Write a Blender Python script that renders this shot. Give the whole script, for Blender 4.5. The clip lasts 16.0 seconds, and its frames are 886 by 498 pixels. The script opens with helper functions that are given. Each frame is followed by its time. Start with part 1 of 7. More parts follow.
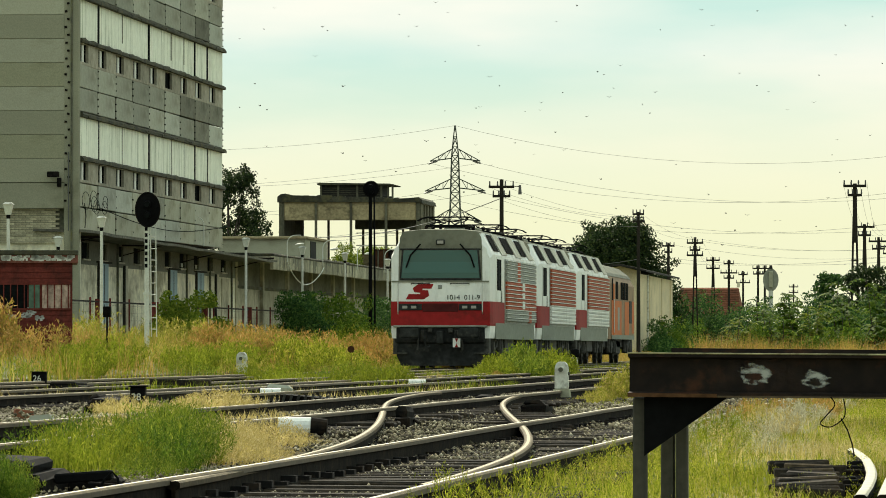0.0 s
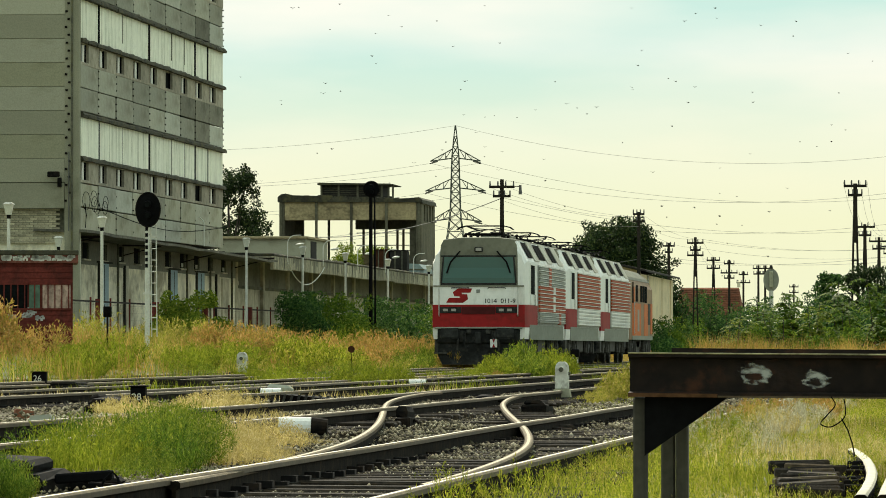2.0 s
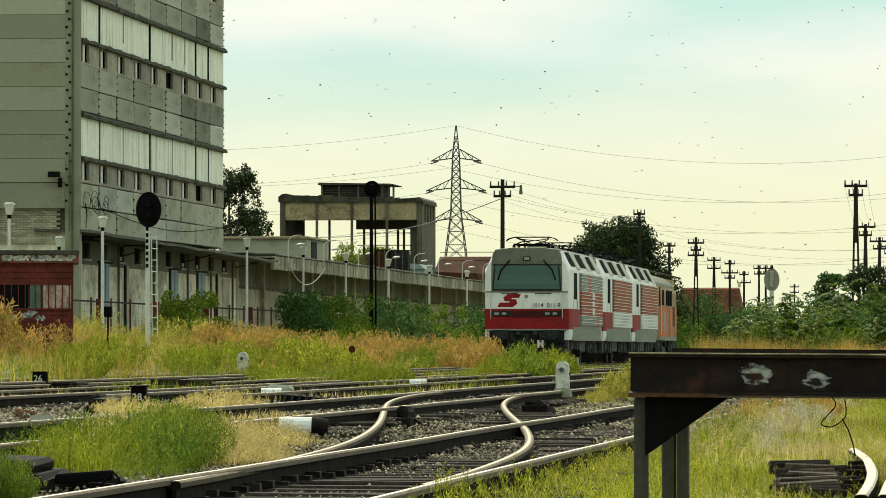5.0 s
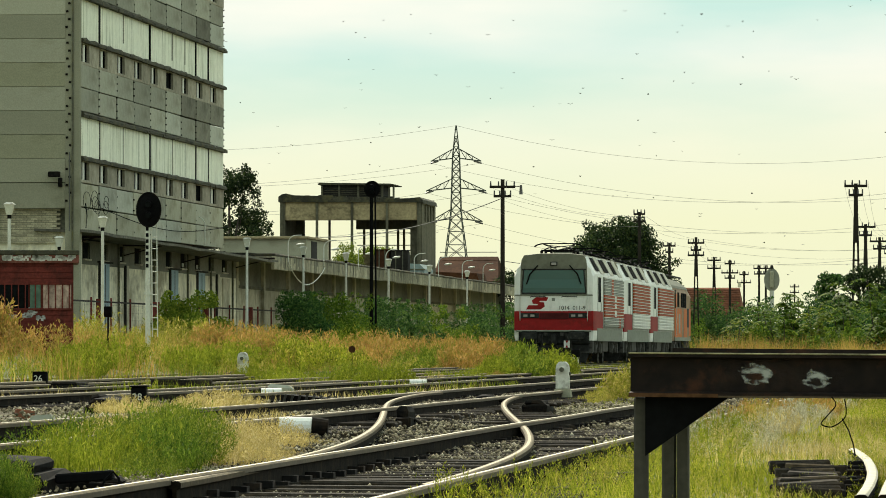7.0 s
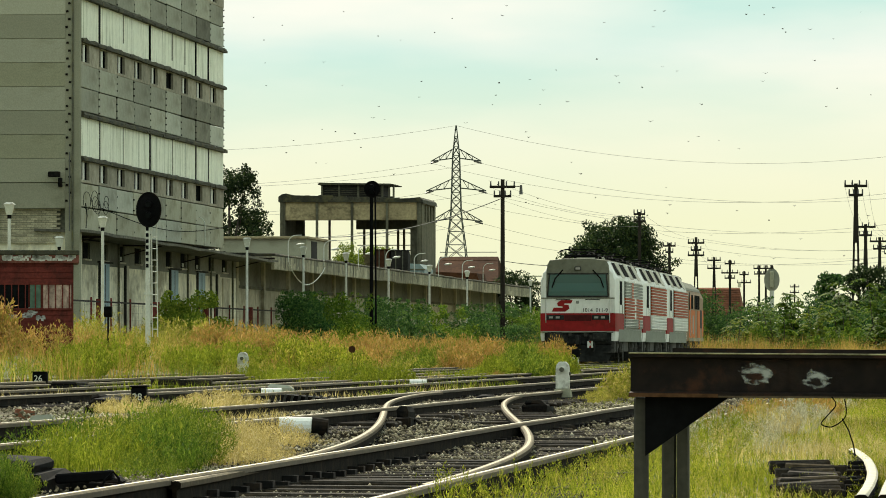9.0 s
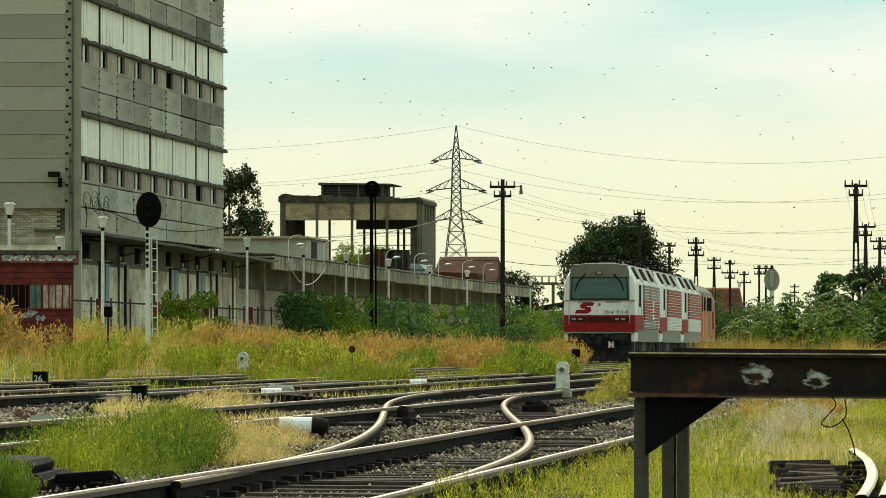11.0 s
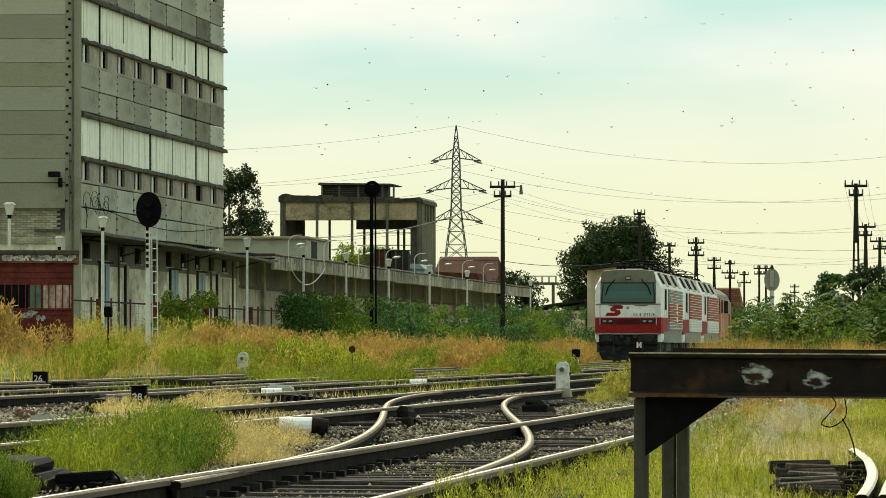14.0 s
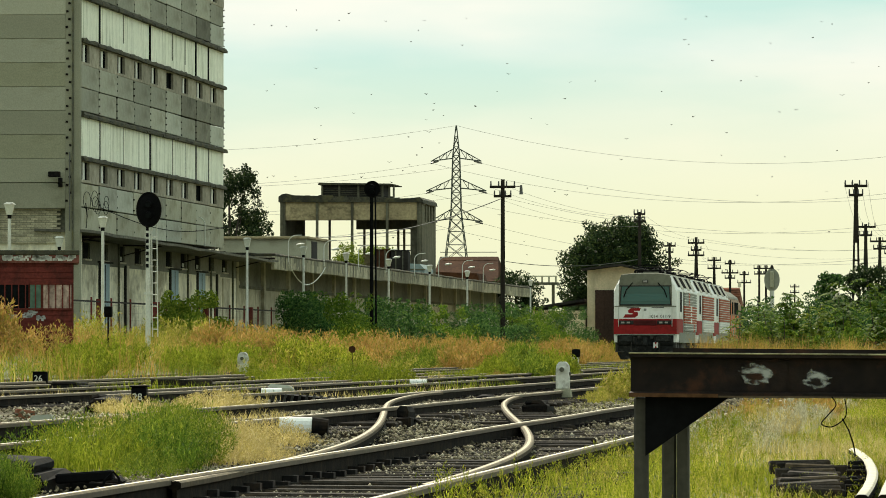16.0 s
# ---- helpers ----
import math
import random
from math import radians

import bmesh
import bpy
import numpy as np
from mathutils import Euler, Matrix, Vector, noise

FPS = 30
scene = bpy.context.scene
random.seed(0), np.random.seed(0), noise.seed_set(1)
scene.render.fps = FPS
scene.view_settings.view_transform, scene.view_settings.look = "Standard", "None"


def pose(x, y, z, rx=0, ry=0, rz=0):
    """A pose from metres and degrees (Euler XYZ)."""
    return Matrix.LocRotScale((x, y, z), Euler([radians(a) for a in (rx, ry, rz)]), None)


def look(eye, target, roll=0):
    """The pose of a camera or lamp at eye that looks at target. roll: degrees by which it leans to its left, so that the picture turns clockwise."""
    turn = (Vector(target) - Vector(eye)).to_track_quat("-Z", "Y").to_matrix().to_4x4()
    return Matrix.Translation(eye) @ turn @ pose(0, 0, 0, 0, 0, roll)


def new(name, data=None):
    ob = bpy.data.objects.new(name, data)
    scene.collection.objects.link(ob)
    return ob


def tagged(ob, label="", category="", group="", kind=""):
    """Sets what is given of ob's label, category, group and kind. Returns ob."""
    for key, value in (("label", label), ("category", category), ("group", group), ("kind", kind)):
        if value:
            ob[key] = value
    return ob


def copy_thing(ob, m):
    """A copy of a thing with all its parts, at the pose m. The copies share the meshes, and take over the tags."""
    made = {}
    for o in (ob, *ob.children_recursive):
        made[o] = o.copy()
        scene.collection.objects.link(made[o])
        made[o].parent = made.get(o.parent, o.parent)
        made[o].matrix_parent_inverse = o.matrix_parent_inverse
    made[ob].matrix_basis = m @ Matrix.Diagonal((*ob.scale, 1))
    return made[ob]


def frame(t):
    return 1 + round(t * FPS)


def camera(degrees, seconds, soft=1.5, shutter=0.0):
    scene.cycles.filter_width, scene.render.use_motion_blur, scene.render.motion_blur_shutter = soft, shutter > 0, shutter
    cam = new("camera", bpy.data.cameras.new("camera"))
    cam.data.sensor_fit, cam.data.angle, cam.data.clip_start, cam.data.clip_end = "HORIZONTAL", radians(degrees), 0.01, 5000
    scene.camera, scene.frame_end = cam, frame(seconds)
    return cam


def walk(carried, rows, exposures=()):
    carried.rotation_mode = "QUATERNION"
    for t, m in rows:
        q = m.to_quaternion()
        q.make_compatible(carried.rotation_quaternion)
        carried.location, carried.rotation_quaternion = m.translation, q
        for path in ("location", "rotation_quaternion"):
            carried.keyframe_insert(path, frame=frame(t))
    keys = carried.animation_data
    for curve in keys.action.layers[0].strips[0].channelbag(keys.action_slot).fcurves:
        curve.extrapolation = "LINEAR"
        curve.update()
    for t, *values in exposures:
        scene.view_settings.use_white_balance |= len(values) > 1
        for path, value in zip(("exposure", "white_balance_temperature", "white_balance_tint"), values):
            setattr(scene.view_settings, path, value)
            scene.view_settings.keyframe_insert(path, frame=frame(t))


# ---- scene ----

# The yard's tracks run along +y, x is to the right of them; z = 0 is the rail head of the nearest track.
cam = camera(8.8, 16.0, soft=0.9)
EYE = Vector((0.0, 0.0, 0.72))


def aim(yaw, pitch=0.995):
    return pose(EYE.x, EYE.y, EYE.z, 90 + pitch, 0, yaw)


walk(cam, [(0.0, aim(5.470)), (2.0, aim(5.4735)), (4.0, aim(5.478)), (7.0, aim(5.480)), (16.0, aim(5.4815))])

# ---- world and sun ----
world = bpy.data.worlds.new("hazy_evening_sky")
scene.world = world
world.use_nodes = True
wt = world.node_tree
wt.nodes.clear()
w_out = wt.nodes.new("ShaderNodeOutputWorld")
w_bg = wt.nodes.new("ShaderNodeBackground")
w_sky = wt.nodes.new("ShaderNodeTexSky")
w_sky.sky_type, w_sky.sun_disc = "NISHITA", False
w_sky.sun_elevation, w_sky.sun_rotation = radians(42), radians(-20)
w_sky.dust_density, w_sky.air_density = 4.0, 1.0
w_scale = wt.nodes.new("ShaderNodeVectorMath")
w_scale.operation = "SCALE"
w_scale.inputs[3].default_value = 0.10
wt.links.new(w_sky.outputs[0], w_scale.inputs[0])
w_co = wt.nodes.new("ShaderNodeTexCoord")
w_map = wt.nodes.new("ShaderNodeMapping")
w_map.inputs["Location"].default_value = (0.37, 0.2, 0.505)
w_map.inputs["Scale"].default_value = (9, 9, 38)
wt.links.new(w_co.outputs["Generated"], w_map.inputs[0])
w_noise = wt.nodes.new("ShaderNodeTexNoise")
w_noise.inputs["Scale"].default_value = 1.0
w_noise.inputs["Detail"].default_value = 5.0
w_noise.inputs["Roughness"].default_value = 0.45
wt.links.new(w_map.outputs[0], w_noise.inputs["Vector"])
w_ramp = wt.nodes.new("ShaderNodeValToRGB")
w_ramp.color_ramp.elements[0].position, w_ramp.color_ramp.elements[0].color = 0.41, (0.60, 0.88, 0.80, 1)
w_ramp.color_ramp.elements[1].position, w_ramp.color_ramp.elements[1].color = 0.64, (1.04, 1.04, 0.92, 1)
wt.links.new(w_noise.outputs[0], w_ramp.inputs[0])
# pale yellow haze that thickens towards the horizon
w_sep = wt.nodes.new("ShaderNodeSeparateXYZ")
wt.links.new(w_co.outputs["Generated"], w_sep.inputs[0])
w_haze = wt.nodes.new("ShaderNodeMapRange")
w_haze.inputs["From Min"].default_value, w_haze.inputs["From Max"].default_value = 0.022, 0.052
w_haze.inputs["To Min"].default_value, w_haze.inputs["To Max"].default_value = 1.0, 0.0
wt.links.new(w_sep.outputs[2], w_haze.inputs[0])
w_mixh = wt.nodes.new("ShaderNodeMix")
w_mixh.data_type = "RGBA"
wt.links.new(w_haze.outputs[0], w_mixh.inputs[0])
wt.links.new(w_ramp.outputs[0], w_mixh.inputs[6])
w_mixh.inputs[7].default_value = (0.97, 0.99, 0.66, 1)
w_mix = wt.nodes.new("ShaderNodeMix")
w_mix.data_type = "RGBA"
w_mix.inputs[0].default_value = 0.90
wt.links.new(w_scale.outputs[0], w_mix.inputs[6])
# the haze thins overhead
w_thin = wt.nodes.new("ShaderNodeMapRange")
w_thin.inputs["From Min"].default_value, w_thin.inputs["From Max"].default_value = 0.08, 0.45
w_thin.inputs["To Min"].default_value, w_thin.inputs["To Max"].default_value = 1.0, 0.98
wt.links.new(w_sep.outputs[2], w_thin.inputs[0])
w_dim = wt.nodes.new("ShaderNodeVectorMath")
w_dim.operation = "SCALE"
wt.links.new(w_mixh.outputs[2], w_dim.inputs[0])
wt.links.new(w_thin.outputs[0], w_dim.inputs[3])
wt.links.new(w_dim.outputs[0], w_mix.inputs[7])
wt.links.new(w_mix.outputs[2], w_bg.inputs[0])
w_bg.inputs[1].default_value = 1.0
wt.links.new(w_bg.outputs[0], w_out.inputs[0])

sun = new("sun", bpy.data.lights.new("sun", "SUN"))
sun.data.energy, sun.data.angle, sun.data.color = 5.0, radians(3), (1.0, 0.92, 0.74)
sun.matrix_world = look((-22, 60, 58), (0, 0, 0))


# ---- materials ----
def nodes_of(name):
    m = bpy.data.materials.new(name)
    m.use_nodes = True
    nt = m.node_tree
    return m, nt, nt.nodes["Principled BSDF"]


def ramp_node(nt, stops):
    r = nt.nodes.new("ShaderNodeValToRGB")
    cr = r.color_ramp
    while len(cr.elements) < len(stops):
        cr.elements.new(0.5)
    for e, (p, col) in zip(cr.elements, stops):
        e.position, e.color = p, (*col, 1)
    return r


def mixed(nt, kind, fac, a, b):
    m = nt.nodes.new("ShaderNodeMix")
    m.data_type, m.blend_type = "RGBA", kind
    for sock, val in ((0, fac), (6, a), (7, b)):
        if hasattr(val, "links"):
            nt.links.new(val, m.inputs[sock])
        else:
            m.inputs[sock].default_value = val if sock == 0 else (*val, 1)
    return m.outputs[2]


def noise_of(nt, scale, detail=4.0, stretch=(1, 1, 1), rough=0.55):
    tc = nt.nodes.new("ShaderNodeTexCoord")
    mp = nt.nodes.new("ShaderNodeMapping")
    mp.inputs["Scale"].default_value = stretch
    nt.links.new(tc.outputs["Object"], mp.inputs[0])
    n = nt.nodes.new("ShaderNodeTexNoise")
    n.inputs["Scale"].default_value, n.inputs["Detail"].default_value, n.inputs["Roughness"].default_value = scale, detail, rough
    nt.links.new(mp.outputs[0], n.inputs["Vector"])
    return n.outputs[0]


def surface(name, base, rough=0.7, metal=0.0, fine=18.0, coarse=1.2, vary=0.25, stain=None, stain_amount=0.5,
            streak=(1, 1, 1), bump=0.15, piece=0.0, spec=0.5, stain_from=0.5):
    """Paint, stone, metal or wood: a base colour with fine grain, coarse patches, stains of another colour and relief."""
    m, nt, b = nodes_of(name)
    n1, n2 = noise_of(nt, fine), noise_of(nt, coarse, 5.0, streak)
    dark = tuple(c * (1 - vary) for c in base)
    light = tuple(min(1, c * (1 + vary)) for c in base)
    r1 = ramp_node(nt, [(0.3, dark), (0.7, light)])
    nt.links.new(n1, r1.inputs[0])
    col = r1.outputs[0]
    r2 = ramp_node(nt, [(0.35, (1 - vary,) * 3), (0.65, (1 + vary * 0.6,) * 3)])
    nt.links.new(n2, r2.inputs[0])
    col = mixed(nt, "MULTIPLY", 1.0, col, r2.outputs[0])
    if stain:
        n3 = noise_of(nt, coarse * 2.3, 8.0, streak, 0.68)
        rs = ramp_node(nt, [(stain_from, (0, 0, 0)), (min(1, stain_from + 0.16), (stain_amount,) * 3)])
        nt.links.new(n3, rs.inputs[0])
        col = mixed(nt, "MIX", rs.outputs[0], col, stain)
    if piece:
        oi = nt.nodes.new("ShaderNodeObjectInfo")
        rp = ramp_node(nt, [(0.0, (1 - piece,) * 3), (1.0, (1 + piece,) * 3)])
        nt.links.new(oi.outputs["Random"], rp.inputs[0])
        col = mixed(nt, "MULTIPLY", 1.0, col, rp.outputs[0])
    nt.links.new(col, b.inputs["Base Color"])
    b.inputs["Roughness"].default_value, b.inputs["Metallic"].default_value = rough, metal
    b.inputs["Specular IOR Level"].default_value = spec
    if bump:
        bp = nt.nodes.new("ShaderNodeBump")
        bp.inputs["Strength"].default_value, bp.inputs["Distance"].default_value = bump, 0.02
        nt.links.new(n1, bp.inputs["Height"])
        nt.links.new(bp.outputs[0], b.inputs["Normal"])
    return m


def leafy(name, stops, through_light=0.35, rough=0.6):
    """Blades and leaves: a colour for each island, some light let through."""
    m, nt, b = nodes_of(name)
    g = nt.nodes.new("ShaderNodeNewGeometry")
    r = ramp_node(nt, stops)
    nt.links.new(g.outputs["Random Per Island"], r.inputs[0])
    patch = ramp_node(nt, [(0.34, (0.58,) * 3), (0.66, (1.28,) * 3)])
    nt.links.new(noise_of(nt, 0.5, 6.0, (1, 0.6, 1), 0.62), patch.inputs[0])
    col = mixed(nt, "MULTIPLY", 1.0, r.outputs[0], patch.outputs[0])
    nt.links.new(col, b.inputs["Base Color"])
    b.inputs["Roughness"].default_value = rough
    b.inputs["Specular IOR Level"].default_value = 0.06
    tr = nt.nodes.new("ShaderNodeBsdfTranslucent")
    nt.links.new(col, tr.inputs[0])
    mx = nt.nodes.new("ShaderNodeMixShader")
    mx.inputs[0].default_value = through_light
    nt.links.new(b.outputs[0], mx.inputs[1])
    nt.links.new(tr.outputs[0], mx.inputs[2])
    nt.links.new(mx.outputs[0], nt.nodes["Material Output"].inputs[0])
    return m


M = {}
M["soil"] = surface("dry_soil", (0.17, 0.15, 0.08), 0.95, fine=6, coarse=0.25, vary=0.35, stain=(0.10, 0.13, 0.03), stain_amount=0.8, stain_from=0.42)
M["rail_rusty"] = surface("rust_brown_rail_head", (0.34, 0.28, 0.175), 0.6, 0.3, fine=30, coarse=2, vary=0.2, stain=(0.22, 0.17, 0.10), stain_amount=0.6, bump=0.05)
M["ballast"] = surface("ballast_bed", (0.14, 0.122, 0.086), 0.95, fine=40, coarse=0.9, vary=0.5, stain=(0.035, 0.03, 0.022), stain_amount=0.8, bump=0.9, spec=0.1)
M["stone"] = leafy("ballast_stone", [(0.0, (0.035, 0.031, 0.023)), (0.4, (0.17, 0.145, 0.095)), (0.85, (0.36, 0.31, 0.21)), (1.0, (0.58, 0.52, 0.40))], 0.0, 0.9)
# Worn steel, its base raised to carry the bright glint along the top.
M["rail_top"] = surface("worn_glint_rail_head", (0.66, 0.60, 0.45), 0.42, 0.35, fine=30, coarse=2, vary=0.15, stain=(0.20, 0.12, 0.07), stain_amount=0.55, bump=0.03)
M["rail_bent"] = surface("pale_bent_rail_head", (0.46, 0.42, 0.32), 0.6, 0.2, fine=30, coarse=4, vary=0.2, stain=(0.22, 0.17, 0.11), stain_amount=0.6, bump=0.1)
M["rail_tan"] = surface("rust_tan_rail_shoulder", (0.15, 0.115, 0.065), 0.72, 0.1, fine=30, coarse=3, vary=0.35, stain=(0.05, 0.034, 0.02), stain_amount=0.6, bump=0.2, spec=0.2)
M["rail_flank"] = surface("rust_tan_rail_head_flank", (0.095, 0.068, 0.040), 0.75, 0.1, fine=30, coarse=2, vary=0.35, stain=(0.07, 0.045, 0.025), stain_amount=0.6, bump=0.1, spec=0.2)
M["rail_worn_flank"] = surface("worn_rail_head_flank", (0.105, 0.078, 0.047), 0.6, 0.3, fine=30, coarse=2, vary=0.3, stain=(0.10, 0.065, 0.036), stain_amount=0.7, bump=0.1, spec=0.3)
# Rust, with the backlit side's shade put into its near-black base.
M["rail_side_shade"] = surface("rusty_shade_dark_rail_side", (0.013, 0.010, 0.007), 0.9, 0.05, fine=30, coarse=3, vary=0.5, stain=(0.055, 0.036, 0.020), stain_amount=0.5, bump=0.2, spec=0.08)
M["sleeper"] = surface("tarred_sleeper_wood", (0.030, 0.024, 0.019), 0.95, fine=25, coarse=3, vary=0.5, stain=(0.10, 0.07, 0.04), stain_amount=0.5, streak=(1, 8, 1), piece=0.4, bump=0.4, spec=0.2)
M["concrete"] = surface("weathered_concrete", (0.355, 0.345, 0.25), 0.9, fine=28, coarse=0.24, vary=0.13, stain=(0.19, 0.18, 0.115), stain_amount=0.6, streak=(1, 1, 1.3), piece=0.26, spec=0.2, stain_from=0.52)
M["concrete_grey"] = surface("grey_concrete_panel", (0.37, 0.37, 0.295), 0.9, fine=7, coarse=0.42, vary=0.13, stain=(0.20, 0.19, 0.14), stain_amount=0.7, streak=(1, 0.3, 0.9), piece=0.24, spec=0.2)
M["concrete_olive"] = surface("olive_stained_concrete", (0.325, 0.315, 0.215), 0.9, fine=28, coarse=0.3, vary=0.15, stain=(0.16, 0.15, 0.085), stain_amount=0.8, streak=(0.7, 1, 1.6), piece=0.15, spec=0.2)
M["concrete_light"] = surface("pale_weathered_concrete", (0.40, 0.39, 0.295), 0.9, fine=28, coarse=0.3, vary=0.12, stain=(0.24, 0.23, 0.15), stain_amount=0.8, streak=(0.7, 1, 1.6), piece=0.12, spec=0.2)
M["concrete_pale"] = surface("blue_grey_concrete_panel", (0.45, 0.46, 0.385), 0.9, fine=7, coarse=0.42, vary=0.12, stain=(0.22, 0.215, 0.165), stain_amount=0.6, streak=(1, 0.3, 0.9), piece=0.15, spec=0.2)
# Sooty panels and streaks; on upper wall bands it stands in for shade.
M["concrete_sooty"] = surface("sooty_shade_dark_concrete", (0.20, 0.195, 0.15), 0.9, fine=7, coarse=0.5, vary=0.2, stain=(0.075, 0.07, 0.05), stain_amount=0.75, streak=(1, 0.3, 0.6), piece=0.2, spec=0.2)
M["pier"] = surface("brown_grey_pier_concrete", (0.34, 0.31, 0.24), 0.9, fine=6, coarse=0.9, vary=0.2, stain=(0.12, 0.105, 0.075), stain_amount=0.6, piece=0.2, spec=0.2)
M["fascia"] = surface("stained_concrete_fascia", (0.36, 0.335, 0.24), 0.9, fine=7, coarse=1.4, vary=0.3, stain=(0.05, 0.045, 0.03), stain_amount=0.85, streak=(1, 1, 0.12), piece=0.35, spec=0.15, stain_from=0.48)
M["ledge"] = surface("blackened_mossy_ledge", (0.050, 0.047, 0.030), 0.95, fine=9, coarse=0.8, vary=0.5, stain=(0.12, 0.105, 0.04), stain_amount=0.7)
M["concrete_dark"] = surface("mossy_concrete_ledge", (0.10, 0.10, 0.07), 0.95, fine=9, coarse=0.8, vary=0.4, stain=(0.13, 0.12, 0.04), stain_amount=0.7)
M["moss"] = surface("mossy_concrete_beam", (0.38, 0.31, 0.18), 0.95, fine=7, coarse=0.35, vary=0.25, stain=(0.09, 0.075, 0.04), stain_amount=0.85, streak=(1, 1, 0.6), stain_from=0.5, spec=0.2)
M["frp"] = surface("yellowed_corrugated_glazing", (0.92, 0.93, 0.79), 0.5, fine=5, coarse=1.0, vary=0.07, stain=(0.42, 0.43, 0.31), stain_amount=0.85, streak=(1, 3.5, 0.10), bump=0.05)
M["dark"] = surface("dark_void", (0.007, 0.008, 0.008), 0.9, vary=0.3, bump=0, spec=0.02)
M["window_white"] = surface("white_window_frame", (0.7, 0.7, 0.64), 0.6, vary=0.1, bump=0)
M["plaster"] = surface("dirty_plaster", (0.80, 0.75, 0.57), 0.92, fine=3, coarse=0.6, vary=0.2, stain=(0.26, 0.23, 0.15), stain_amount=0.8, streak=(1, 0.4, 0.5), bump=0.2, spec=0.2, stain_from=0.47)
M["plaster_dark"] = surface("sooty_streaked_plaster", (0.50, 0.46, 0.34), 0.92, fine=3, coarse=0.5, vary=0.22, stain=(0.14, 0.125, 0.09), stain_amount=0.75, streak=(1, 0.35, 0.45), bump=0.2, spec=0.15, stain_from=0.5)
M["plaster_yellow"] = surface("ochre_plaster", (0.68, 0.57, 0.37), 0.92, fine=10, coarse=0.5, vary=0.12, stain=(0.40, 0.34, 0.22), stain_amount=0.6, streak=(1, 0.5, 0.5))
M["canopy_sheet"] = surface("weathered_grey_roof_sheet", (0.13, 0.122, 0.095), 0.9, fine=8, coarse=1.2, vary=0.35, stain=(0.07, 0.065, 0.045), stain_amount=0.7, spec=0.2)
M["brick"] = surface("sooty_brickwork", (0.42, 0.38, 0.26), 0.95, fine=14, coarse=0.9, vary=0.3, stain=(0.16, 0.14, 0.09), stain_amount=0.6, piece=0.3)
M["tar"] = surface("tar_roof_felt", (0.026, 0.024, 0.02), 0.9, fine=14, coarse=0.6, vary=0.4, bump=0.2, spec=0.2)
M["blue_door"] = surface("faded_blue_paint", (0.26, 0.37, 0.42), 0.7, fine=14, coarse=1.5, vary=0.15, stain=(0.2, 0.2, 0.17), stain_amount=0.6, streak=(1, 1, 0.2))
M["whitewash"] = surface("fresh_whitewash", (0.84, 0.84, 0.80), 0.8, fine=20, coarse=4, vary=0.06, stain=(0.45, 0.42, 0.36), stain_amount=0.5, spec=0.2, stain_from=0.56)
M["red_paint"] = surface("weathered_dark_red_paint", (0.135, 0.026, 0.019), 0.8, fine=14, coarse=1.2, vary=0.3, stain=(0.03, 0.012, 0.009), stain_amount=0.7, streak=(1, 1, 0.5), spec=0.2)
M["cabin_trim"] = surface("browned_red_roof_trim", (0.15, 0.055, 0.04), 0.85, fine=14, coarse=1.6, vary=0.35, stain=(0.40, 0.37, 0.30), stain_amount=0.5, spec=0.15, stain_from=0.57)
M["white_paint"] = surface("chipped_white_paint", (0.62, 0.62, 0.55), 0.7, fine=20, coarse=3, vary=0.1, stain=(0.22, 0.2, 0.16), stain_amount=0.75, spec=0.2, stain_from=0.47)
M["pole_white"] = surface("lamp_post_white_paint", (0.62, 0.62, 0.55), 0.6, fine=20, coarse=2, vary=0.1, stain=(0.32, 0.3, 0.24), stain_amount=0.5, streak=(1, 1, 0.3))
M["black_paint"] = surface("matt_black_paint", (0.005, 0.005, 0.0055), 0.8, fine=20, coarse=2, vary=0.3, bump=0.05, spec=0.06)
M["wood_pole"] = surface("tarred_pole_wood", (0.026, 0.022, 0.017), 0.95, fine=16, coarse=2, vary=0.35, streak=(4, 4, 0.4), bump=0.3, spec=0.15)
M["insulator"] = surface("grey_porcelain", (0.09, 0.085, 0.08), 0.4, vary=0.1, bump=0)
M["steel"] = surface("galvanised_lattice_steel", (0.07, 0.08, 0.065), 0.7, 0.2, vary=0.2, bump=0)
M["rust"] = surface("dark_rusty_steel", (0.014, 0.008, 0.0055), 0.8, 0.1, fine=14, coarse=2.2, vary=0.5, stain=(0.075, 0.028, 0.012), stain_amount=0.7, bump=0.25, spec=0.25, stain_from=0.54)
# Pale colour for the highlight drawn on the buffer beam's edge.
M["edge_steel"] = surface("flange_edge_glint", (0.36, 0.32, 0.18), 0.45, 0.5, fine=20, coarse=5, vary=0.3, stain=(0.06, 0.04, 0.025), stain_amount=0.7, bump=0)
M["rust_bright"] = surface("orange_rust", (0.085, 0.04, 0.018), 0.85, fine=20, coarse=5, vary=0.3, stain=(0.06, 0.03, 0.015), stain_amount=0.6, bump=0.1, spec=0.15)
M["chalk"] = surface("smeared_white_paint", (0.42, 0.42, 0.40), 0.85, fine=18, coarse=6, vary=0.2, stain=(0.12, 0.10, 0.09), stain_amount=0.85)
M["leg_steel"] = surface("grey_weathered_rail_steel", (0.062, 0.056, 0.042), 0.6, 0.4, fine=20, coarse=3, vary=0.25, streak=(1, 1, 0.2), bump=0.1)
M["lamp_glass"] = surface("milky_lamp_glass", (0.60, 0.60, 0.52), 0.3, vary=0.1, bump=0)
M["red_roof"] = surface("red_clay_roof", (0.062, 0.026, 0.013), 0.9, fine=6, coarse=0.5, vary=0.35, bump=0.3, spec=0.08)
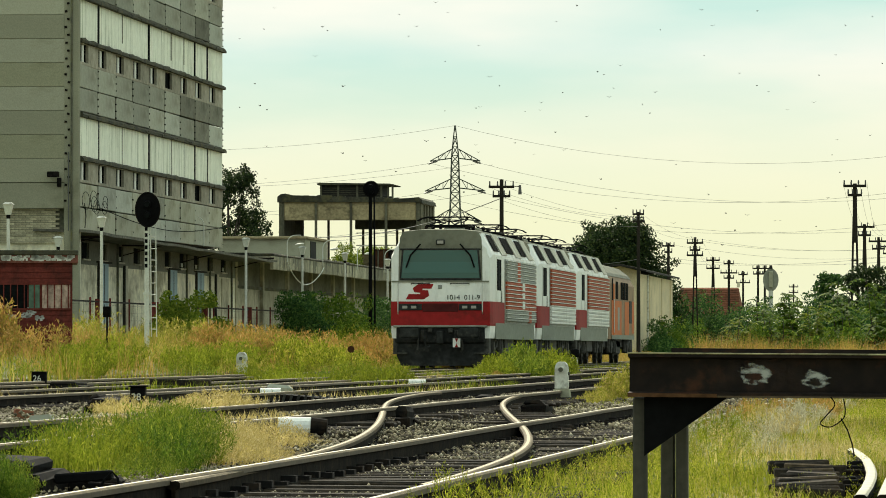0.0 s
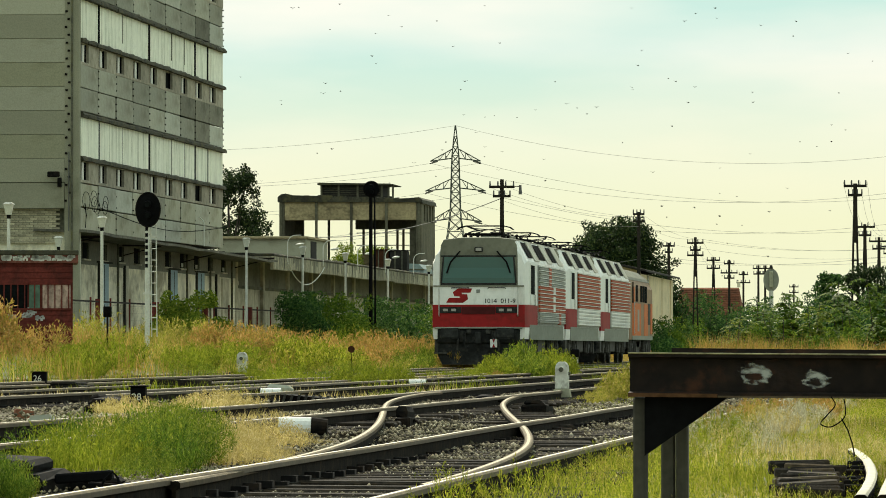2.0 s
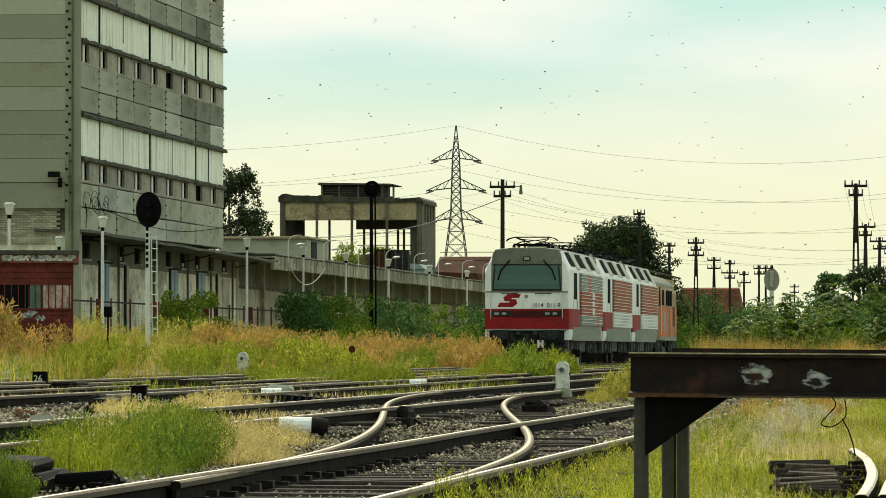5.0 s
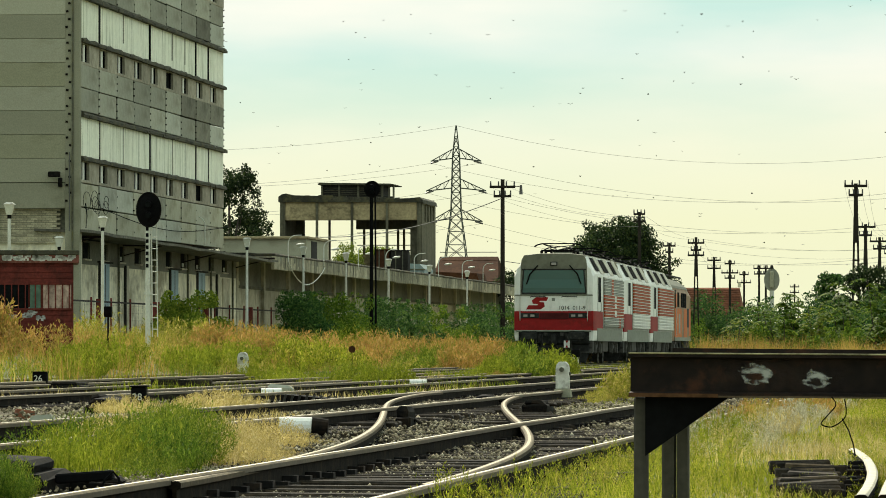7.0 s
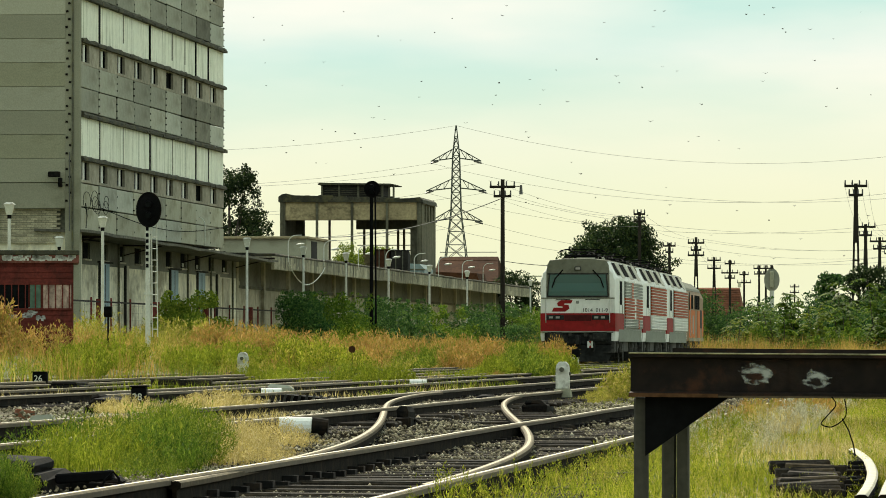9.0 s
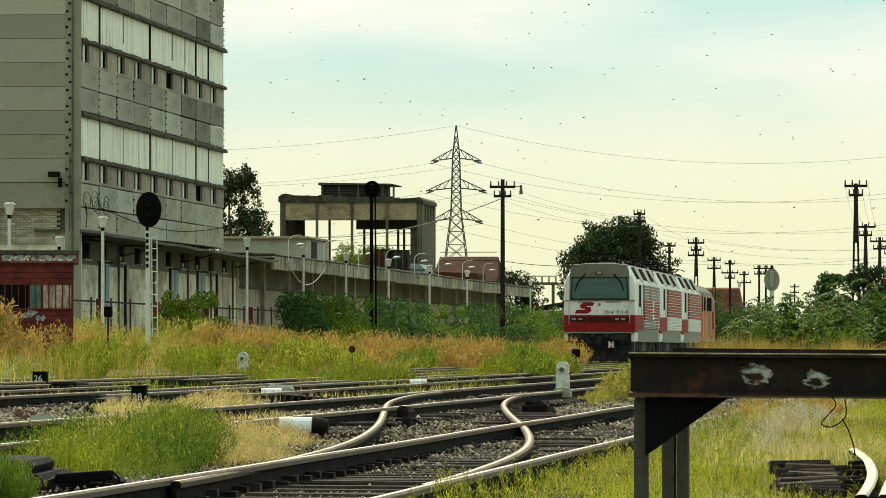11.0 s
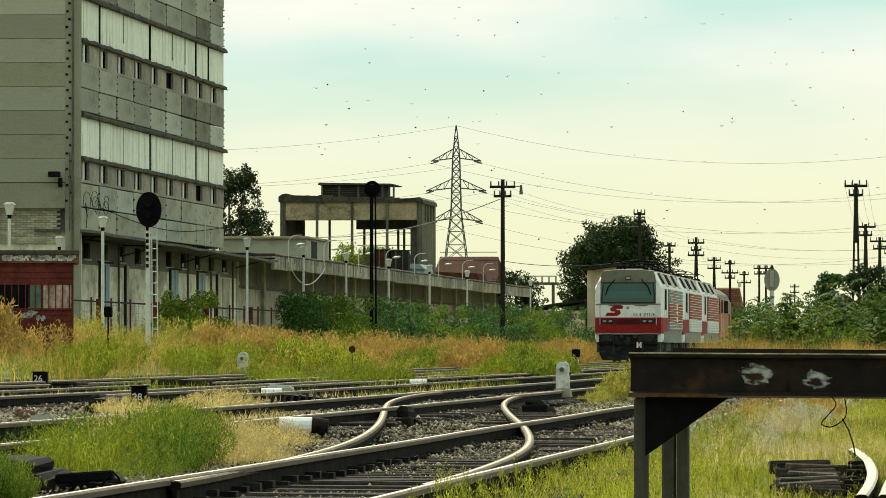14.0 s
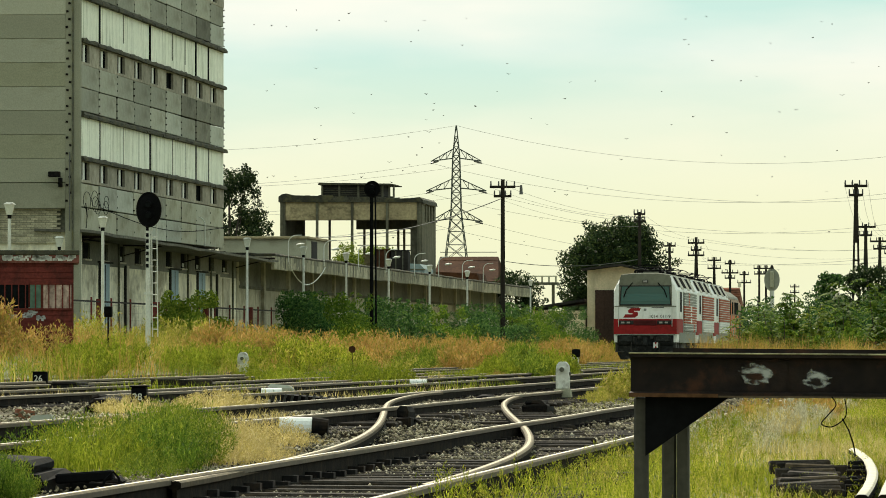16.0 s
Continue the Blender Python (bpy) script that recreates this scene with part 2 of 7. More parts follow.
# Clay red brighter than red_roof, with sunlight put into the colour.
M["clay_roof"] = surface("sunlit_clay_tiles", (0.21, 0.085, 0.05), 0.9, fine=6, coarse=0.6, vary=0.3, stain=(0.11, 0.06, 0.04), stain_amount=0.6, bump=0.2, spec=0.08)
M["red_wall"] = surface("faded_red_wall", (0.23, 0.065, 0.042), 0.95, fine=6, coarse=0.4, vary=0.15, spec=0.08)
M["bark"] = surface("brown_bark", (0.07, 0.055, 0.04), 0.95, fine=10, coarse=2, vary=0.4, streak=(1, 1, 0.3), bump=0.5)
M["rubble"] = surface("dark_point_machine_steel", (0.008, 0.0075, 0.007), 0.85, 0.1, fine=16, coarse=3, vary=0.5, stain=(0.04, 0.026, 0.016), stain_amount=0.5, spec=0.06)
# locomotive finishes
M["loco_white"] = surface("dusty_white_loco_paint", (0.85, 0.85, 0.81), 0.62, fine=6, coarse=0.7, vary=0.05, stain=(0.40, 0.37, 0.31), stain_amount=0.5, streak=(1, 1, 0.3), bump=0, stain_from=0.52, spec=0.12)
M["loco_red"] = surface("dusty_red_loco_paint", (0.30, 0.018, 0.018), 0.62, fine=6, coarse=0.7, vary=0.12, stain=(0.12, 0.018, 0.014), stain_amount=0.7, bump=0, spec=0.12)
M["loco_maroon"] = surface("sooty_maroon_loco_paint", (0.075, 0.012, 0.012), 0.7, fine=6, coarse=1.2, vary=0.25, stain=(0.03, 0.012, 0.010), stain_amount=0.6, bump=0, spec=0.12)
M["loco_orange"] = surface("orange_red_loco_paint", (0.40, 0.085, 0.035), 0.62, fine=6, coarse=0.7, vary=0.1, stain=(0.22, 0.07, 0.04), stain_amount=0.4, bump=0, spec=0.12)
M["loco_grey"] = surface("light_grey_loco_paint", (0.30, 0.31, 0.28), 0.62, fine=6, coarse=0.7, vary=0.08, stain=(0.17, 0.16, 0.13), stain_amount=0.5, bump=0, spec=0.12)
M["loco_roof"] = surface("umber_grey_loco_roof", (0.19, 0.19, 0.145), 0.62, fine=6, coarse=0.7, vary=0.12, stain=(0.08, 0.075, 0.055), stain_amount=0.5, bump=0, spec=0.12)
M["loco_buff"] = surface("dusty_buff_loco_paint", (0.46, 0.45, 0.37), 0.62, fine=6, coarse=0.7, vary=0.1, stain=(0.25, 0.235, 0.18), stain_amount=0.5, bump=0, spec=0.12)
M["loco_skirt"] = surface("grimy_green_grey_skirt", (0.25, 0.27, 0.225), 0.62, fine=6, coarse=0.8, vary=0.15, stain=(0.12, 0.115, 0.09), stain_amount=0.5, streak=(1, 0.2, 1.2), bump=0, spec=0.12)
M["loco_black"] = surface("grimy_underframe", (0.020, 0.021, 0.020), 0.7, fine=9, coarse=2.4, vary=0.5, stain=(0.075, 0.07, 0.055), stain_amount=0.6, bump=0.1, spec=0.2, stain_from=0.56)
M["bogie"] = surface("dusty_bogie_steel", (0.05, 0.048, 0.042), 0.7, 0.1, fine=9, coarse=2.5, vary=0.5, stain=(0.13, 0.12, 0.10), stain_amount=0.5, bump=0.1, spec=0.25, stain_from=0.56)
M["diesel_orange"] = surface("orange_diesel_paint", (0.58, 0.15, 0.035), 0.62, fine=6, coarse=0.7, vary=0.1, stain=(0.3, 0.15, 0.08), stain_amount=0.4, bump=0, spec=0.12)
M["diesel_beige"] = surface("faded_beige_diesel_paint", (0.30, 0.20, 0.12), 0.62, fine=6, coarse=0.7, vary=0.14, stain=(0.13, 0.09, 0.06), stain_amount=0.6, bump=0, spec=0.12)
M["chrome"] = surface("bare_aluminium", (0.6, 0.6, 0.58), 0.35, 0.8, vary=0.05, bump=0)
M["wire"] = surface("grey_wire", (0.10, 0.10, 0.09), 0.7, vary=0.1, bump=0)
M["bird"] = surface("dark_plumage", (0.035, 0.032, 0.03), 0.8, vary=0.3, bump=0)
M["grass_green"] = leafy("green_grass", [(0.0, (0.09, 0.13, 0.010)), (0.45, (0.26, 0.30, 0.024)), (0.8, (0.40, 0.40, 0.04)), (1.0, (0.52, 0.44, 0.10))], 0.56)
M["grass_lush"] = leafy("lush_weeds", [(0.0, (0.095, 0.135, 0.010)), (0.5, (0.200, 0.245, 0.018)), (1.0, (0.325, 0.335, 0.040))], 0.56)
M["grass_mixed"] = leafy("yellowing_grass", [(0.0, (0.15, 0.185, 0.018)), (0.4, (0.30, 0.30, 0.037)), (0.75, (0.44, 0.37, 0.075)), (1.0, (0.53, 0.42, 0.155))], 0.56)
M["grass_dry"] = leafy("straw_grass", [(0.0, (0.32, 0.26, 0.07)), (0.5, (0.55, 0.44, 0.15)), (1.0, (0.70, 0.58, 0.30))], 0.52)
M["grass_rust"] = leafy("rusty_seed_grass", [(0.0, (0.20, 0.20, 0.03)), (0.3, (0.35, 0.26, 0.055)), (0.7, (0.45, 0.245, 0.066)), (1.0, (0.55, 0.37, 0.14))], 0.52)
M["grass_pale"] = leafy("bleached_seed_weeds", [(0.0, (0.27, 0.26, 0.15)), (0.5, (0.47, 0.44, 0.29)), (1.0, (0.66, 0.62, 0.46))], 0.4)
# Blue is raised in leaf and leaf_dark to hold some distance haze.
M["leaf"] = leafy("shrub_leaves", [(0.0, (0.018, 0.050, 0.014)), (0.6, (0.055, 0.125, 0.032)), (1.0, (0.15, 0.245, 0.055))], 0.35)
M["leaf_bright"] = leafy("bright_shrub_leaves", [(0.0, (0.068, 0.118, 0.012)), (0.6, (0.180, 0.245, 0.026)), (1.0, (0.36, 0.385, 0.05))], 0.4)
M["leaf_mid"] = leafy("mid_green_weed_leaves", [(0.0, (0.04, 0.085, 0.010)), (0.6, (0.11, 0.19, 0.018)), (1.0, (0.24, 0.31, 0.04))], 0.4)
M["leaf_dark"] = leafy("dark_tree_leaves", [(0.0, (0.012, 0.024, 0.009)), (0.6, (0.03, 0.052, 0.018)), (1.0, (0.075, 0.10, 0.03))], 0.25)
M["teal_sheet"] = surface("pale_teal_sheet", (0.24, 0.31, 0.29), 0.6, fine=8, coarse=0.8, vary=0.15, stain=(0.14, 0.16, 0.14), stain_amount=0.6)
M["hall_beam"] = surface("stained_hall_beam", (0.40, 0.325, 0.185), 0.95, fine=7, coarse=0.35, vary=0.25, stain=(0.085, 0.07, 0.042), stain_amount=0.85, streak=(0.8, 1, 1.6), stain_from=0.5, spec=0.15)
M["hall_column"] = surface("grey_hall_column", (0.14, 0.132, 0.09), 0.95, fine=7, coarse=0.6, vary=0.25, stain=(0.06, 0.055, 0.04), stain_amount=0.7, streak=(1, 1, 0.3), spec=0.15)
M["green_pane"] = surface("dusty_green_pane", (0.07, 0.14, 0.09), 0.5, fine=10, coarse=3, vary=0.3, stain=(0.03, 0.05, 0.035), stain_amount=0.6, bump=0)
M["curtain"] = surface("faded_pinkish_curtain", (0.42, 0.30, 0.24), 0.9, fine=10, coarse=5, vary=0.3, stain=(0.14, 0.05, 0.04), stain_amount=0.7, streak=(1, 1, 0.3), bump=0)
M["brown_door"] = surface("dark_brown_boards", (0.045, 0.026, 0.018), 0.85, fine=12, coarse=1, vary=0.3, streak=(1, 1, 0.2), spec=0.2)

glass, gnt, gb = nodes_of("tinted_cab_glass")
gb.inputs["Base Color"].default_value = (0.030, 0.098, 0.088, 1)
gb.inputs["Roughness"].default_value = 0.12
gb.inputs["Specular IOR Level"].default_value = 0.5
M["glass"] = glass
dglass, dnt, db = nodes_of("dark_window_glass")
db.inputs["Base Color"].default_value = (0.012, 0.016, 0.016, 1)
db.inputs["Roughness"].default_value = 0.15
M["glass_dark"] = dglass
sglass, snt, sb = nodes_of("paler_cab_glass")
sb.inputs["Base Color"].default_value = (0.045, 0.125, 0.115, 1)
sb.inputs["Roughness"].default_value = 0.2
M["glass_low"] = sglass
glow, lnt, lb = nodes_of("lit_tail_lamp")
lb.inputs["Base Color"].default_value = (0.33, 0.31, 0.28, 1)
lb.inputs["Roughness"].default_value = 0.2
M["lens"] = glow


def smear(name, sx, sz, shift):
    """Wiped-on whitewash: a ragged ring, worn through towards its rim."""
    m, nt, b = nodes_of(name)
    tc = nt.nodes.new("ShaderNodeTexCoord")
    mp = nt.nodes.new("ShaderNodeMapping")
    mp.inputs["Scale"].default_value = (1 / sx, 0.0, 1 / sz)
    mp.inputs["Rotation"].default_value = (0, radians(-12), 0)
    nt.links.new(tc.outputs["Object"], mp.inputs[0])
    ln = nt.nodes.new("ShaderNodeVectorMath")
    ln.operation = "LENGTH"
    nt.links.new(mp.outputs[0], ln.inputs[0])
    # the wipe goes round a bare middle
    mid = nt.nodes.new("ShaderNodeMath")
    mid.operation = "SUBTRACT"
    mid.inputs[1].default_value = 0.46
    nt.links.new(ln.outputs["Value"], mid.inputs[0])
    away = nt.nodes.new("ShaderNodeMath")
    away.operation = "ABSOLUTE"
    nt.links.new(mid.outputs[0], away.inputs[0])
    fall = nt.nodes.new("ShaderNodeMapRange")
    fall.inputs["From Min"].default_value, fall.inputs["From Max"].default_value = 0.04, 0.80
    fall.inputs["To Min"].default_value, fall.inputs["To Max"].default_value = 0.60, -1.6
    nt.links.new(away.outputs[0], fall.inputs[0])
    # most of the paint sits above the bare middle
    sp = nt.nodes.new("ShaderNodeSeparateXYZ")
    nt.links.new(mp.outputs[0], sp.inputs[0])
    lift = nt.nodes.new("ShaderNodeMath")
    lift.operation = "MULTIPLY_ADD"
    lift.inputs[1].default_value = 0.8
    nt.links.new(sp.outputs[2], lift.inputs[0])
    nt.links.new(fall.outputs[0], lift.inputs[2])
    n = nt.nodes.new("ShaderNodeTexNoise")
    n.inputs["Scale"].default_value, n.inputs["Detail"].default_value = 2.6, 7.0
    sh = nt.nodes.new("ShaderNodeVectorMath")
    sh.inputs[1].default_value = (shift, 0, shift)
    st = nt.nodes.new("ShaderNodeMapping")
    st.inputs["Scale"].default_value = (0.9, 0.0, 1.3)
    nt.links.new(mp.outputs[0], st.inputs[0])
    nt.links.new(st.outputs[0], sh.inputs[0])
    nt.links.new(sh.outputs[0], n.inputs["Vector"])
    add = nt.nodes.new("ShaderNodeMath")
    nt.links.new(lift.outputs[0], add.inputs[0])
    gain = nt.nodes.new("ShaderNodeMath")
    gain.operation = "MULTIPLY_ADD"
    gain.inputs[1].default_value, gain.inputs[2].default_value = 2.9, -0.88
    nt.links.new(n.outputs[0], gain.inputs[0])
    nt.links.new(gain.outputs[0], add.inputs[1])
    cut = nt.nodes.new("ShaderNodeMapRange")
    cut.inputs["From Min"].default_value, cut.inputs["From Max"].default_value = 0.74, 1.55
    nt.links.new(add.outputs[0], cut.inputs[0])
    b.inputs["Base Color"].default_value = (0.40, 0.40, 0.37, 1)
    b.inputs["Roughness"].default_value = 0.9
    nt.links.new(cut.outputs[0], b.inputs["Alpha"])
    return m


M["smear_wide"] = smear("wide_whitewash_smear", 0.118, 0.072, 1.7)
M["smear_small"] = smear("small_whitewash_smear", 0.098, 0.062, 4.1)


# ---- mesh helpers ----
def finish(name, bm, material, parent=None, label=""):
    me = bpy.data.meshes.new(name)
    bmesh.ops.recalc_face_normals(bm, faces=bm.faces)
    bm.to_mesh(me)
    bm.free()
    for mt in (material if isinstance(material, (list, tuple)) else [material]):
        me.materials.append(M[mt] if isinstance(mt, str) else mt)
    ob = new(name, me)
    if parent is not None:
        ob.parent = parent
    return tagged(ob, label=label)


part = finish


def thing(name, label, category, m=Matrix(), group="", kind=""):
    ob = new(name)
    ob.empty_display_size = 0.2
    ob.matrix_world = m
    return tagged(ob, label, category, group, kind)


def add_box(bm, x0, x1, y0, y1, z0, z1, bevel=0.0, m=None, mat=0):
    r = bmesh.ops.create_cube(bm, size=1.0)
    vs = r["verts"]
    for v in vs:
        v.co = Vector((x0 + (v.co.x + 0.5) * (x1 - x0), y0 + (v.co.y + 0.5) * (y1 - y0), z0 + (v.co.z + 0.5) * (z1 - z0)))
    if m is not None:
        bmesh.ops.transform(bm, matrix=m, verts=vs)
    fs = {f for v in vs for f in v.link_faces}
    for f in fs:
        f.material_index = mat
    if bevel:
        es = list({e for v in vs for e in v.link_edges})
        bmesh.ops.bevel(bm, geom=es, offset=bevel, segments=1, affect="EDGES")
    return bm


def box(x0, x1, y0, y1, z0, z1, bevel=0.0):
    return add_box(bmesh.new(), x0, x1, y0, y1, z0, z1, bevel)


def add_tube(bm, a, b, r0, r1=None, n=10):
    a, b = Vector(a), Vector(b)
    d = b - a
    q = d.to_track_quat("Z", "Y").to_matrix().to_4x4()
    bmesh.ops.create_cone(bm, cap_ends=True, segments=n, radius1=r0, radius2=r0 if r1 is None else r1, depth=d.length,
                          matrix=Matrix.Translation((a + b) / 2) @ q)
    return bm


def tube(a, b, r0, r1=None, n=10):
    return add_tube(bmesh.new(), a, b, r0, r1, n)


def add_path(bm, pts, r, n=6):
    """One tube swept through the points."""
    pts = [Vector(p) for p in pts]
    rings = []
    for i, p in enumerate(pts):
        d = (pts[min(len(pts) - 1, i + 1)] - pts[max(0, i - 1)]).normalized()
        e = d.cross(Vector((0, 0, 1)) if abs(d.z) < 0.95 else Vector((0, 1, 0))).normalized()
        g = d.cross(e)
        rings.append([bm.verts.new(p + (e * math.cos(6.2832 * k / n) + g * math.sin(6.2832 * k / n)) * r) for k in range(n)])
    for u, v in zip(rings, rings[1:]):
        for k in range(n):
            bm.faces.new((u[k], u[(k + 1) % n], v[(k + 1) % n], v[k]))
    bm.faces.new(rings[0])
    bm.faces.new(rings[-1][::-1])
    return bm


def prism(outline, y0, y1):
    """A bmesh of an (x, z) outline carried along y."""
    bm = bmesh.new()
    a = [bm.verts.new((x, y0, z)) for x, z in outline]
    b = [bm.verts.new((x, y1, z)) for x, z in outline]
    bm.faces.new(a)
    bm.faces.new(b[::-1])
    for i in range(len(a)):
        j = (i + 1) % len(a)
        bm.faces.new((a[i], b[i], b[j], a[j]))
    return bm


def from_arrays(name, verts, faces, material, parent=None, label=""):
    """A mesh from generated numpy arrays; all faces have the same number of corners."""
    me = bpy.data.meshes.new(name)
    k = faces.shape[1]
    me.vertices.add(len(verts))
    me.vertices.foreach_set("co", verts.astype(np.float32).ravel())
    me.loops.add(faces.size)
    me.loops.foreach_set("vertex_index", faces.astype(np.int32).ravel())
    me.polygons.add(len(faces))
    me.polygons.foreach_set("loop_start", np.arange(0, faces.size, k, dtype=np.int32))
    me.update(calc_edges=True)
    me.materials.append(M[material])
    ob = new(name, me)
    if parent is not None:
        ob.parent = parent
    return tagged(ob, label=label)


# ---- ground ----
def rail_z(x):
    return float(np.interp(x, [-16, -7, -4], [0.15, 0.12, 0.0]))


def ground_z(x, y):
    x, y = np.asarray(x, float), np.asarray(y, float)
    z = np.interp(x, [-60, -24, -22, -19.5, -17.8, -14, -7, -4, 0], [0.75, 0.75, 0.65, 0.25, -0.06, -0.06, -0.08, -0.19, -0.19])
    return z + 0.03 * np.sin(x * 2.1 + y * 0.33) * np.cos(y * 0.71 - x * 0.5)


def make_ground():
    xs = np.concatenate([[-3000, -900, -300, -120, -60], np.arange(-44, 12.1, 0.5), [20, 60, 200, 900, 3000]])
    ys = np.concatenate([[-2000, -300, -50, 0], np.arange(10, 420, 2.0), [450, 520, 700, 1200, 4500]])
    gx, gy = np.meshgrid(xs, ys)
    v = np.stack([gx, gy, ground_z(gx, gy)], -1).reshape(-1, 3)
    w = len(xs)
    i = (np.arange(len(ys) - 1)[:, None] * w + np.arange(w - 1)[None]).ravel()
    f = np.stack([i, i + 1, i + w + 1, i + w], -1)
    ob = from_arrays("ground", v, f, "soil")
    tagged(ob, "dry trampled soil of an overgrown railway yard", "ground", kind="structure")


make_ground()


# ---- tracks ----
RAIL = [(-0.07, 0), (0.07, 0), (0.07, 0.015), (0.012, 0.03), (0.012, 0.115), (0.036, 0.128), (0.036, 0.155), (0.024, 0.165),
        (0.011, 0.1658), (-0.014, 0.1658), (-0.024, 0.165), (-0.036, 0.155), (-0.036, 0.128), (-0.012, 0.115), (-0.012, 0.03), (-0.07, 0.015)]


def sag(y, dz):
    """The crossover's rails lie a little low half way between the tracks."""
    return -0.015 * math.sin(math.pi * min(1, max(0, (y - 36) / 44))) if dz else 0.0


def rail_mesh(points, parent, dz=0.0):
    """One rail along (x, y) points, its head on rail_z; the head is worn bright, glint and side shade are in the
    colours.
    """
    n, k = len(points), len(RAIL)
    bm = bmesh.new()
    rings = []
    for i, (x, y) in enumerate(points):
        x0, y0 = points[max(0, i - 1)]
        x1, y1 = points[min(n - 1, i + 1)]
        d = Vector((x1 - x0, y1 - y0)).normalized()
        rings.append([bm.verts.new((x + d.y * p, y - d.x * p, rail_z(x) - 0.165 + dz + sag(y, dz) + q + 0.006 * noise.noise((x * 0.3, y * 0.12, 2.0)))) for p, q in RAIL])
    for a, b in zip(rings, rings[1:]):
        for j in range(k):
            f = bm.faces.new((a[j], a[(j + 1) % k], b[(j + 1) % k], b[j]))
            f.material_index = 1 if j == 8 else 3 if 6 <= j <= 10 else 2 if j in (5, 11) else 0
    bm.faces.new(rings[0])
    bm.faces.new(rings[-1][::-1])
    return part("rail", bm, ["rail_side_shade", "rail_rusty" if dz else "rail_top", "rail_flank" if dz else "rail_worn_flank", "rail_tan"], parent)


sleeper_bm = box(-1.3, 1.3, -0.125, 0.125, -0.14, 0.0, 0.015)
sleeper_me = bpy.data.meshes.new("sleeper")
sleeper_bm.to_mesh(sleeper_me)
sleeper_bm.free()
sleeper_me.materials.append(M["sleeper"])


def track(centre, y0, y1, s0, s1, label, dz=0.0):
    """centre: x of the track's middle at y; sleepers from s0 to s1."""
    t = thing("railway_track", label, "railway track", kind="structure", group="yard tracks")
    ys = np.arange(y0, y1 + 0.1, 1.0 if y1 - y0 < 120 else 3.0)
    half = 0.68 if dz else 0.7525
    for side in (-half, half):
        pts = []
        for y in ys:
            slope = (centre(y + 0.1) - centre(y - 0.1)) / 0.2
            c = 1 / math.hypot(1, slope)
            pts.append((centre(y) + side * c, y - side * slope * c))
        rail_mesh(pts, t, dz)
    spots = [(centre(y) + side, y) for y in np.arange(s0, s1, 0.62) for side in (-0.7525, 0.7525)]
    c8 = np.array([[x, y, z] for z in (-0.16, -0.115) for x, y in ((-0.12, -0.08), (0.12, -0.08), (0.12, 0.08), (-0.12, 0.08))])
    q6 = np.array([[0, 1, 2, 3], [4, 5, 6, 7], [0, 1, 5, 4], [1, 2, 6, 5], [2, 3, 7, 6], [3, 0, 4, 7]])
    v = np.concatenate([c8 * random.uniform(0.85, 1.1) + np.array([x, y, rail_z(x) + dz + sag(y, dz)]) for x, y in spots])
    f = np.concatenate([q6 + 8 * i for i in range(len(spots))])
    tagged(from_arrays("rail_chair_row", v, f, "rubble", t), kind="stuff")
    for y in np.arange(s0, s1, 0.62):
        o = new("sleeper", sleeper_me)
        o.parent = t
        slope = (centre(y + 0.1) - centre(y - 0.1)) / 0.2
        x = centre(y)
        o.matrix_local = pose(x + random.uniform(-0.04, 0.04), y, rail_z(x) - 0.135 + sag(y, dz) + random.uniform(-0.012, 0.01), 0, random.uniform(-0.6, 0.6), math.degrees(-slope) + random.uniform(-1.5, 1.5))
    return t


def ease(y, y0, y1, a, b):
    s = min(1, max(0, (y - y0) / (y1 - y0)))
    return a + (b - a) * s * s * (3 - 2 * s)


def crossover(y):
    s = min(1, max(0, (y - 27) / 55)) ** 1.2
    return -3.74 - 3.48 * s * s * (3 - 2 * s)


TRAIN_X = -16.12
track(lambda y: -3.74, 18, 330, 20, 112, "worn steel rails on dark wooden sleepers in ballast")
track(lambda y: -7.22, 34, 330, 40, 120, "worn steel rails on dark wooden sleepers among weeds")
track(crossover, 31, 82, 45, 72, "crossover rails curving between two yard tracks", -0.014)
track(lambda y: -10.6, 72, 330, 74, 130, "worn rails on dark sleepers among dry weeds")
track(lambda y: -12.95, 60, 330, 70, 130, "overgrown rails with bright worn heads")
track(lambda y: TRAIN_X, 40, 700, 150, 300, "overgrown rails on which the locomotives roll")
track(lambda y: -19.5, 60, 330, 100, 160, "rusty siding rails in tall grass")


def stones(name, n, x0, x1, y0, y1, size, label):
    """Loose broken stones, each an uneven octahedron."""
    rng = np.random.default_rng(5)
    x, y = rng.uniform(x0, x1, n), rng.uniform(y0, y1, n)
    r = size * rng.uniform(0.4, 1.0, n) * (1 + 1.2 * rng.uniform(0, 1, n) ** 6)
    base = np.array([[1, 0, 0], [0, 1, 0], [-1, 0, 0], [0, -1, 0], [0, 0, 0.8], [0, 0, -0.8]], float)
    z = np.interp(x, [-16, -7, -4], [0.015, -0.015, -0.135]) - np.where(y < 44, 0.025, 0.0) + 0.022 * np.sin(x * 3.1 + y * 0.5) * np.cos(y * 0.37 - x)
    v = base[None] * r[:, None, None] * rng.uniform(0.6, 1.3, (n, 6, 1))
    a = rng.uniform(0, 6.3, n)
    ca, sa = np.cos(a)[:, None], np.sin(a)[:, None]
    vx, vy = v[..., 0] * ca - v[..., 1] * sa, v[..., 0] * sa + v[..., 1] * ca
    out = np.stack([vx + x[:, None], vy + y[:, None], v[..., 2] + (z + r * 0.2)[:, None]], -1).reshape(-1, 3)
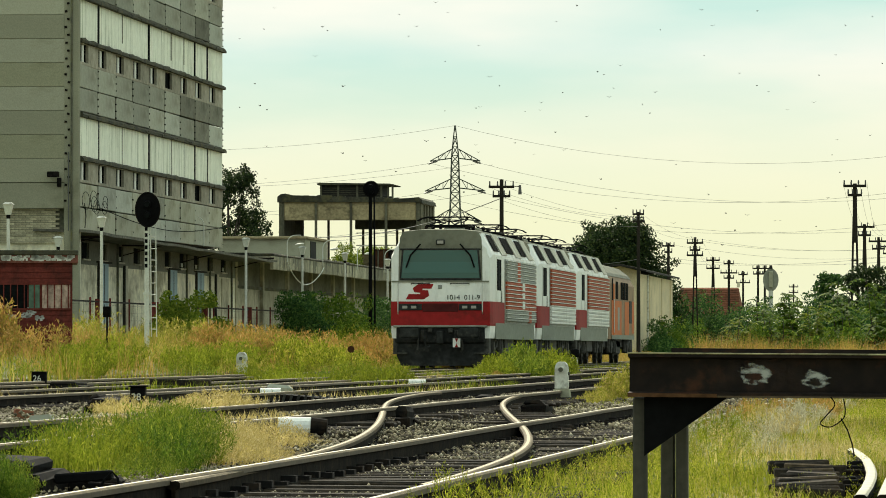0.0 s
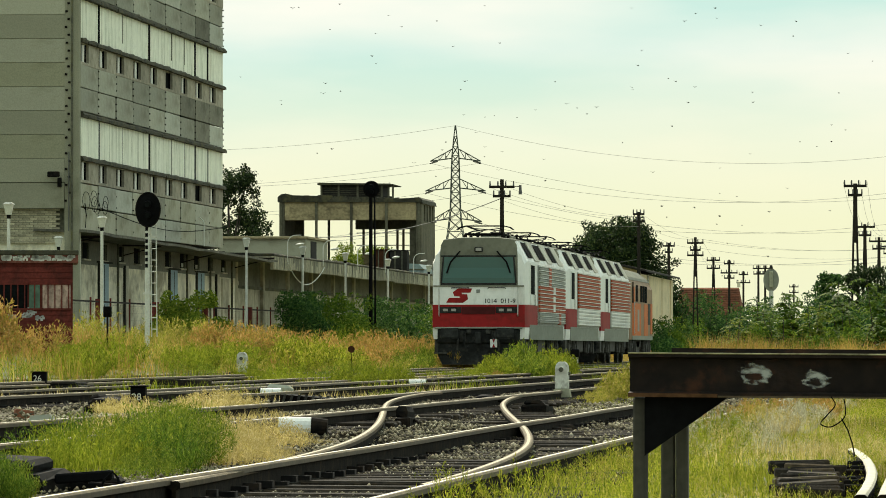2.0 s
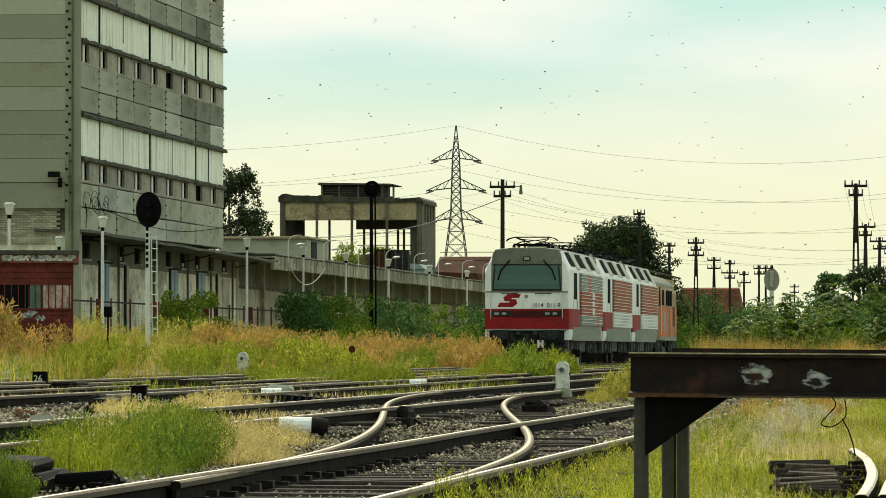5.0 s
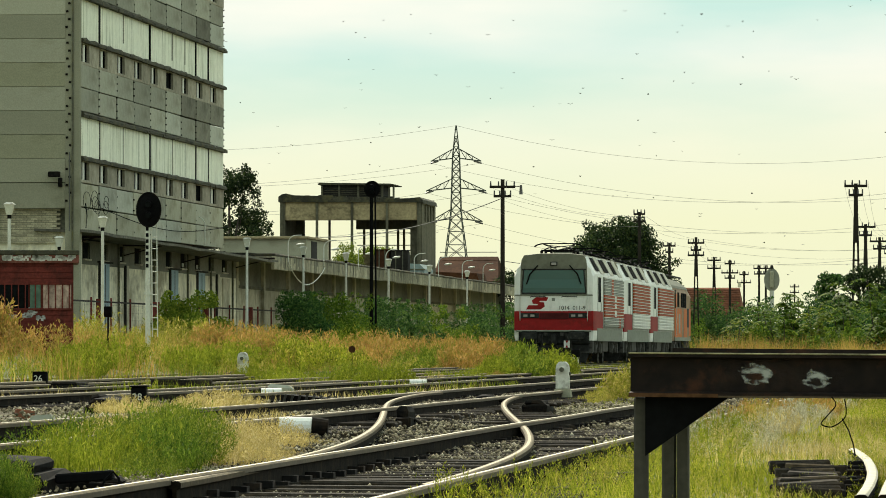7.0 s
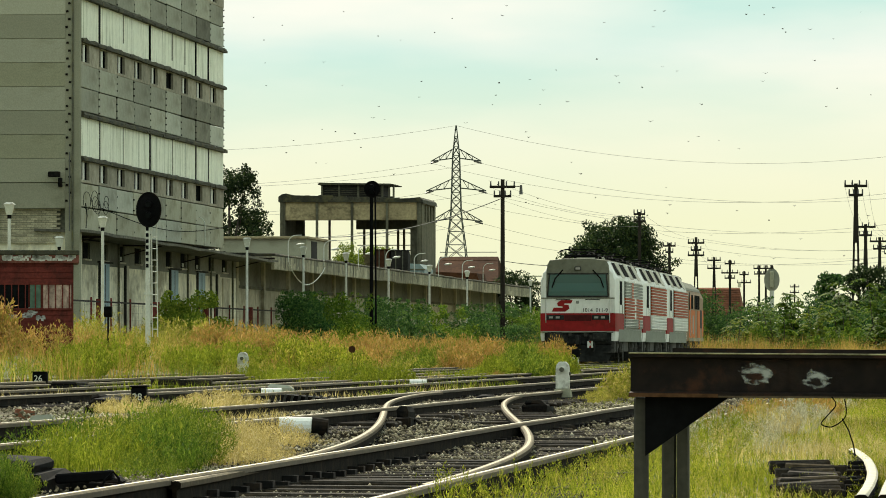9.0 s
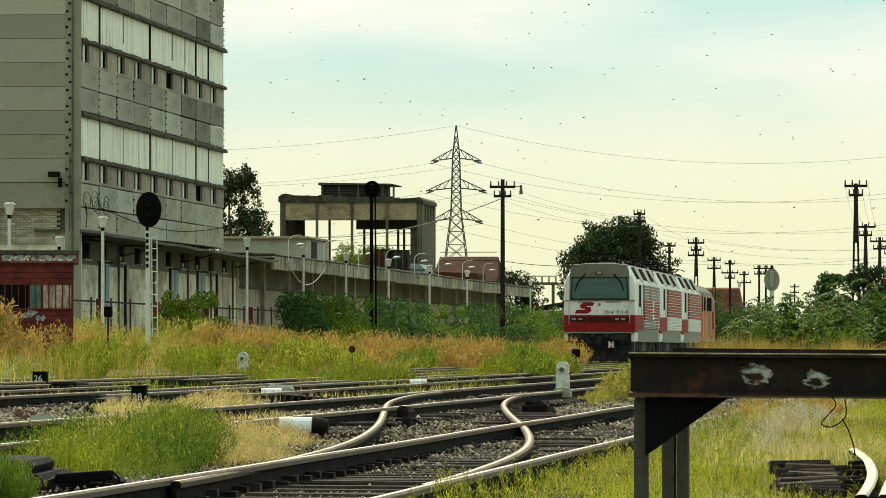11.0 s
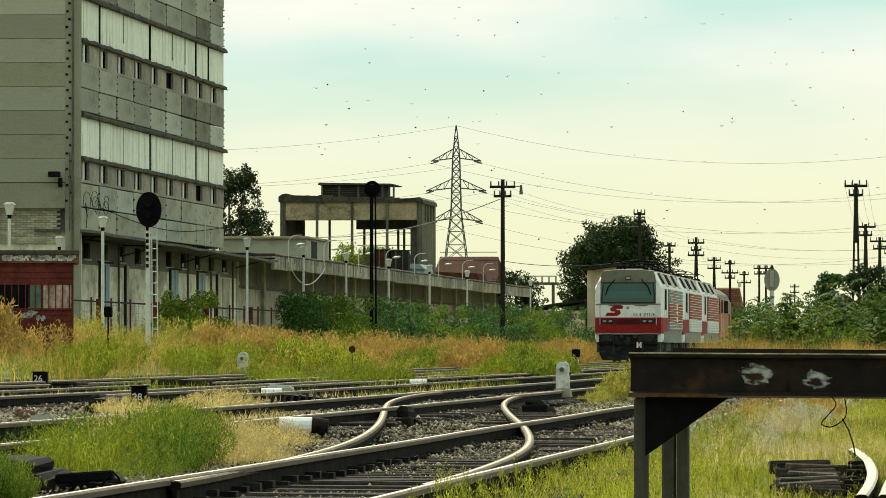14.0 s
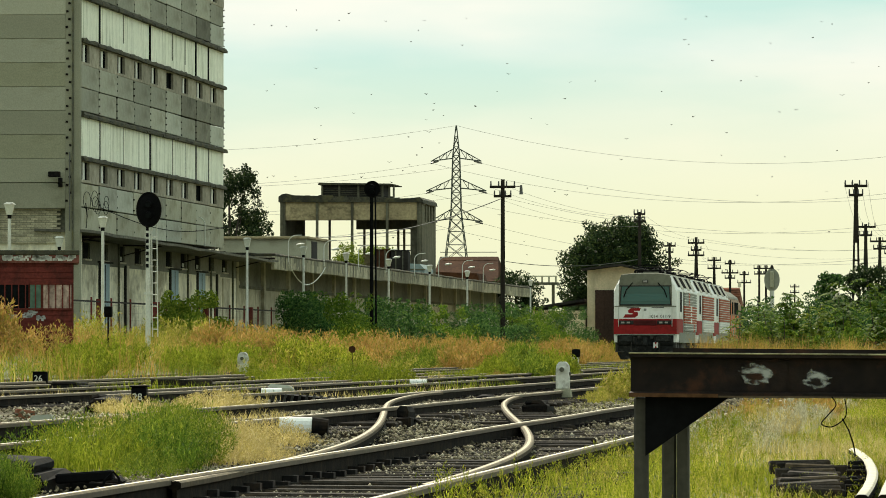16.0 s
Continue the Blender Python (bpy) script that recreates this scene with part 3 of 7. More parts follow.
    tri = np.array([[0, 1, 4], [1, 2, 4], [2, 3, 4], [3, 0, 4], [1, 0, 5], [2, 1, 5], [3, 2, 5], [0, 3, 5]])
    f = (np.arange(n)[:, None, None] * 6 + tri[None]).reshape(-1, 3)
    ob = from_arrays(name, out, f, "stone")
    return tagged(ob, label, "ballast", kind="stuff")


def ballast_strip(x0, x1, y0, y1):
    bm = bmesh.new()
    nx, ny = 14, int((y1 - y0) / 0.8)
    grid = [[bm.verts.new((x0 + (x1 - x0) * i / nx, y0 + (y1 - y0) * j / ny,
                           rail_z(x0 + (x1 - x0) * i / nx) - 0.185 + 0.045 * noise.noise((i * 0.9, j * 0.7, x0)) - (0.10 if i in (0, nx) else 0)))
             for i in range(nx + 1)] for j in range(ny + 1)]
    for j in range(ny):
        for i in range(nx):
            bm.faces.new((grid[j][i], grid[j][i + 1], grid[j + 1][i + 1], grid[j + 1][i]))
    tagged(finish("ballast_bed", bm, "ballast"), "grimy grey ballast bed between the rails", "ballast", kind="structure")


ballast_strip(-9.3, -2.6, 20, 135)
ballast_strip(-15.2, -10.6, 55, 160)
stones("ballast_stones", 40000, -9.0, -2.7, 42, 98, 0.018, "loose broken grey ballast stones")
stones("siding_ballast_stones", 12000, -14.6, -8.6, 48, 100, 0.024, "loose dirty ballast stones between the sidings")
stones("near_ballast_stones", 7000, -6.4, -2.7, 27, 46, 0.012, "small dusty ballast stones between the nearest rails")


# ---- vegetation ----
def blades(name, material, n, place, height, width, label, seed, lean=0.35, clump=0.0, category="grass"):
    """Bent tapered blades; place(rng, n) gives x, y, and a height factor for each."""
    rng = np.random.default_rng(seed)
    x, y, hf = place(rng, n)
    n = len(x)
    h = height * hf * rng.uniform(0.45, 1.15, n)
    a = rng.uniform(0, 2 * np.pi, n)
    dx, dy = np.cos(a), np.sin(a)
    ln = h * lean * rng.uniform(0.1, 1.0, n)
    b = rng.uniform(0, 2 * np.pi, n)
    lx, ly = np.cos(b) * ln, np.sin(b) * ln
    w = width * rng.uniform(0.6, 1.3, n)
    z = ground_z(x, y) - 0.02
    p = np.zeros((n, 5, 3))
    p[:, 0] = np.stack([x - dx * w, y - dy * w, z], -1)
    p[:, 1] = np.stack([x + dx * w, y + dy * w, z], -1)
    p[:, 2] = np.stack([x + lx * 0.35 + dx * w * 0.8, y + ly * 0.35 + dy * w * 0.8, z + h * 0.6], -1)
    p[:, 3] = np.stack([x + lx * 0.35 - dx * w * 0.8, y + ly * 0.35 - dy * w * 0.8, z + h * 0.6], -1)
    p[:, 4] = np.stack([x + lx, y + ly, z + h], -1)
    i = np.arange(n)[:, None] * 5
    f = np.concatenate([i + np.array([[0, 1, 2]]), i + np.array([[0, 2, 3]]), i + np.array([[3, 2, 4]])])
    ob = from_arrays(name, p.reshape(-1, 3), f, material)
    return tagged(ob, label, category, kind="stuff")


def patchy(x, y, scale, seed):
    return 0.5 + 0.5 * np.sin(x * scale * 1.7 + seed) * np.cos(y * scale * 0.45 + seed * 2.1) + 0.25 * np.sin(x * scale * 4.1 - y * scale * 1.3)


def field(x_of, y0, y1, power=1.0, lo=0.5, hi=1.0, scale=1.0, keep=0.0):
    """Blades between x_of(y), denser near y0; heights vary in patches and thin out below keep."""
    def place(rng, n):
        y = y0 + (y1 - y0) * rng.uniform(0, 1, n) ** power
        a, b = x_of(y)
        x = a + (b - a) * rng.uniform(0, 1, n)
        q = np.clip(patchy(x, y, scale, 1.3), 0, 1)
        ok = rng.uniform(0, 1, n) >= keep * (1 - q)
        return x[ok], y[ok], (lo + (hi - lo) * q)[ok]
    return place


def mounds(spots, spread):
    """Clumps: (x, y, radius across, radius along, height factor)."""
    def place(rng, n):
        s = np.array(spots, float)
        i = rng.integers(0, len(s), n)
        r, a = np.sqrt(rng.uniform(0, 1, n)), rng.uniform(0, 6.283, n)
        x = s[i, 0] + s[i, 2] * r * np.cos(a) * spread
        y = s[i, 1] + s[i, 3] * r * np.sin(a) * spread
        return x, y, s[i, 4] * (1.05 - 0.6 * r * r)
    return place


def make_grass():
    right = lambda y: (np.full_like(y, -2.55), -0.012 * y + 0.6)
    blades("field_grass", "grass_green", 70000, field(right, 24, 150, 1.6, 0.3, 1.0, 1.1), 0.17, 0.0035, "green and yellowing field grass beside the track", 11, 0.6)
    blades("field_straw", "grass_dry", 16000, field(right, 38, 120, 1.5, 0.3, 1.0, 0.9, 0.9), 0.22, 0.003, "bleached straw grass standing in the field", 12, 0.5)
    far_right = lambda y: (-0.056 * y + 0.3, -0.015 * y + 1.0)
    blades("verge_grass", "grass_mixed", 24000, field(far_right, 120, 330, 1.2, 0.5, 1.0, 0.6), 0.55, 0.010, "yellowing tall verge grass beyond the field", 13, 0.5)
    thicket_foot = lambda y: (np.full_like(y, -8.7), np.full_like(y, -2.2))
    blades("verge_straw", "grass_rust", 26000, field(thicket_foot, 160, 182, 1.0, 0.45, 1.0, 1.3, 0.5), 1.25, 0.006, "tall straw-coloured grass before the thicket", 22, 0.4)
    mid = lambda y: (np.full_like(y, -14.4), np.where(y < 105, -8.6, -11.8))
    blades("track_weeds", "grass_lush", 24000, field(mid, 84, 230, 1.2, 0.1, 1.0, 0.55, 0.95), 0.32, 0.007, "low green weeds growing between yard tracks", 14, 0.6)
    blades("track_straw", "grass_dry", 13000, field(mid, 76, 150, 1.2, 0.2, 1.0, 0.8, 0.9), 0.24, 0.006, "dry yellow weeds growing between yard tracks", 15, 0.6)
    left = lambda y: (np.full_like(y, -26.5), np.full_like(y, -18.0))
    high = lambda y: (np.full_like(y, -26.5), np.full_like(y, -20.5))
    blades("tall_grass", "grass_rust", 28000, field(left, 96, 310, 1.15, 0.3, 1.0, 0.42, 0.6), 0.95, 0.005, "tall rust-coloured seed grass on the bank", 16, 0.5)
    blades("bank_grass", "grass_lush", 24000, field(left, 92, 310, 1.15, 0.2, 1.0, 0.6, 0.8), 0.62, 0.0065, "tall fresh green grass on the bank", 17, 0.5)
    blades("bank_straw", "grass_mixed", 22000, field(left, 92, 310, 1.15, 0.3, 1.0, 0.5, 0.7), 0.65, 0.0065, "yellow-green grass at the foot of the bank", 18, 0.5)
    straw = [(-7.0, 46, 0.40, 2.6, 1.0), (-5.7, 42.5, 0.30, 2.4, 0.7), (-6.3, 48, 0.35, 2, 0.35), (-7.9, 60, 0.6, 4, 0.5), (-8.6, 66, 0.9, 6, 0.5)]
    blades("straw_tussock", "grass_dry", 9000, mounds(straw, 1.0), 0.34, 0.004, "dry straw tussocks between two tracks", 20, 0.7)
    near = [(-5.95, 37.5, 0.36, 1.0, 1.0), (-5.72, 39.0, 0.3, 1.0, 1.1), (-6.0, 41.5, 0.38, 1.2, 1.05), (-6.4, 45.0, 0.38, 1.2, 1.0), (-6.9, 48, 0.22, 0.8, 0.8), (-5.52, 31.6, 0.2, 0.4, 0.7)]
    blades("feathery_grass", "grass_lush", 3200, mounds(near, 1.0), 0.40, 0.003, "fresh feathery grass between two tracks", 24, 0.55)
    low = [(-2.75, 36, 0.35, 9, 0.75), (-2.72, 50, 0.3, 10, 0.8), (-14.0, 128, 1.0, 8, 1.0), (-12.2, 136, 1.0, 9, 1.2), (-3.0, 60, 0.4, 20, 0.8), (-5.5, 90, 1.2, 16, 0.7)]
    blades("rail_side_grass", "grass_green", 16000, mounds(low, 1.0), 0.22, 0.0035, "thin green grass along the rails", 23, 0.7)


make_grass()


def leaf_quads(rng, centres, radii, n, size, droop=0.3):
    """Small pointed leaves spread through uneven clumps."""
    c, r = np.array(centres, float), np.array(radii, float)
    wgt = r ** 2 / (r ** 2).sum()
    i = rng.choice(len(c), n, p=wgt)
    d = rng.normal(size=(n, 3))
    d /= np.linalg.norm(d, axis=1)[:, None]
    p = c[i] + d * (r[i] * rng.uniform(0.45, 1.08, n) ** 0.6)[:, None] * np.array([1, 1, 0.85])
    a = rng.normal(size=(n, 3))
    a[:, 2] -= droop
    a /= np.linalg.norm(a, axis=1)[:, None]
    b = np.cross(a, rng.normal(size=(n, 3)))
    b /= np.linalg.norm(b, axis=1)[:, None]
    s = size * rng.uniform(0.6, 1.3, n)[:, None]
    v = np.stack([p - a * s, p + b * s * 0.45, p + a * s, p - b * s * 0.45], 1).reshape(-1, 3)
    f = (np.arange(n)[:, None] * 4 + np.arange(4)[None])
    return v, f


def shrub(x, y, w, d, h, n, size, material, label, seed, sprigs=8, base=None):
    rng = np.random.default_rng(seed)
    base = float(ground_z(x, y)) if base is None else base
    t = thing("shrub", label, "shrub", pose(x, y, base))
    cs, rs = [], []
    for _ in range(44):
        px, py = rng.uniform(-1, 1) * w / 2, rng.uniform(-1, 1) * d / 2
        top = h * (1 - 0.45 * (abs(px) / (w / 2)) ** 2) * rng.uniform(0.6, 0.92)
        r = rng.uniform(0.14, 0.26) * h
        cs.append((px, py, max(r * 0.8, top * rng.uniform(0.25, 1.0) - r * 0.4)))
        rs.append(r)
    for _ in range(sprigs):
        px, py = rng.uniform(-0.9, 0.9) * w / 2, rng.uniform(-1, 1) * d / 2
        for j in range(3):
            cs.append((px + rng.uniform(-0.1, 0.1), py, h * (0.78 + 0.1 * j)))
            rs.append(h * (0.10 - 0.025 * j))
    v, f = leaf_quads(rng, cs, rs, n, size)
    v[:, 2] = np.maximum(v[:, 2], 0.02)
    from_arrays("leaves", v, f, material, t)
    bm = bmesh.new()
    for c in cs[:14]:
        add_tube(bm, (c[0] * 0.3, c[1] * 0.3, -0.1), c, 0.03, 0.008, 5)
    tagged(part("stem_cluster", bm, "bark", t), kind="stuff")
    return t


def weed(x, y, w, d, h, n, material, label, seed, into=None):
    """A feathery weed clump: many leaning stems, each with small upright leaves; into gathers uncountable ones."""
    rng = np.random.default_rng(seed)
    k = max(12, n // 40)
    a, r = rng.uniform(0, 6.283, k), np.sqrt(rng.uniform(0, 1, k))
    bx, by = np.cos(a) * r * w * 0.32, np.sin(a) * r * d * 0.32
    sh = h * (1.08 - 0.55 * r ** 2) * rng.uniform(0.7, 1.1, k)
    tx, ty = bx + np.cos(a) * r * w * 0.22 + rng.normal(0, 0.04 * h, k), by + np.sin(a) * r * d * 0.22
    i = rng.integers(0, k, n)
    u = rng.uniform(0.08, 1.0, n) ** 0.8
    p = np.stack([bx[i] + (tx - bx)[i] * u, by[i] + (ty - by)[i] * u, sh[i] * u], -1) + rng.normal(0, 0.035 * h, (n, 3))
    p[:, 2] = np.maximum(p[:, 2], 0.0)
    up = rng.normal(0, 0.55, (n, 3)) + np.array([0, 0, 0.9])
    up /= np.linalg.norm(up, axis=1)[:, None]
    sd = np.cross(up, rng.normal(size=(n, 3)))
    sd /= np.linalg.norm(sd, axis=1)[:, None]
    L0 = (h * (0.085 if y < 60 else 0.12) * rng.uniform(0.5, 1.3, n))[:, None]
    lw = 0.095 if y < 60 else 0.115
    v = np.stack([p, p + up * L0 * 0.5 + sd * L0 * lw, p + up * L0, p + up * L0 * 0.5 - sd * L0 * lw], 1).reshape(-1, 3)
    if into is not None:
        into.setdefault(material, []).append(v + np.array([x, y, float(ground_z(x, y))]))
        return
    t = thing("weed_clump", label, "weed", pose(x, y, float(ground_z(x, y))), "weed clumps")
    from_arrays("leaves", v, np.arange(n)[:, None] * 4 + np.arange(4)[None], material, t)
    bm = bmesh.new()
    for j in range(min(k, 24)):
        add_tube(bm, (bx[j], by[j], -0.03), (tx[j], ty[j], sh[j]), h * 0.008, h * 0.003, 4)
    tagged(part("stem_cluster", bm, material, t), kind="stuff")


def gathered(name, label, heap):
    """Weeds nobody could count, one object for each colour."""
    for material, chunks in heap.items():
        v = np.concatenate(chunks)
        tagged(from_arrays(name, v, np.arange(len(v)).reshape(-1, 4), material), label, "weeds", kind="stuff")


def sapling(x, y, h, k, material, seed):
    """A sucker with long drooping feathered leaves along a few upright stems."""
    rng = np.random.default_rng(seed)
    t = thing("sapling", "young green sapling with long feathered leaves in the thicket", "sapling", pose(x, y, float(ground_z(x, y))), "thicket saplings")
    bm = bmesh.new()
    verts = []
    for st in range(3):
        lean = np.array([rng.normal(0, 0.16 * h), rng.normal(0, 0.2 * h), h * rng.uniform(0.75, 1.0)])
        foot = np.array([rng.normal(0, 0.12), rng.normal(0, 0.2), -0.1])
        add_tube(bm, foot, lean, 0.028, 0.008, 5)
        for f in range(k):
            u = 0.25 + 0.75 * (f + rng.uniform()) / k
            p0 = foot + (lean - foot) * u
            az = rng.uniform(0, 6.283)
            out = np.array([math.cos(az), math.sin(az), 0.0])
            ln = h * rng.uniform(0.20, 0.34) * (1.15 - 0.55 * u)
            side = np.array([-out[1], out[0], 0.0])
            for q in np.linspace(0.12, 1.0, 11):
                c = p0 + out * ln * q + np.array([0, 0, ln * (0.38 * q - 0.62 * q * q)])
                for s in (-1, 1):
                    d = side * s * 0.9 + out * 0.45 + np.array([0, 0, -0.55]) + rng.normal(0, 0.2, 3)
                    d = d / np.linalg.norm(d) * ln * 0.30 * (1.1 - 0.5 * q)
                    w = np.cross(d, np.array([0, 0, 1.0]))
                    w = w / (np.linalg.norm(w) + 1e-6) * np.linalg.norm(d) * 0.28
                    verts += [c, c + d * 0.45 + w, c + d, c + d * 0.45 - w]
    v = np.array(verts)
    from_arrays("leaves", v, np.arange(len(v)).reshape(-1, 4), material, t)
    part("stem", bm, "bark", t)


def tree(x, y, h, w, base_z, n, size, material, label, seed, low=0.2, clumps=64):
    rng = np.random.default_rng(seed)
    t = thing("tree", label, "tree", pose(x, y, base_z))
    bm = bmesh.new()
    add_tube(bm, (0, 0, -0.2), (0.1, 0, h * 0.35), w * 0.035, w * 0.024, 10)
    add_tube(bm, (0.1, 0, h * 0.34), (0, 0.1, h * 0.8), w * 0.024, w * 0.008, 8)
    cs, rs = [], []
    for i in range(clumps):
        u = rng.uniform(low, 0.96)
        spread = math.sin(math.pi * min(1, max(0.12, (u - low * 0.5) / (1.08 - low * 0.5)))) ** 0.7
        if clumps > 64:
            spread = 1.12 * math.sqrt(max(0.02, 1 - max(0, (u - 0.45) / 0.56) ** 2))
        a = rng.uniform(0, 6.283)
        rad = spread * w * 0.40 * math.sqrt(rng.uniform(0.05, 1.0))
        c = (rad * math.cos(a), rad * math.sin(a), u * h * 0.94)
        r = w * rng.uniform(0.07, 0.14)
        cs.append(c)
        rs.append(r)
        if i < 16:
            add_tube(bm, (0.05, 0, h * rng.uniform(0.25, 0.5)), c, w * 0.011, w * 0.003, 5)
        for _ in range(3):
            d = rng.normal(size=3)
            d /= np.linalg.norm(d)
            cs.append(tuple(np.array(c) + d * r * 1.05))
            rs.append(r * 0.42)
    part("trunk", bm, "bark", t)
    v, f = leaf_quads(rng, cs, rs, n, size)
    from_arrays("crown", v, f, material, t)
    return t


def make_plants():
    green = "dense green shrubs along the warehouse siding"
    # weeds beside and between the tracks
    for i, (x, y, w, d, h) in enumerate([(-5.95, 37.5, 0.85, 2.4, 0.36), (-5.72, 39.0, 0.7, 2.6, 0.42), (-6.0, 41.5, 0.9, 3.0, 0.38), (-6.4, 45.0, 0.9, 3.0, 0.36),
                                         (-5.50, 31.6, 0.40, 1.0, 0.27), (-5.62, 31.0, 0.3, 0.8, 0.25), (-6.9, 48, 0.5, 2, 0.3)]):
        weed(x, y, w, d, h * 1.06, 7000, ("grass_lush", "leaf_bright", "leaf_mid")[i % 3], "bright green feathery weed clump between tracks", 140 + i)
    for i, (x, y, w, d, h) in enumerate([(-6.35, 38.4, 0.8, 2.0, 0.33), (-5.62, 40.2, 0.6, 1.6, 0.40), (-5.50, 38.2, 0.55, 1.6, 0.36), (-5.45, 36.9, 0.5, 1.4, 0.22), (-6.55, 41.5, 0.6, 2.0, 0.34)]):
        weed(x, y, w, d, h, 6500, ("leaf_mid", "leaf_bright")[i % 2], "dense leafy green weed clump between tracks", 880 + i)
    for i, (x, y, w, d, h) in enumerate([(-5.52, 31.0, 0.34, 0.8, 0.33), (-5.40, 31.3, 0.26, 0.7, 0.27), (-5.62, 31.8, 0.3, 0.8, 0.34)]):
        weed(x, y, w, d, h, 5000, "leaf_mid", "fresh green weeds growing over the point machine", 890 + i)
    for i, (x, y, w, d, h) in enumerate([(-12.0, 139, 0.9, 3, 0.62), (-11.6, 142, 1.3, 4, 0.86), (-11.1, 145, 1.2, 4, 0.76), (-11.0, 148, 0.7, 3, 0.5), (-14.6, 118, 1.4, 4, 0.5), (-14.2, 126, 1.6, 4, 0.45),
                                         (-18.6, 116, 1.4, 4, 0.7), (-19.2, 124, 1.6, 5, 0.8), (-18.7, 133, 1.4, 5, 0.7), (-18.8, 142, 1.6, 5, 0.8), (-18.9, 152, 1.4, 5, 0.85), (-18.6, 100, 1.5, 4, 0.6),
                                         (-13.2, 150, 1.0, 5, 0.4)]):
        weed(x, y, w, d, h, 6500, "leaf_bright" if i in (1, 5) else "grass_lush", "bright green feathery weed clump beside the rails", 160 + i)
    for i, (x, y, w, d, h) in enumerate([(-6.25, 46.5, 0.7, 2.2, 0.30), (-5.95, 44.6, 0.7, 2.0, 0.30), (-5.5, 41.0, 0.55, 2.0, 0.27), (-5.62, 42.6, 0.5, 1.8, 0.25), (-5.35, 42.2, 0.4, 1.6, 0.16), (-5.85, 48.0, 0.6, 1.8, 0.13), (-6.0, 42.0, 0.6, 2.0, 0.33), (-5.75, 40.0, 0.5, 1.8, 0.2), (-5.72, 45.5, 0.6, 2.0, 0.30), (-9.6, 63.5, 0.8, 2, 0.24), (-9.3, 69, 0.8, 3, 0.15), (-8.4, 62, 0.9, 3, 0.3), (-9.2, 68, 1.0, 4, 0.3)]):
        weed(x, y, w, d, h, 8000, "grass_dry", "dry straw-coloured weed clump between tracks", 200 + i)
    for i, (x, y, w, d, h) in enumerate([(-21.9, 120, 0.9, 2, 1.35), (-21.2, 122, 0.8, 2, 1.15), (-22.6, 124, 0.9, 2, 1.3), (-20.6, 150, 1.2, 3, 0.9)]):
        weed(x, y, w, d, h, 3500, "grass_rust", "tall rusty dead stalks before the cabin", 240 + i)
    for i, (x, y, w, d, h) in enumerate([(-12.17, 108.9, 0.91, 1.5, 0.47), (-11.91, 110.6, 0.93, 1.5, 0.50), (-11.83, 113.8, 0.74, 1.2, 0.45), (-16.82, 129.3, 0.72, 1.2, 0.38), (-17.58, 140.2, 0.55, 1.2, 0.28), (-11.58, 126.7, 0.87, 1.4, 0.30), (-13.31, 136.7, 0.81, 1.3, 0.19)]):
        weed(x, y, w, d, h, 4500, "grass_lush", "bright green weeds growing over the rails", 700 + i)
    for i, (x, y, w, d, h) in enumerate([(-5.78, 87.7, 0.57, 1.2, 0.45), (-5.77, 90.5, 0.53, 1.2, 0.53), (-5.91, 86.3, 0.48, 1.2, 0.25), (-5.96, 84.4, 0.41, 1.2, 0.15), (-5.99, 80.3, 0.32, 1.2, 0.07), (-17.72, 149.9, 0.89, 1.4, 0.39), (-10.61, 111.2, 0.99, 1.6, 0.16), (-11.13, 111.0, 0.66, 1.2, 0.10)]):
        weed(x, y, w, d, h, 4000, "grass_mixed", "yellow-green weeds growing on the ballast", 720 + i)
    for i, (x, y, w, d, h) in enumerate([(-18.99, 158.7, 1.25, 2.0, 0.53), (-17.42, 140.9, 0.70, 1.2, 0.25), (-13.42, 109.8, 0.65, 1.2, 0.13), (-16.92, 146.2, 0.72, 1.2, 0.38), (-11.89, 137.6, 0.54, 1.2, 0.30)]):
        weed(x, y, w, d, h, 2200, "grass_rust", "thin rust-brown weeds on the ballast", 740 + i)
    for i, (x, y, w, d, h) in enumerate([(-8.63, 64.8, 0.45, 1.2, 0.23), (-8.62, 67.0, 0.40, 1.2, 0.17), (-10.34, 76.8, 0.38, 1.2, 0.17)]):
        weed(x, y, w, d, h, 1500, "grass_dry", "thin pale seed stalks beside the rails", 760 + i)
    rng = np.random.default_rng(31)
    low = {}
    for i in range(34):
        y = 84 + 60 * rng.uniform()
        x = (-5.2, -9.0, -11.75, -14.4)[i % 4] + rng.uniform(-0.5, 0.5)
        weed(x, y, rng.uniform(0.4, 0.9), 1.8, rng.uniform(0.12, 0.30), 1600, ("grass_green", "grass_mixed", "grass_dry", "grass_lush")[(i * 7) % 4], "", 1300 + i, low)
    gathered("rail_weeds", "low green and straw weeds between the rails", low)
    # rusty, dark and golden patches along the bank
    for i, (x, y, w, d, h) in enumerate([(-20.04, 150.0, 2.60, 4.5, 1.00), (-20.22, 156.0, 2.40, 4.5, 0.95), (-20.43, 162.0, 1.80, 4.5, 0.90), (-18.96, 172.0, 2.00, 4.5, 0.95), (-19.00, 178.0, 2.20, 4.5, 1.05), (-19.09, 184.0, 1.80, 4.5, 0.90), (-16.90, 182.0, 1.60, 4.5, 1.05), (-17.08, 190.0, 2.00, 4.5, 1.15), (-16.35, 215.0, 1.50, 4.5, 1.10), (-16.56, 225.0, 1.60, 4.5, 1.10)]):
        weed(x, y, w, d, h, 4500, "grass_rust", "dense rust-orange seeding weeds on the bank", 780 + i)
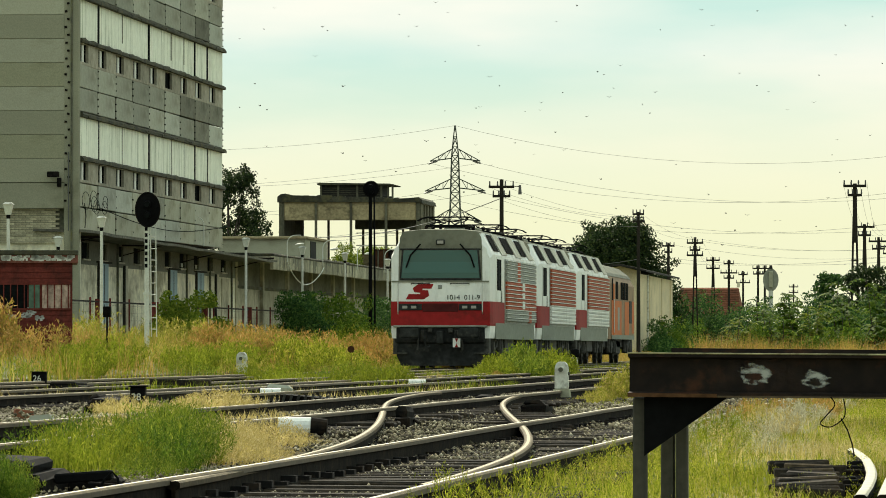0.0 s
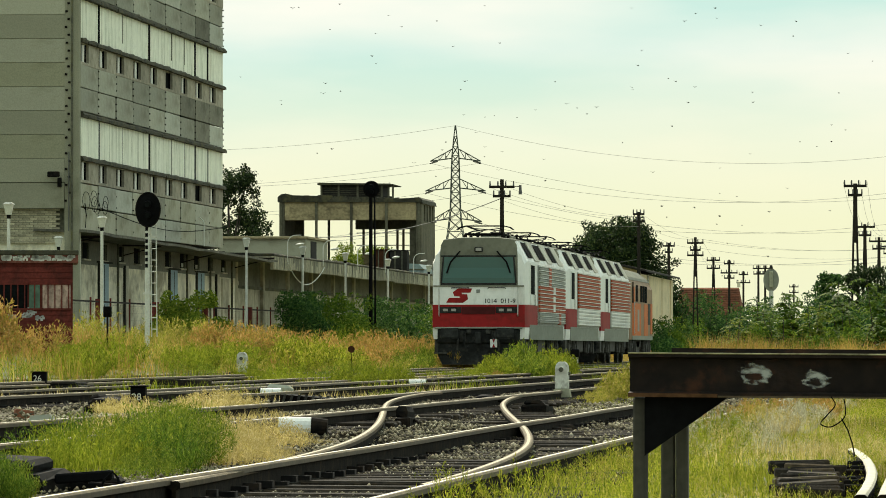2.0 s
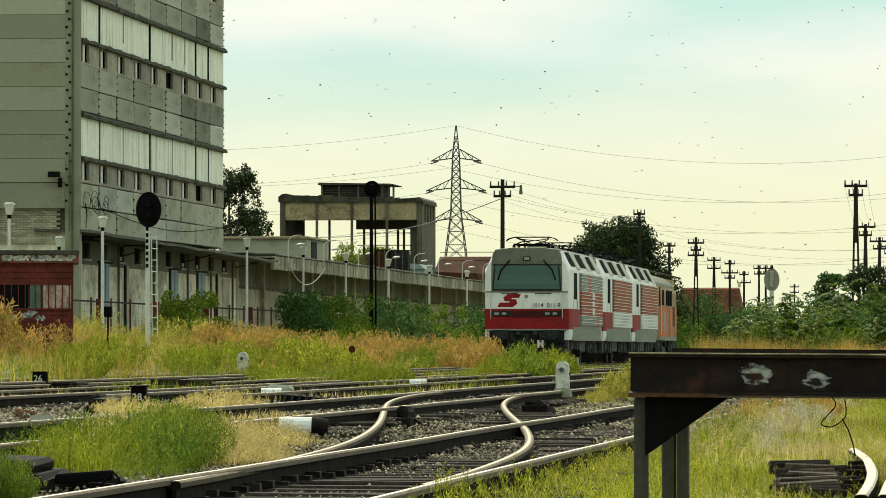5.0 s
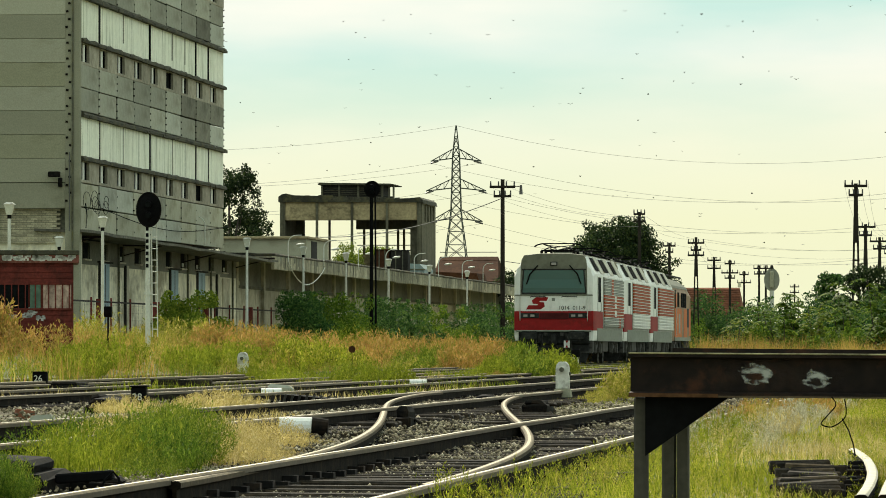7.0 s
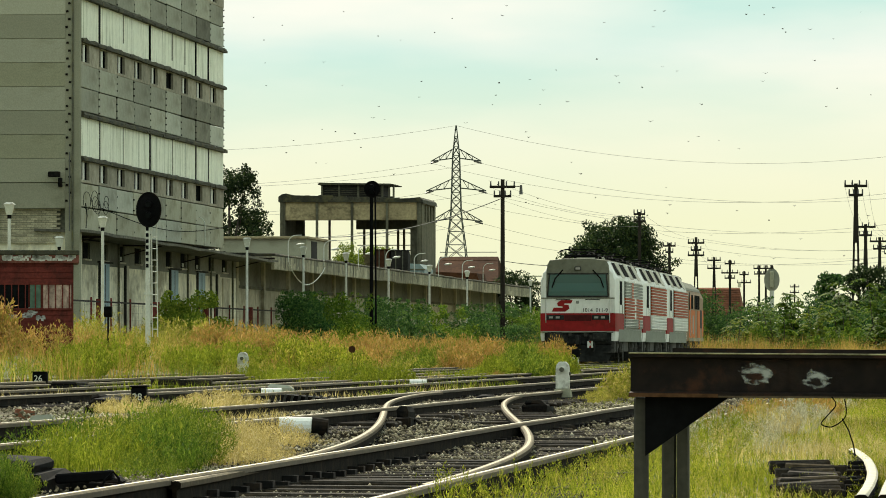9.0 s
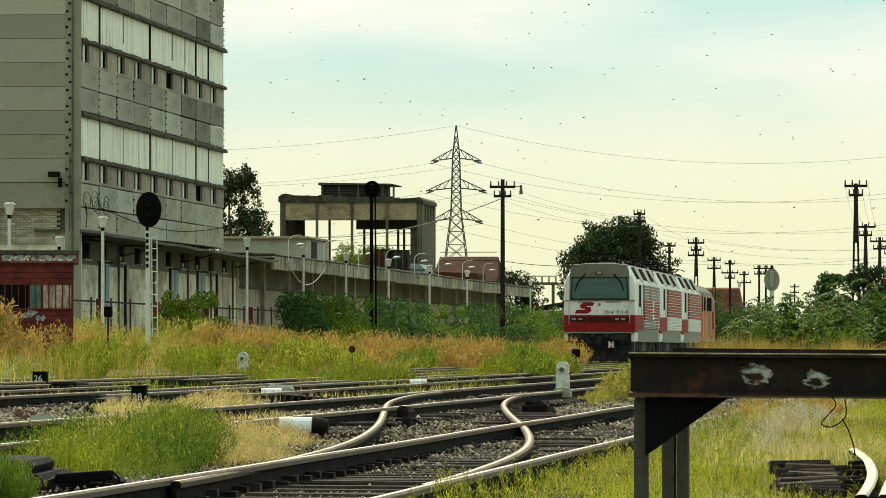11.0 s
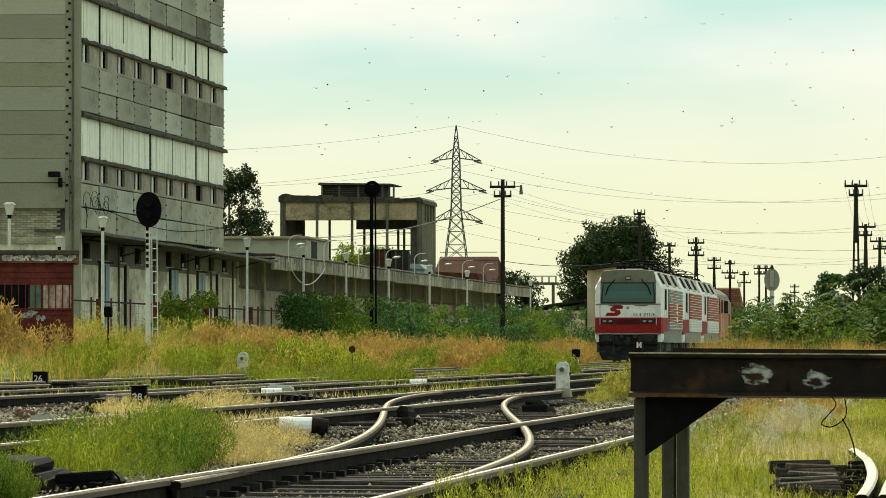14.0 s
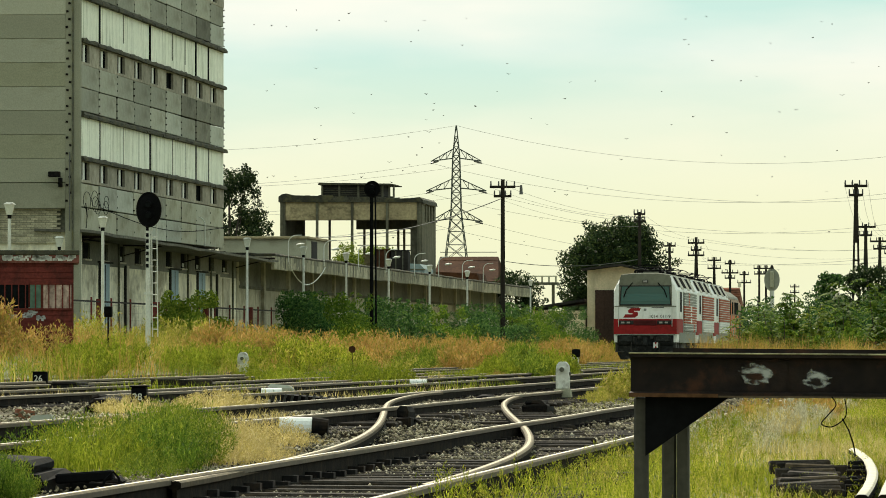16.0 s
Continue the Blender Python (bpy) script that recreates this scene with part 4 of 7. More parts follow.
    for i, (x, y, w, d, h) in enumerate([(-17.91, 176.0, 1.50, 4.5, 0.75), (-17.98, 182.0, 1.70, 4.5, 0.85), (-18.21, 190.0, 1.50, 4.5, 0.80), (-17.63, 210.0, 1.80, 4.5, 0.95), (-17.34, 218.0, 1.80, 4.5, 0.90), (-23.04, 200.0, 1.40, 4.5, 0.70)]):
        weed(x, y, w, d, h, 4500, "leaf_bright", "dark olive weeds on the bank", 800 + i)
    for i, (x, y, w, d, h) in enumerate([(-18.17, 150.0, 1.70, 4.5, 0.95), (-18.28, 156.0, 1.60, 4.5, 0.90), (-18.11, 160.0, 1.50, 4.5, 0.80)]):
        weed(x, y, w, d, h, 4500, "grass_green", "tall golden-green weeds on the bank", 820 + i)
    # low weeds of the field: green near the stub track, bleached further back
    rng = np.random.default_rng(55)
    plain = {}
    for i in range(110):
        y = 29 + 75 * rng.uniform() ** 1.4
        x = -2.35 + (-0.012 * y + 0.5 + 2.35) * rng.uniform()
        pale = rng.uniform() < (0.75 if 42 < y < 72 and x > -2.0 else 0.18)
        m = "grass_dry" if pale and rng.uniform() < 0.6 else "grass_mixed" if pale else "grass_green"
        weed(x, y, rng.uniform(0.4, 0.8), rng.uniform(1.5, 3.0), rng.uniform(0.12, 0.27), 1400, m, "", 400 + i, plain)
    gathered("field_weeds", "low green and bleached weeds of the field", plain)
    for i in range(26):
        y = 44 + 26 * rng.uniform()
        weed(-0.0985 * y + 0.0505 * y * (0.54 + 0.4 * rng.uniform()) + 0.02 * y, y, rng.uniform(0.4, 0.75), 2.2, rng.uniform(0.16, 0.28), 2400, "grass_pale", "bleached grey-straw seeding weeds in the field", 850 + i)
    for i in range(46):
        y = 46 + 46 * rng.uniform()
        weed(-2.62 + 0.55 * rng.uniform(), y, rng.uniform(0.35, 0.6), 2.4, rng.uniform(0.26, 0.40), 2200, ("grass_pale", "grass_dry", "grass_mixed", "grass_rust", "grass_lush")[i % 5], ("bleached grey-straw seeding weeds beside the outer rail", "dry straw weeds beside the outer rail", "yellowing weeds beside the outer rail", "rust-brown weeds beside the outer rail", "green weeds beside the outer rail")[i % 5], 1000 + i)
    for i in range(12):
        weed(-2.58 + 0.12 * (i % 3), 36.5 + 1.25 * i, 0.42, 1.6, rng.uniform(0.17, 0.25), 1500, "grass_green" if i % 3 else "grass_mixed", "grass growing over the sleeper ends", 900 + i)
    for i in range(9):
        weed(-2.85 + 0.25 * rng.uniform(), 29 + 4.0 * i, 0.45, 2.4, rng.uniform(0.2, 0.32), 1800, "grass_green", "fresh grass growing over the outer rail", 600 + i)
    for i, (x, y, w, d, h) in enumerate([(-18.7, 232, 1.6, 6, 0.8), (-18.6, 245, 1.8, 6, 0.95), (-18.5, 258, 1.8, 6, 1.0), (-18.7, 272, 1.8, 6, 0.9), (-19.6, 168, 1.8, 5, 0.95), (-19.3, 180, 1.8, 5, 0.9), (-19.0, 192, 1.6, 5, 0.9), (-18.5, 206, 1.4, 5, 0.85), (-18.5, 218, 1.4, 5, 0.9)]):
        weed(x, y, w, d, h, 3500, "grass_rust", "rust-brown dead weeds beside the rails", 560 + i)
    # mixed weeds up the bank: green at its foot, rusty and taller above
    rng = np.random.default_rng(77)
    bank = {}
    for row, (x0, h0) in enumerate(((-18.8, 0.55), (-20.7, 0.75), (-22.8, 0.85))):
        for y in np.arange(98, 300, 6.5):
            patch = 0.5 + 0.5 * math.sin(y * 0.085 + row * 1.1) * math.cos(y * 0.031 + 0.6)
            pick = 0.55 * rng.uniform() + 0.45 * patch
            m = "leaf_bright" if rng.uniform() < 0.13 else "grass_lush" if pick < (0.45, 0.28, 0.12)[row] else "grass_mixed" if pick < (0.66, 0.5, 0.38)[row] else "grass_rust"
            weed(x0 + rng.uniform(-0.7, 0.7), y + rng.uniform(-3, 3), rng.uniform(1.8, 3.0), 6.5, h0 * rng.uniform(0.6, 1.15), 2300, m, "", 300 + int(y) + row, bank)
    gathered("bank_weeds", "mixed green and rusty weeds up the bank", bank)
    # along the siding before the warehouse
    for i, (x, y, w, d, h) in enumerate([(-23.0, 190, 1.4, 4, 1.75), (-22.5, 196, 2.2, 5, 1.8), (-22.6, 203, 2.6, 6, 1.7), (-22.4, 214, 2.6, 8, 1.75), (-22.3, 226, 2.6, 8, 1.6),
                                         (-22.2, 240, 2.6, 9, 1.7), (-22.2, 256, 2.8, 9, 1.9), (-22.2, 274, 2.8, 10, 1.9), (-22.2, 294, 2.8, 10, 2.0)]):
        shrub(x, y, w * 1.2, d, h * 1.1, 14000, 0.052, "leaf_mid" if i % 3 == 1 else "leaf", green, 40 + i, 14)
    shrub(-24.85, 176, 2.3, 3, 1.75, 18000, 0.055, "leaf_bright", "yellow-green shrub before the fence", 60)
    shrub(-32.0, 284, 1.1, 2, 1.25, 3500, 0.05, "leaf_bright", "small shrub rooted on the warehouse roof", 61, 8, 4.75)
    # thicket to the right of the tracks
    for i, (x, y, w, d, h) in enumerate([(-8.1, 178, 1.0, 4, 1.1), (-7.8, 190, 1.7, 6, 2.1), (-7.2, 177, 1.0, 4, 1.5), (-6.9, 187, 1.7, 6, 2.6), (-6.2, 192, 1.8, 6, 2.2), (-5.9, 176, 1.2, 4, 1.3),
                                         (-5.5, 186, 1.7, 6, 2.75), (-4.8, 197, 2.2, 7, 2.5), (-4.6, 176, 1.2, 4, 1.6), (-4.0, 188, 1.8, 6, 2.9), (-3.0, 195, 2.2, 7, 2.6), (-2.2, 188, 2.0, 7, 3.0)]):
        shrub(x, y, w, d, h * 0.95, 9000, 0.055, "leaf_mid" if h < 1.7 else "leaf", "unkempt green thicket beside the tracks", 70 + i, 10)
    for i, (x, y, h, k) in enumerate([(-7.95, 176, 2.0, 20), (-7.3, 180, 2.5, 24), (-6.7, 178, 2.3, 24), (-6.1, 182, 3.0, 28), (-5.6, 179, 2.4, 22), (-5.1, 183, 3.2, 28), (-4.5, 180, 2.5, 24), (-3.7, 183, 3.1, 28), (-8.2, 173, 1.2, 16), (-2.9, 180, 2.7, 24)]):
        sapling(x, y, h, k, "leaf_bright" if i in (0, 8, 4) else "leaf_mid", 1200 + i)
    # the large tree behind the yellow house, and the one behind the silo
    tree(-27.4, 424, 10.2, 9.2, 0.3, 70000, 0.12, "leaf_dark", "large dark broad-crowned tree behind the yellow house", 90, 0.12, 150)
    tree(-40.1, 300, 10.4, 4.8, 0.7, 16000, 0.085, "leaf_dark", "dark slender tree beside the silo", 91, 0.12)
    tree(-39.0, 302, 8.2, 2.6, 0.7, 6000, 0.085, "leaf_dark", "dark slender tree beside the silo", 92, 0.2)
    tree(-6.2, 222, 4.0, 2.2, -0.1, 11000, 0.06, "leaf", "young green tree in the thicket", 93, 0.1)
    tree(-5.0, 225, 4.3, 2.6, -0.1, 13000, 0.06, "leaf_dark", "young dark tree in the thicket", 94, 0.1)
    tree(-3.8, 221, 3.9, 2.4, -0.1, 12000, 0.06, "leaf_dark", "young dark tree in the thicket", 97, 0.1)
    tree(-31.0, 372, 5.4, 4.5, 0.7, 9000, 0.09, "leaf_dark", "dark trees behind the warehouse end", 95, 0.1)
    tree(-38.0, 352, 6.9, 3.2, 0.7, 5000, 0.08, "leaf_bright", "green tree behind the concrete hall frame", 96, 0.3)
    for i, (x, y) in enumerate(((-18.55, 322), (-18.5, 331), (-18.45, 341), (-18.4, 352))):
        shrub(x, y, 1.3, 8, 2.3 + 0.2 * (i % 2), 6000, 0.07, "leaf_mid" if i % 2 else "leaf", "green shrubs along the yellow shed wall", 130 + i)
    for i, x in enumerate((-23.6, -22.2, -20.8, -19.5, -18.2)):
        shrub(x, 424 + 6 * (i % 2), 2.4, 6, 3.6 + 0.5 * (i % 3), 7000, 0.10, "leaf", "distant green shrubs along the track", 110 + i)

make_plants()


# ---- silo ----
def shared(name, bm, material):
    me = bpy.data.meshes.new(name)
    bmesh.ops.recalc_face_normals(bm, faces=bm.faces)
    bm.to_mesh(me)
    bm.free()
    for mt in (material if isinstance(material, (list, tuple)) else [material]):
        me.materials.append(M[mt])
    return me


def piece(name, me, parent, m):
    o = new(name, me)
    o.parent = parent
    o.matrix_local = m
    return o


def corrugated(y0, y1, z0, z1, wave=0.18, depth=0.05):
    """A corrugated sheet in the plane x = 0, with thickness."""
    bm = bmesh.new()
    n = int((y1 - y0) / wave * 4)
    rows = []
    for i in range(n + 1):
        y = y0 + (y1 - y0) * i / n
        dx = depth * (0, 1, 1, 0)[i % 4]
        rows.append([bm.verts.new((dx + o, y, z)) for o, z in ((0, z0), (0, z1), (-0.02, z1), (-0.02, z0))])
    for a, b in zip(rows, rows[1:]):
        for j in range(4):
            bm.faces.new((a[j], b[j], b[(j + 1) % 4], a[(j + 1) % 4]))
    bm.faces.new(rows[0])
    bm.faces.new(rows[-1][::-1])
    return bm


def moss_fringe(x, y0, y1, z, parent, seed):
    """Ragged dark moss and drip stains hanging from a ledge."""
    rng = random.Random(seed)
    bm = bmesh.new()
    for _ in range(110):
        y, w, h = rng.uniform(y0, y1 - 0.5), rng.uniform(0.3, 1.6), rng.uniform(0.004, 0.03)
        add_box(bm, x - 0.04, x + rng.uniform(-0.006, 0.006), y, min(y + w, y1), z - h, z + 0.02 + rng.uniform(0.0, 0.06))
    tagged(part("moss_fringe", bm, "ledge", parent), kind="stuff")


def worn_ledge(x0, x1, y0, y1, z0, z1, seed):
    """A long concrete ledge with a crumbled, uneven edge."""
    bm = bmesh.new()
    rings = []
    n = 60
    for i in range(n + 1):
        y = y0 + (y1 - y0) * i / n
        a, b = (noise.noise((i * 0.55, seed * 3.1, q)) for q in (0.0, 5.0))
        rings.append([bm.verts.new(p) for p in ((x0, y, z0), (x1 - 0.03 + 0.05 * a, y, z0 - 0.012 + 0.035 * a), (x1 + 0.03 * b, y, (z0 + z1) / 2 + 0.02 * b), (x1 - 0.04 + 0.05 * b, y, z1 + 0.05 * b), (x0, y, z1 + 0.012))])
    for u, v in zip(rings, rings[1:]):
        for j in range(5):
            bm.faces.new((u[j], v[j], v[(j + 1) % 5], u[(j + 1) % 5]))
    bm.faces.new(rings[0])
    bm.faces.new(rings[-1][::-1])
    return bm


def make_silo():
    t = thing("grain_silo", "tall weathered concrete grain silo with panelled walls", "silo", pose(0, 0, 0))
    y0, y1, x0, top = 187.3, 223.0, -30.0, 24.0
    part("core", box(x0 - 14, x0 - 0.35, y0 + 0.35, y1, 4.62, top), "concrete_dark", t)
    part("gable_base", box(x0 - 14, x0 - 0.02, y0 + 0.33, y0 + 0.7, 0.2, 4.61), "plaster", t)
    part("corner_column", box(x0 - 0.245, x0 + 0.03, y0 - 0.05, y0 + 0.32, 0.2, top, 0.02), "concrete", t)
    part("corner_recess", box(x0 - 0.46, x0 - 0.245, y0 + 0.02, y0 + 0.36, 0.2, top), "concrete", t)
    step = (y1 - y0 - 0.4) / 9
    low = shared("panel", add_box(bmesh.new(), -0.12, 0, 0.05, step - 0.05, 0.02, 0.775, 0.012), "concrete_grey")
    low_pale = low.copy()
    low_pale.materials[0] = M["concrete_pale"]
    low_light = low.copy()
    low_light.materials[0] = M["concrete_light"]
    low_sooty = low.copy()
    low_sooty.materials[0] = M["concrete_sooty"]

    def pick(i, s):
        q = random.random()
        dark = 0.55 if i >= 7 else 0.12
        return low_sooty if q < dark else low_pale if q > 0.80 else low

    bolt = shared("bolt", box(-0.02, 0.022, -0.06, 0.06, -0.026, 0.026), "rubble")
    pier = shared("pier", add_box(bmesh.new(), -0.3, 0.0, 0.0, 2.10, 0, 0.73, 0.012), "pier")
    sill = shared("sill", add_box(bmesh.new(), -0.3, -0.004, -0.95, 0.95, 0, 0.10, 0.01), "pier")
    head = shared("lintel", add_box(bmesh.new(), -0.3, -0.004, -0.95, 0.95, 0.69, 0.728, 0.006), "pier")
    wframe = shared("casement", box(-0.11, -0.075, 0.02, 0.42, 0.11, 0.68), "window_white")
    wbar = shared("window_bar", box(-0.10, -0.045, -0.04, 0.04, 0.10, 0.69), "dark")
    wpane = shared("window", box(-0.20, -0.13, -0.93, 0.93, 0.10, 0.69), "dark")
    for s in range(5):
        zb = 6.22 + 3.9 * s
        # window strip, ledge, glazing band, ledge, two rows of panels
        for i in range(9):
            y = y0 + 0.36 + step * i
            piece("pier", pier, t, pose(x0, y + 1.86, zb))
            w = piece("window", wpane, t, pose(x0, y + 0.92, zb))
            piece("sill", sill, w, pose(0, 0, 0))
            piece("lintel", head, w, pose(0, 0, 0))
            piece("bar", wbar, w, pose(0, 0.56, 0))
            if (i + 2 * s) % 9 != 7:
                piece("casement", wframe, w, pose(0, random.uniform(-0.12, 0.0), 0))
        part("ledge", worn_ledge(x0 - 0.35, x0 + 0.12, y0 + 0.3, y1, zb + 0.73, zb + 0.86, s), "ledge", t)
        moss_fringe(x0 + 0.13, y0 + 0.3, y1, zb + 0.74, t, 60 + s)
        for a, b in ((0.3, 4.2), (4.5, 15.8), (16.15, 27.6), (27.95, 31.1), (31.4, y1 - y0)):
            o = part("glazing_sheet", corrugated(y0 + a, y0 + b, zb + 0.88, zb + 2.16), "frp", t, "yellowed translucent corrugated sheet")
            o.location.x = x0 - 0.05 + random.uniform(-0.015, 0.015)
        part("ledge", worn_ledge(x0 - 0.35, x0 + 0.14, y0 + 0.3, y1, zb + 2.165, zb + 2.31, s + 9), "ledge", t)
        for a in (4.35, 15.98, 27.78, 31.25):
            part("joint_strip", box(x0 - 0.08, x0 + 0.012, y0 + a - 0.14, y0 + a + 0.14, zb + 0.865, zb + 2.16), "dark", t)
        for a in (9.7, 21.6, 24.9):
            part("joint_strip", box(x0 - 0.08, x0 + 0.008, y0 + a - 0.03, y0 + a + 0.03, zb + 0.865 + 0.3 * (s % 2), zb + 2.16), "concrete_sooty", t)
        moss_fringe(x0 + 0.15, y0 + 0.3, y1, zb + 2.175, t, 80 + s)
        for i in range(9):
            y = y0 + 0.36 + step * i
            if s < 4:
                for z in (2.34, 3.13):
                    piece("panel", pick(i, s), t, pose(x0 + random.uniform(-0.02, 0.02), y, zb + z + random.uniform(-0.012, 0.012), random.uniform(-0.25, 0.25)))
                for q in range(7):
                    piece("bolt", bolt, t, pose(x0, y + step, zb + 2.42 + q * 0.235))
    for i in range(9):
        y = y0 + 0.36 + step * i
        for z in (4.62, 5.42):
            piece("panel", random.choice((low_pale, low_light, low_light, low)), t, pose(x0 + random.uniform(-0.02, 0.02), y, z + random.uniform(-0.012, 0.012)))
        for q in range(4):
            piece("bolt", bolt, t, pose(x0, y + step, 4.8 + q * 0.38))
    # gable wall of long panels, brick below
    gable = shared("gable_panel", add_box(bmesh.new(), -6.0, 0, -0.12, 0.0, 0.004, 0.786, 0.010), "concrete")
    tones = [gable, gable]
    for mt in ("concrete_olive", "concrete_light", "concrete_light"):
        g2 = gable.copy()
        g2.materials[0] = M[mt]
        tones.append(g2)
    for r in range(23):
        for c in range(2):
            piece("gable_panel", random.choice(tones), t, pose(x0 - 0.45 - 6.02 * c, y0 + 0.14 + random.uniform(-0.02, 0.02), 6.2 + 0.79 * r))
    part("concrete_band", box(x0 - 14, x0 - 0.47, y0 + 0.0, y0 + 0.34, 5.35, 6.18), "concrete", t)
    b1 = shared("brick", box(0, 0.24, -0.06, 0.06, 0, 0.065), "brick")
    for r in range(15):
        for c in range(12):
            piece("brick", b1, t, pose(x0 - 0.9 - 0.25 * c - (0.125 if r % 2 else 0), y0 + 0.3 + random.uniform(-0.008, 0.008), 4.2 + 0.077 * r))
    clamp = shared("clamp", box(-0.04, 0.04, -0.07, 0.02, -0.035, 0.035), "rubble")
    for q in range(70):
        piece("clamp", clamp, t, pose(x0 - 0.36 + (0.05 if q % 2 else -0.04) + random.uniform(-0.02, 0.02), y0 + 0.06, 5.6 + 0.26 * q, 0, random.uniform(-20, 20)))
    part("downpipe", tube((x0 - 0.2, y0 - 0.09, 3.0), (x0 - 0.2, y0 - 0.09, 15.5), 0.03), "concrete_dark", t)
    part("conduit", tube((x0 - 0.3, y0 - 0.08, 4.6), (x0 - 0.3, y0 - 0.08, 7.2), 0.02), "wire", t)
    # floodlight on the corner
    fl = thing("floodlight", "small dark floodlight on the silo corner", "floodlight", pose(x0 - 0.75, y0 - 0.25, 6.45))
    part("head", box(-0.22, 0.16, -0.15, 0.12, -0.08, 0.10, 0.02), "rubble", fl)
    part("bracket", box(0.1, 0.2, -0.03, 0.3, -0.4, -0.1), "rubble", fl)
    # loose coils of cable on the wall
    cb = thing("cable_coil", "loose black cable coils hanging on the wall", "cable", pose(x0 + 0.1, y0 + 1.05, 5.62))
    bm = bmesh.new()
    for j, (r, oy, oz) in enumerate([(0.30, 0, 0), (0.26, 1.5, -0.08), (0.22, 3.4, -0.15), (0.27, 0.7, 0.08), (0.24, 1.0, -0.18), (0.20, 2.6, 0.02)]):
        part("loop", add_path(bmesh.new(), [(0.05 * j, oy + 2.6 * r * math.cos(a), oz + r * math.sin(a)) for a in np.linspace(0, 6.283, 19)], 0.010, 5), "black_paint", cb)
    add_path(bm, [(0.05, -0.6, -0.1), (0.05, -0.3, -0.5), (0.05, -0.5, -0.9)], 0.018, 5)
    part("tail", bm, "black_paint", cb)
    ca = thing("wall_cable", "sagging black cable along the silo wall", "cable", pose(0, 0, 0))
    part("strand", add_path(bmesh.new(), [(x0 + 0.15, 191 + 32 * s, 5.45 - 0.45 * math.sin(math.pi * s) + 0.05 * s) for s in np.linspace(0, 1, 14)], 0.016, 5), "black_paint", ca)


make_silo()


# ---- warehouse ----
def make_warehouse():
    t = thing("warehouse", "long low dirty plaster warehouse with loading canopy", "warehouse", pose(0, 0, 0))
    part("wall", box(-43.5, -31.5, 188.2, 238, 0.3, 4.5), "plaster", t)
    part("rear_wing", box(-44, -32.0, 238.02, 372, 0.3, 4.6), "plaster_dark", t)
    cn = bmesh.new()
    edge = []
    for i, y in enumerate(np.linspace(187.35, 238.0, 18)):
        z = 4.62 - 0.005 * (y - 187) + 0.018 * math.sin(i * 1.9)
        edge.append([cn.verts.new(p) for p in ((-31.5, y, z - 0.02), (-29.72, y, z - 0.06 + 0.015 * math.sin(i * 2.7)), (-29.72, y, z + 0.03), (-31.5, y, z + 0.07))])
    for a, b in zip(edge, edge[1:]):
        for j in range(4):
            cn.faces.new((a[j], b[j], b[(j + 1) % 4], a[(j + 1) % 4]))
    cn.faces.new(edge[0])
    cn.faces.new(edge[-1][::-1])
    part("canopy", cn, "canopy_sheet", t, "grey sagging sheet canopy")
    # fascia of the rear wing in lengths
    for y in np.arange(238.1, 372, 6.1):
        dz = random.uniform(-0.03, 0.03)
        fa = part("fascia", box(-30.05, -29.9, y, y + 6.05, 4.06 + dz, 4.62 + dz, 0.015), "fascia", t)
        for q in range(9):
            a, b = y + random.uniform(0.1, 5.7), random.uniform(0.05, 0.28)
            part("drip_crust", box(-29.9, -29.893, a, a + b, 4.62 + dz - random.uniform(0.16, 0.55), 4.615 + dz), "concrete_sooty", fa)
        part("roof_moss", worn_ledge(-30.9, -29.86, y, y + 6.1, 4.62, 4.68 + random.uniform(0, 0.04), int(y)), "ledge", t)
    part("rear_roof", box(-44, -30.91, 238.1, 372, 4.64, 4.74), "tar", t)
    for y in np.arange(241, 372, 9.0):
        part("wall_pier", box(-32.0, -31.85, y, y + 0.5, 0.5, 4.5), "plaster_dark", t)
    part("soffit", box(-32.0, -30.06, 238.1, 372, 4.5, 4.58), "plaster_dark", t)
    part("string_course", box(-32.0, -31.9, 238.1, 372, 3.3, 3.42), "concrete_dark", t)
    part("roof", box(-43.5, -31.51, 223.1, 238, 4.56, 4.7), "tar", t)
    rb = part("roof_block", box(-36.9, -32.75, 273, 282, 4.75, 5.98), "concrete", t)
    part("cap", box(-37.0, -32.62, 272.8, 282.2, 5.98, 6.1, 0.02), "moss", rb)
    part("door", box(-32.75, -32.72, 275.0, 277.2, 4.76, 5.9), "tar", rb)
    # door bays: dark frames, blue doors, upper lights
    for y, blue in ((201.2, 1), (207.2, 0), (218.6, 1), (226.2, 1), (231.9, 0)):
        d = part("door", box(-31.5, -31.44, y, y + (2.0 if blue else 0.7), 1.1, 3.75), "blue_door" if blue else "plaster_dark", t, "faded blue wooden door" if blue else "narrow grey door")
        part("door_post", box(-31.5, -31.42, y - 0.22, y - 0.02, 1.05, 3.75), "tar", d)
        if blue:
            part("door_rail", box(-31.44, -31.42, y, y + 2.0, 2.3, 2.42), "blue_door", d)
            part("door_gap", box(-31.44, -31.428, y + 0.96, y + 1.04, 1.1, 3.7), "tar", d)
            part("lintel", box(-31.5, -31.38, y - 0.5, y + 2.5, 3.76, 3.82), "tar", d)
    for y in np.arange(197.5, 236, 4.0):
        u = part("upper_light", box(-31.5, -31.47, y, y + 1.4, 3.86, 4.42), "dark", t)
        part("frame", box(-31.47, -31.43, y + 0.9, y + 1.0, 3.87, 4.41), "concrete_dark", u)
        part("sill", box(-31.5, -31.41, y - 0.1, y + 1.5, 3.80, 3.855), "plaster_dark", u)
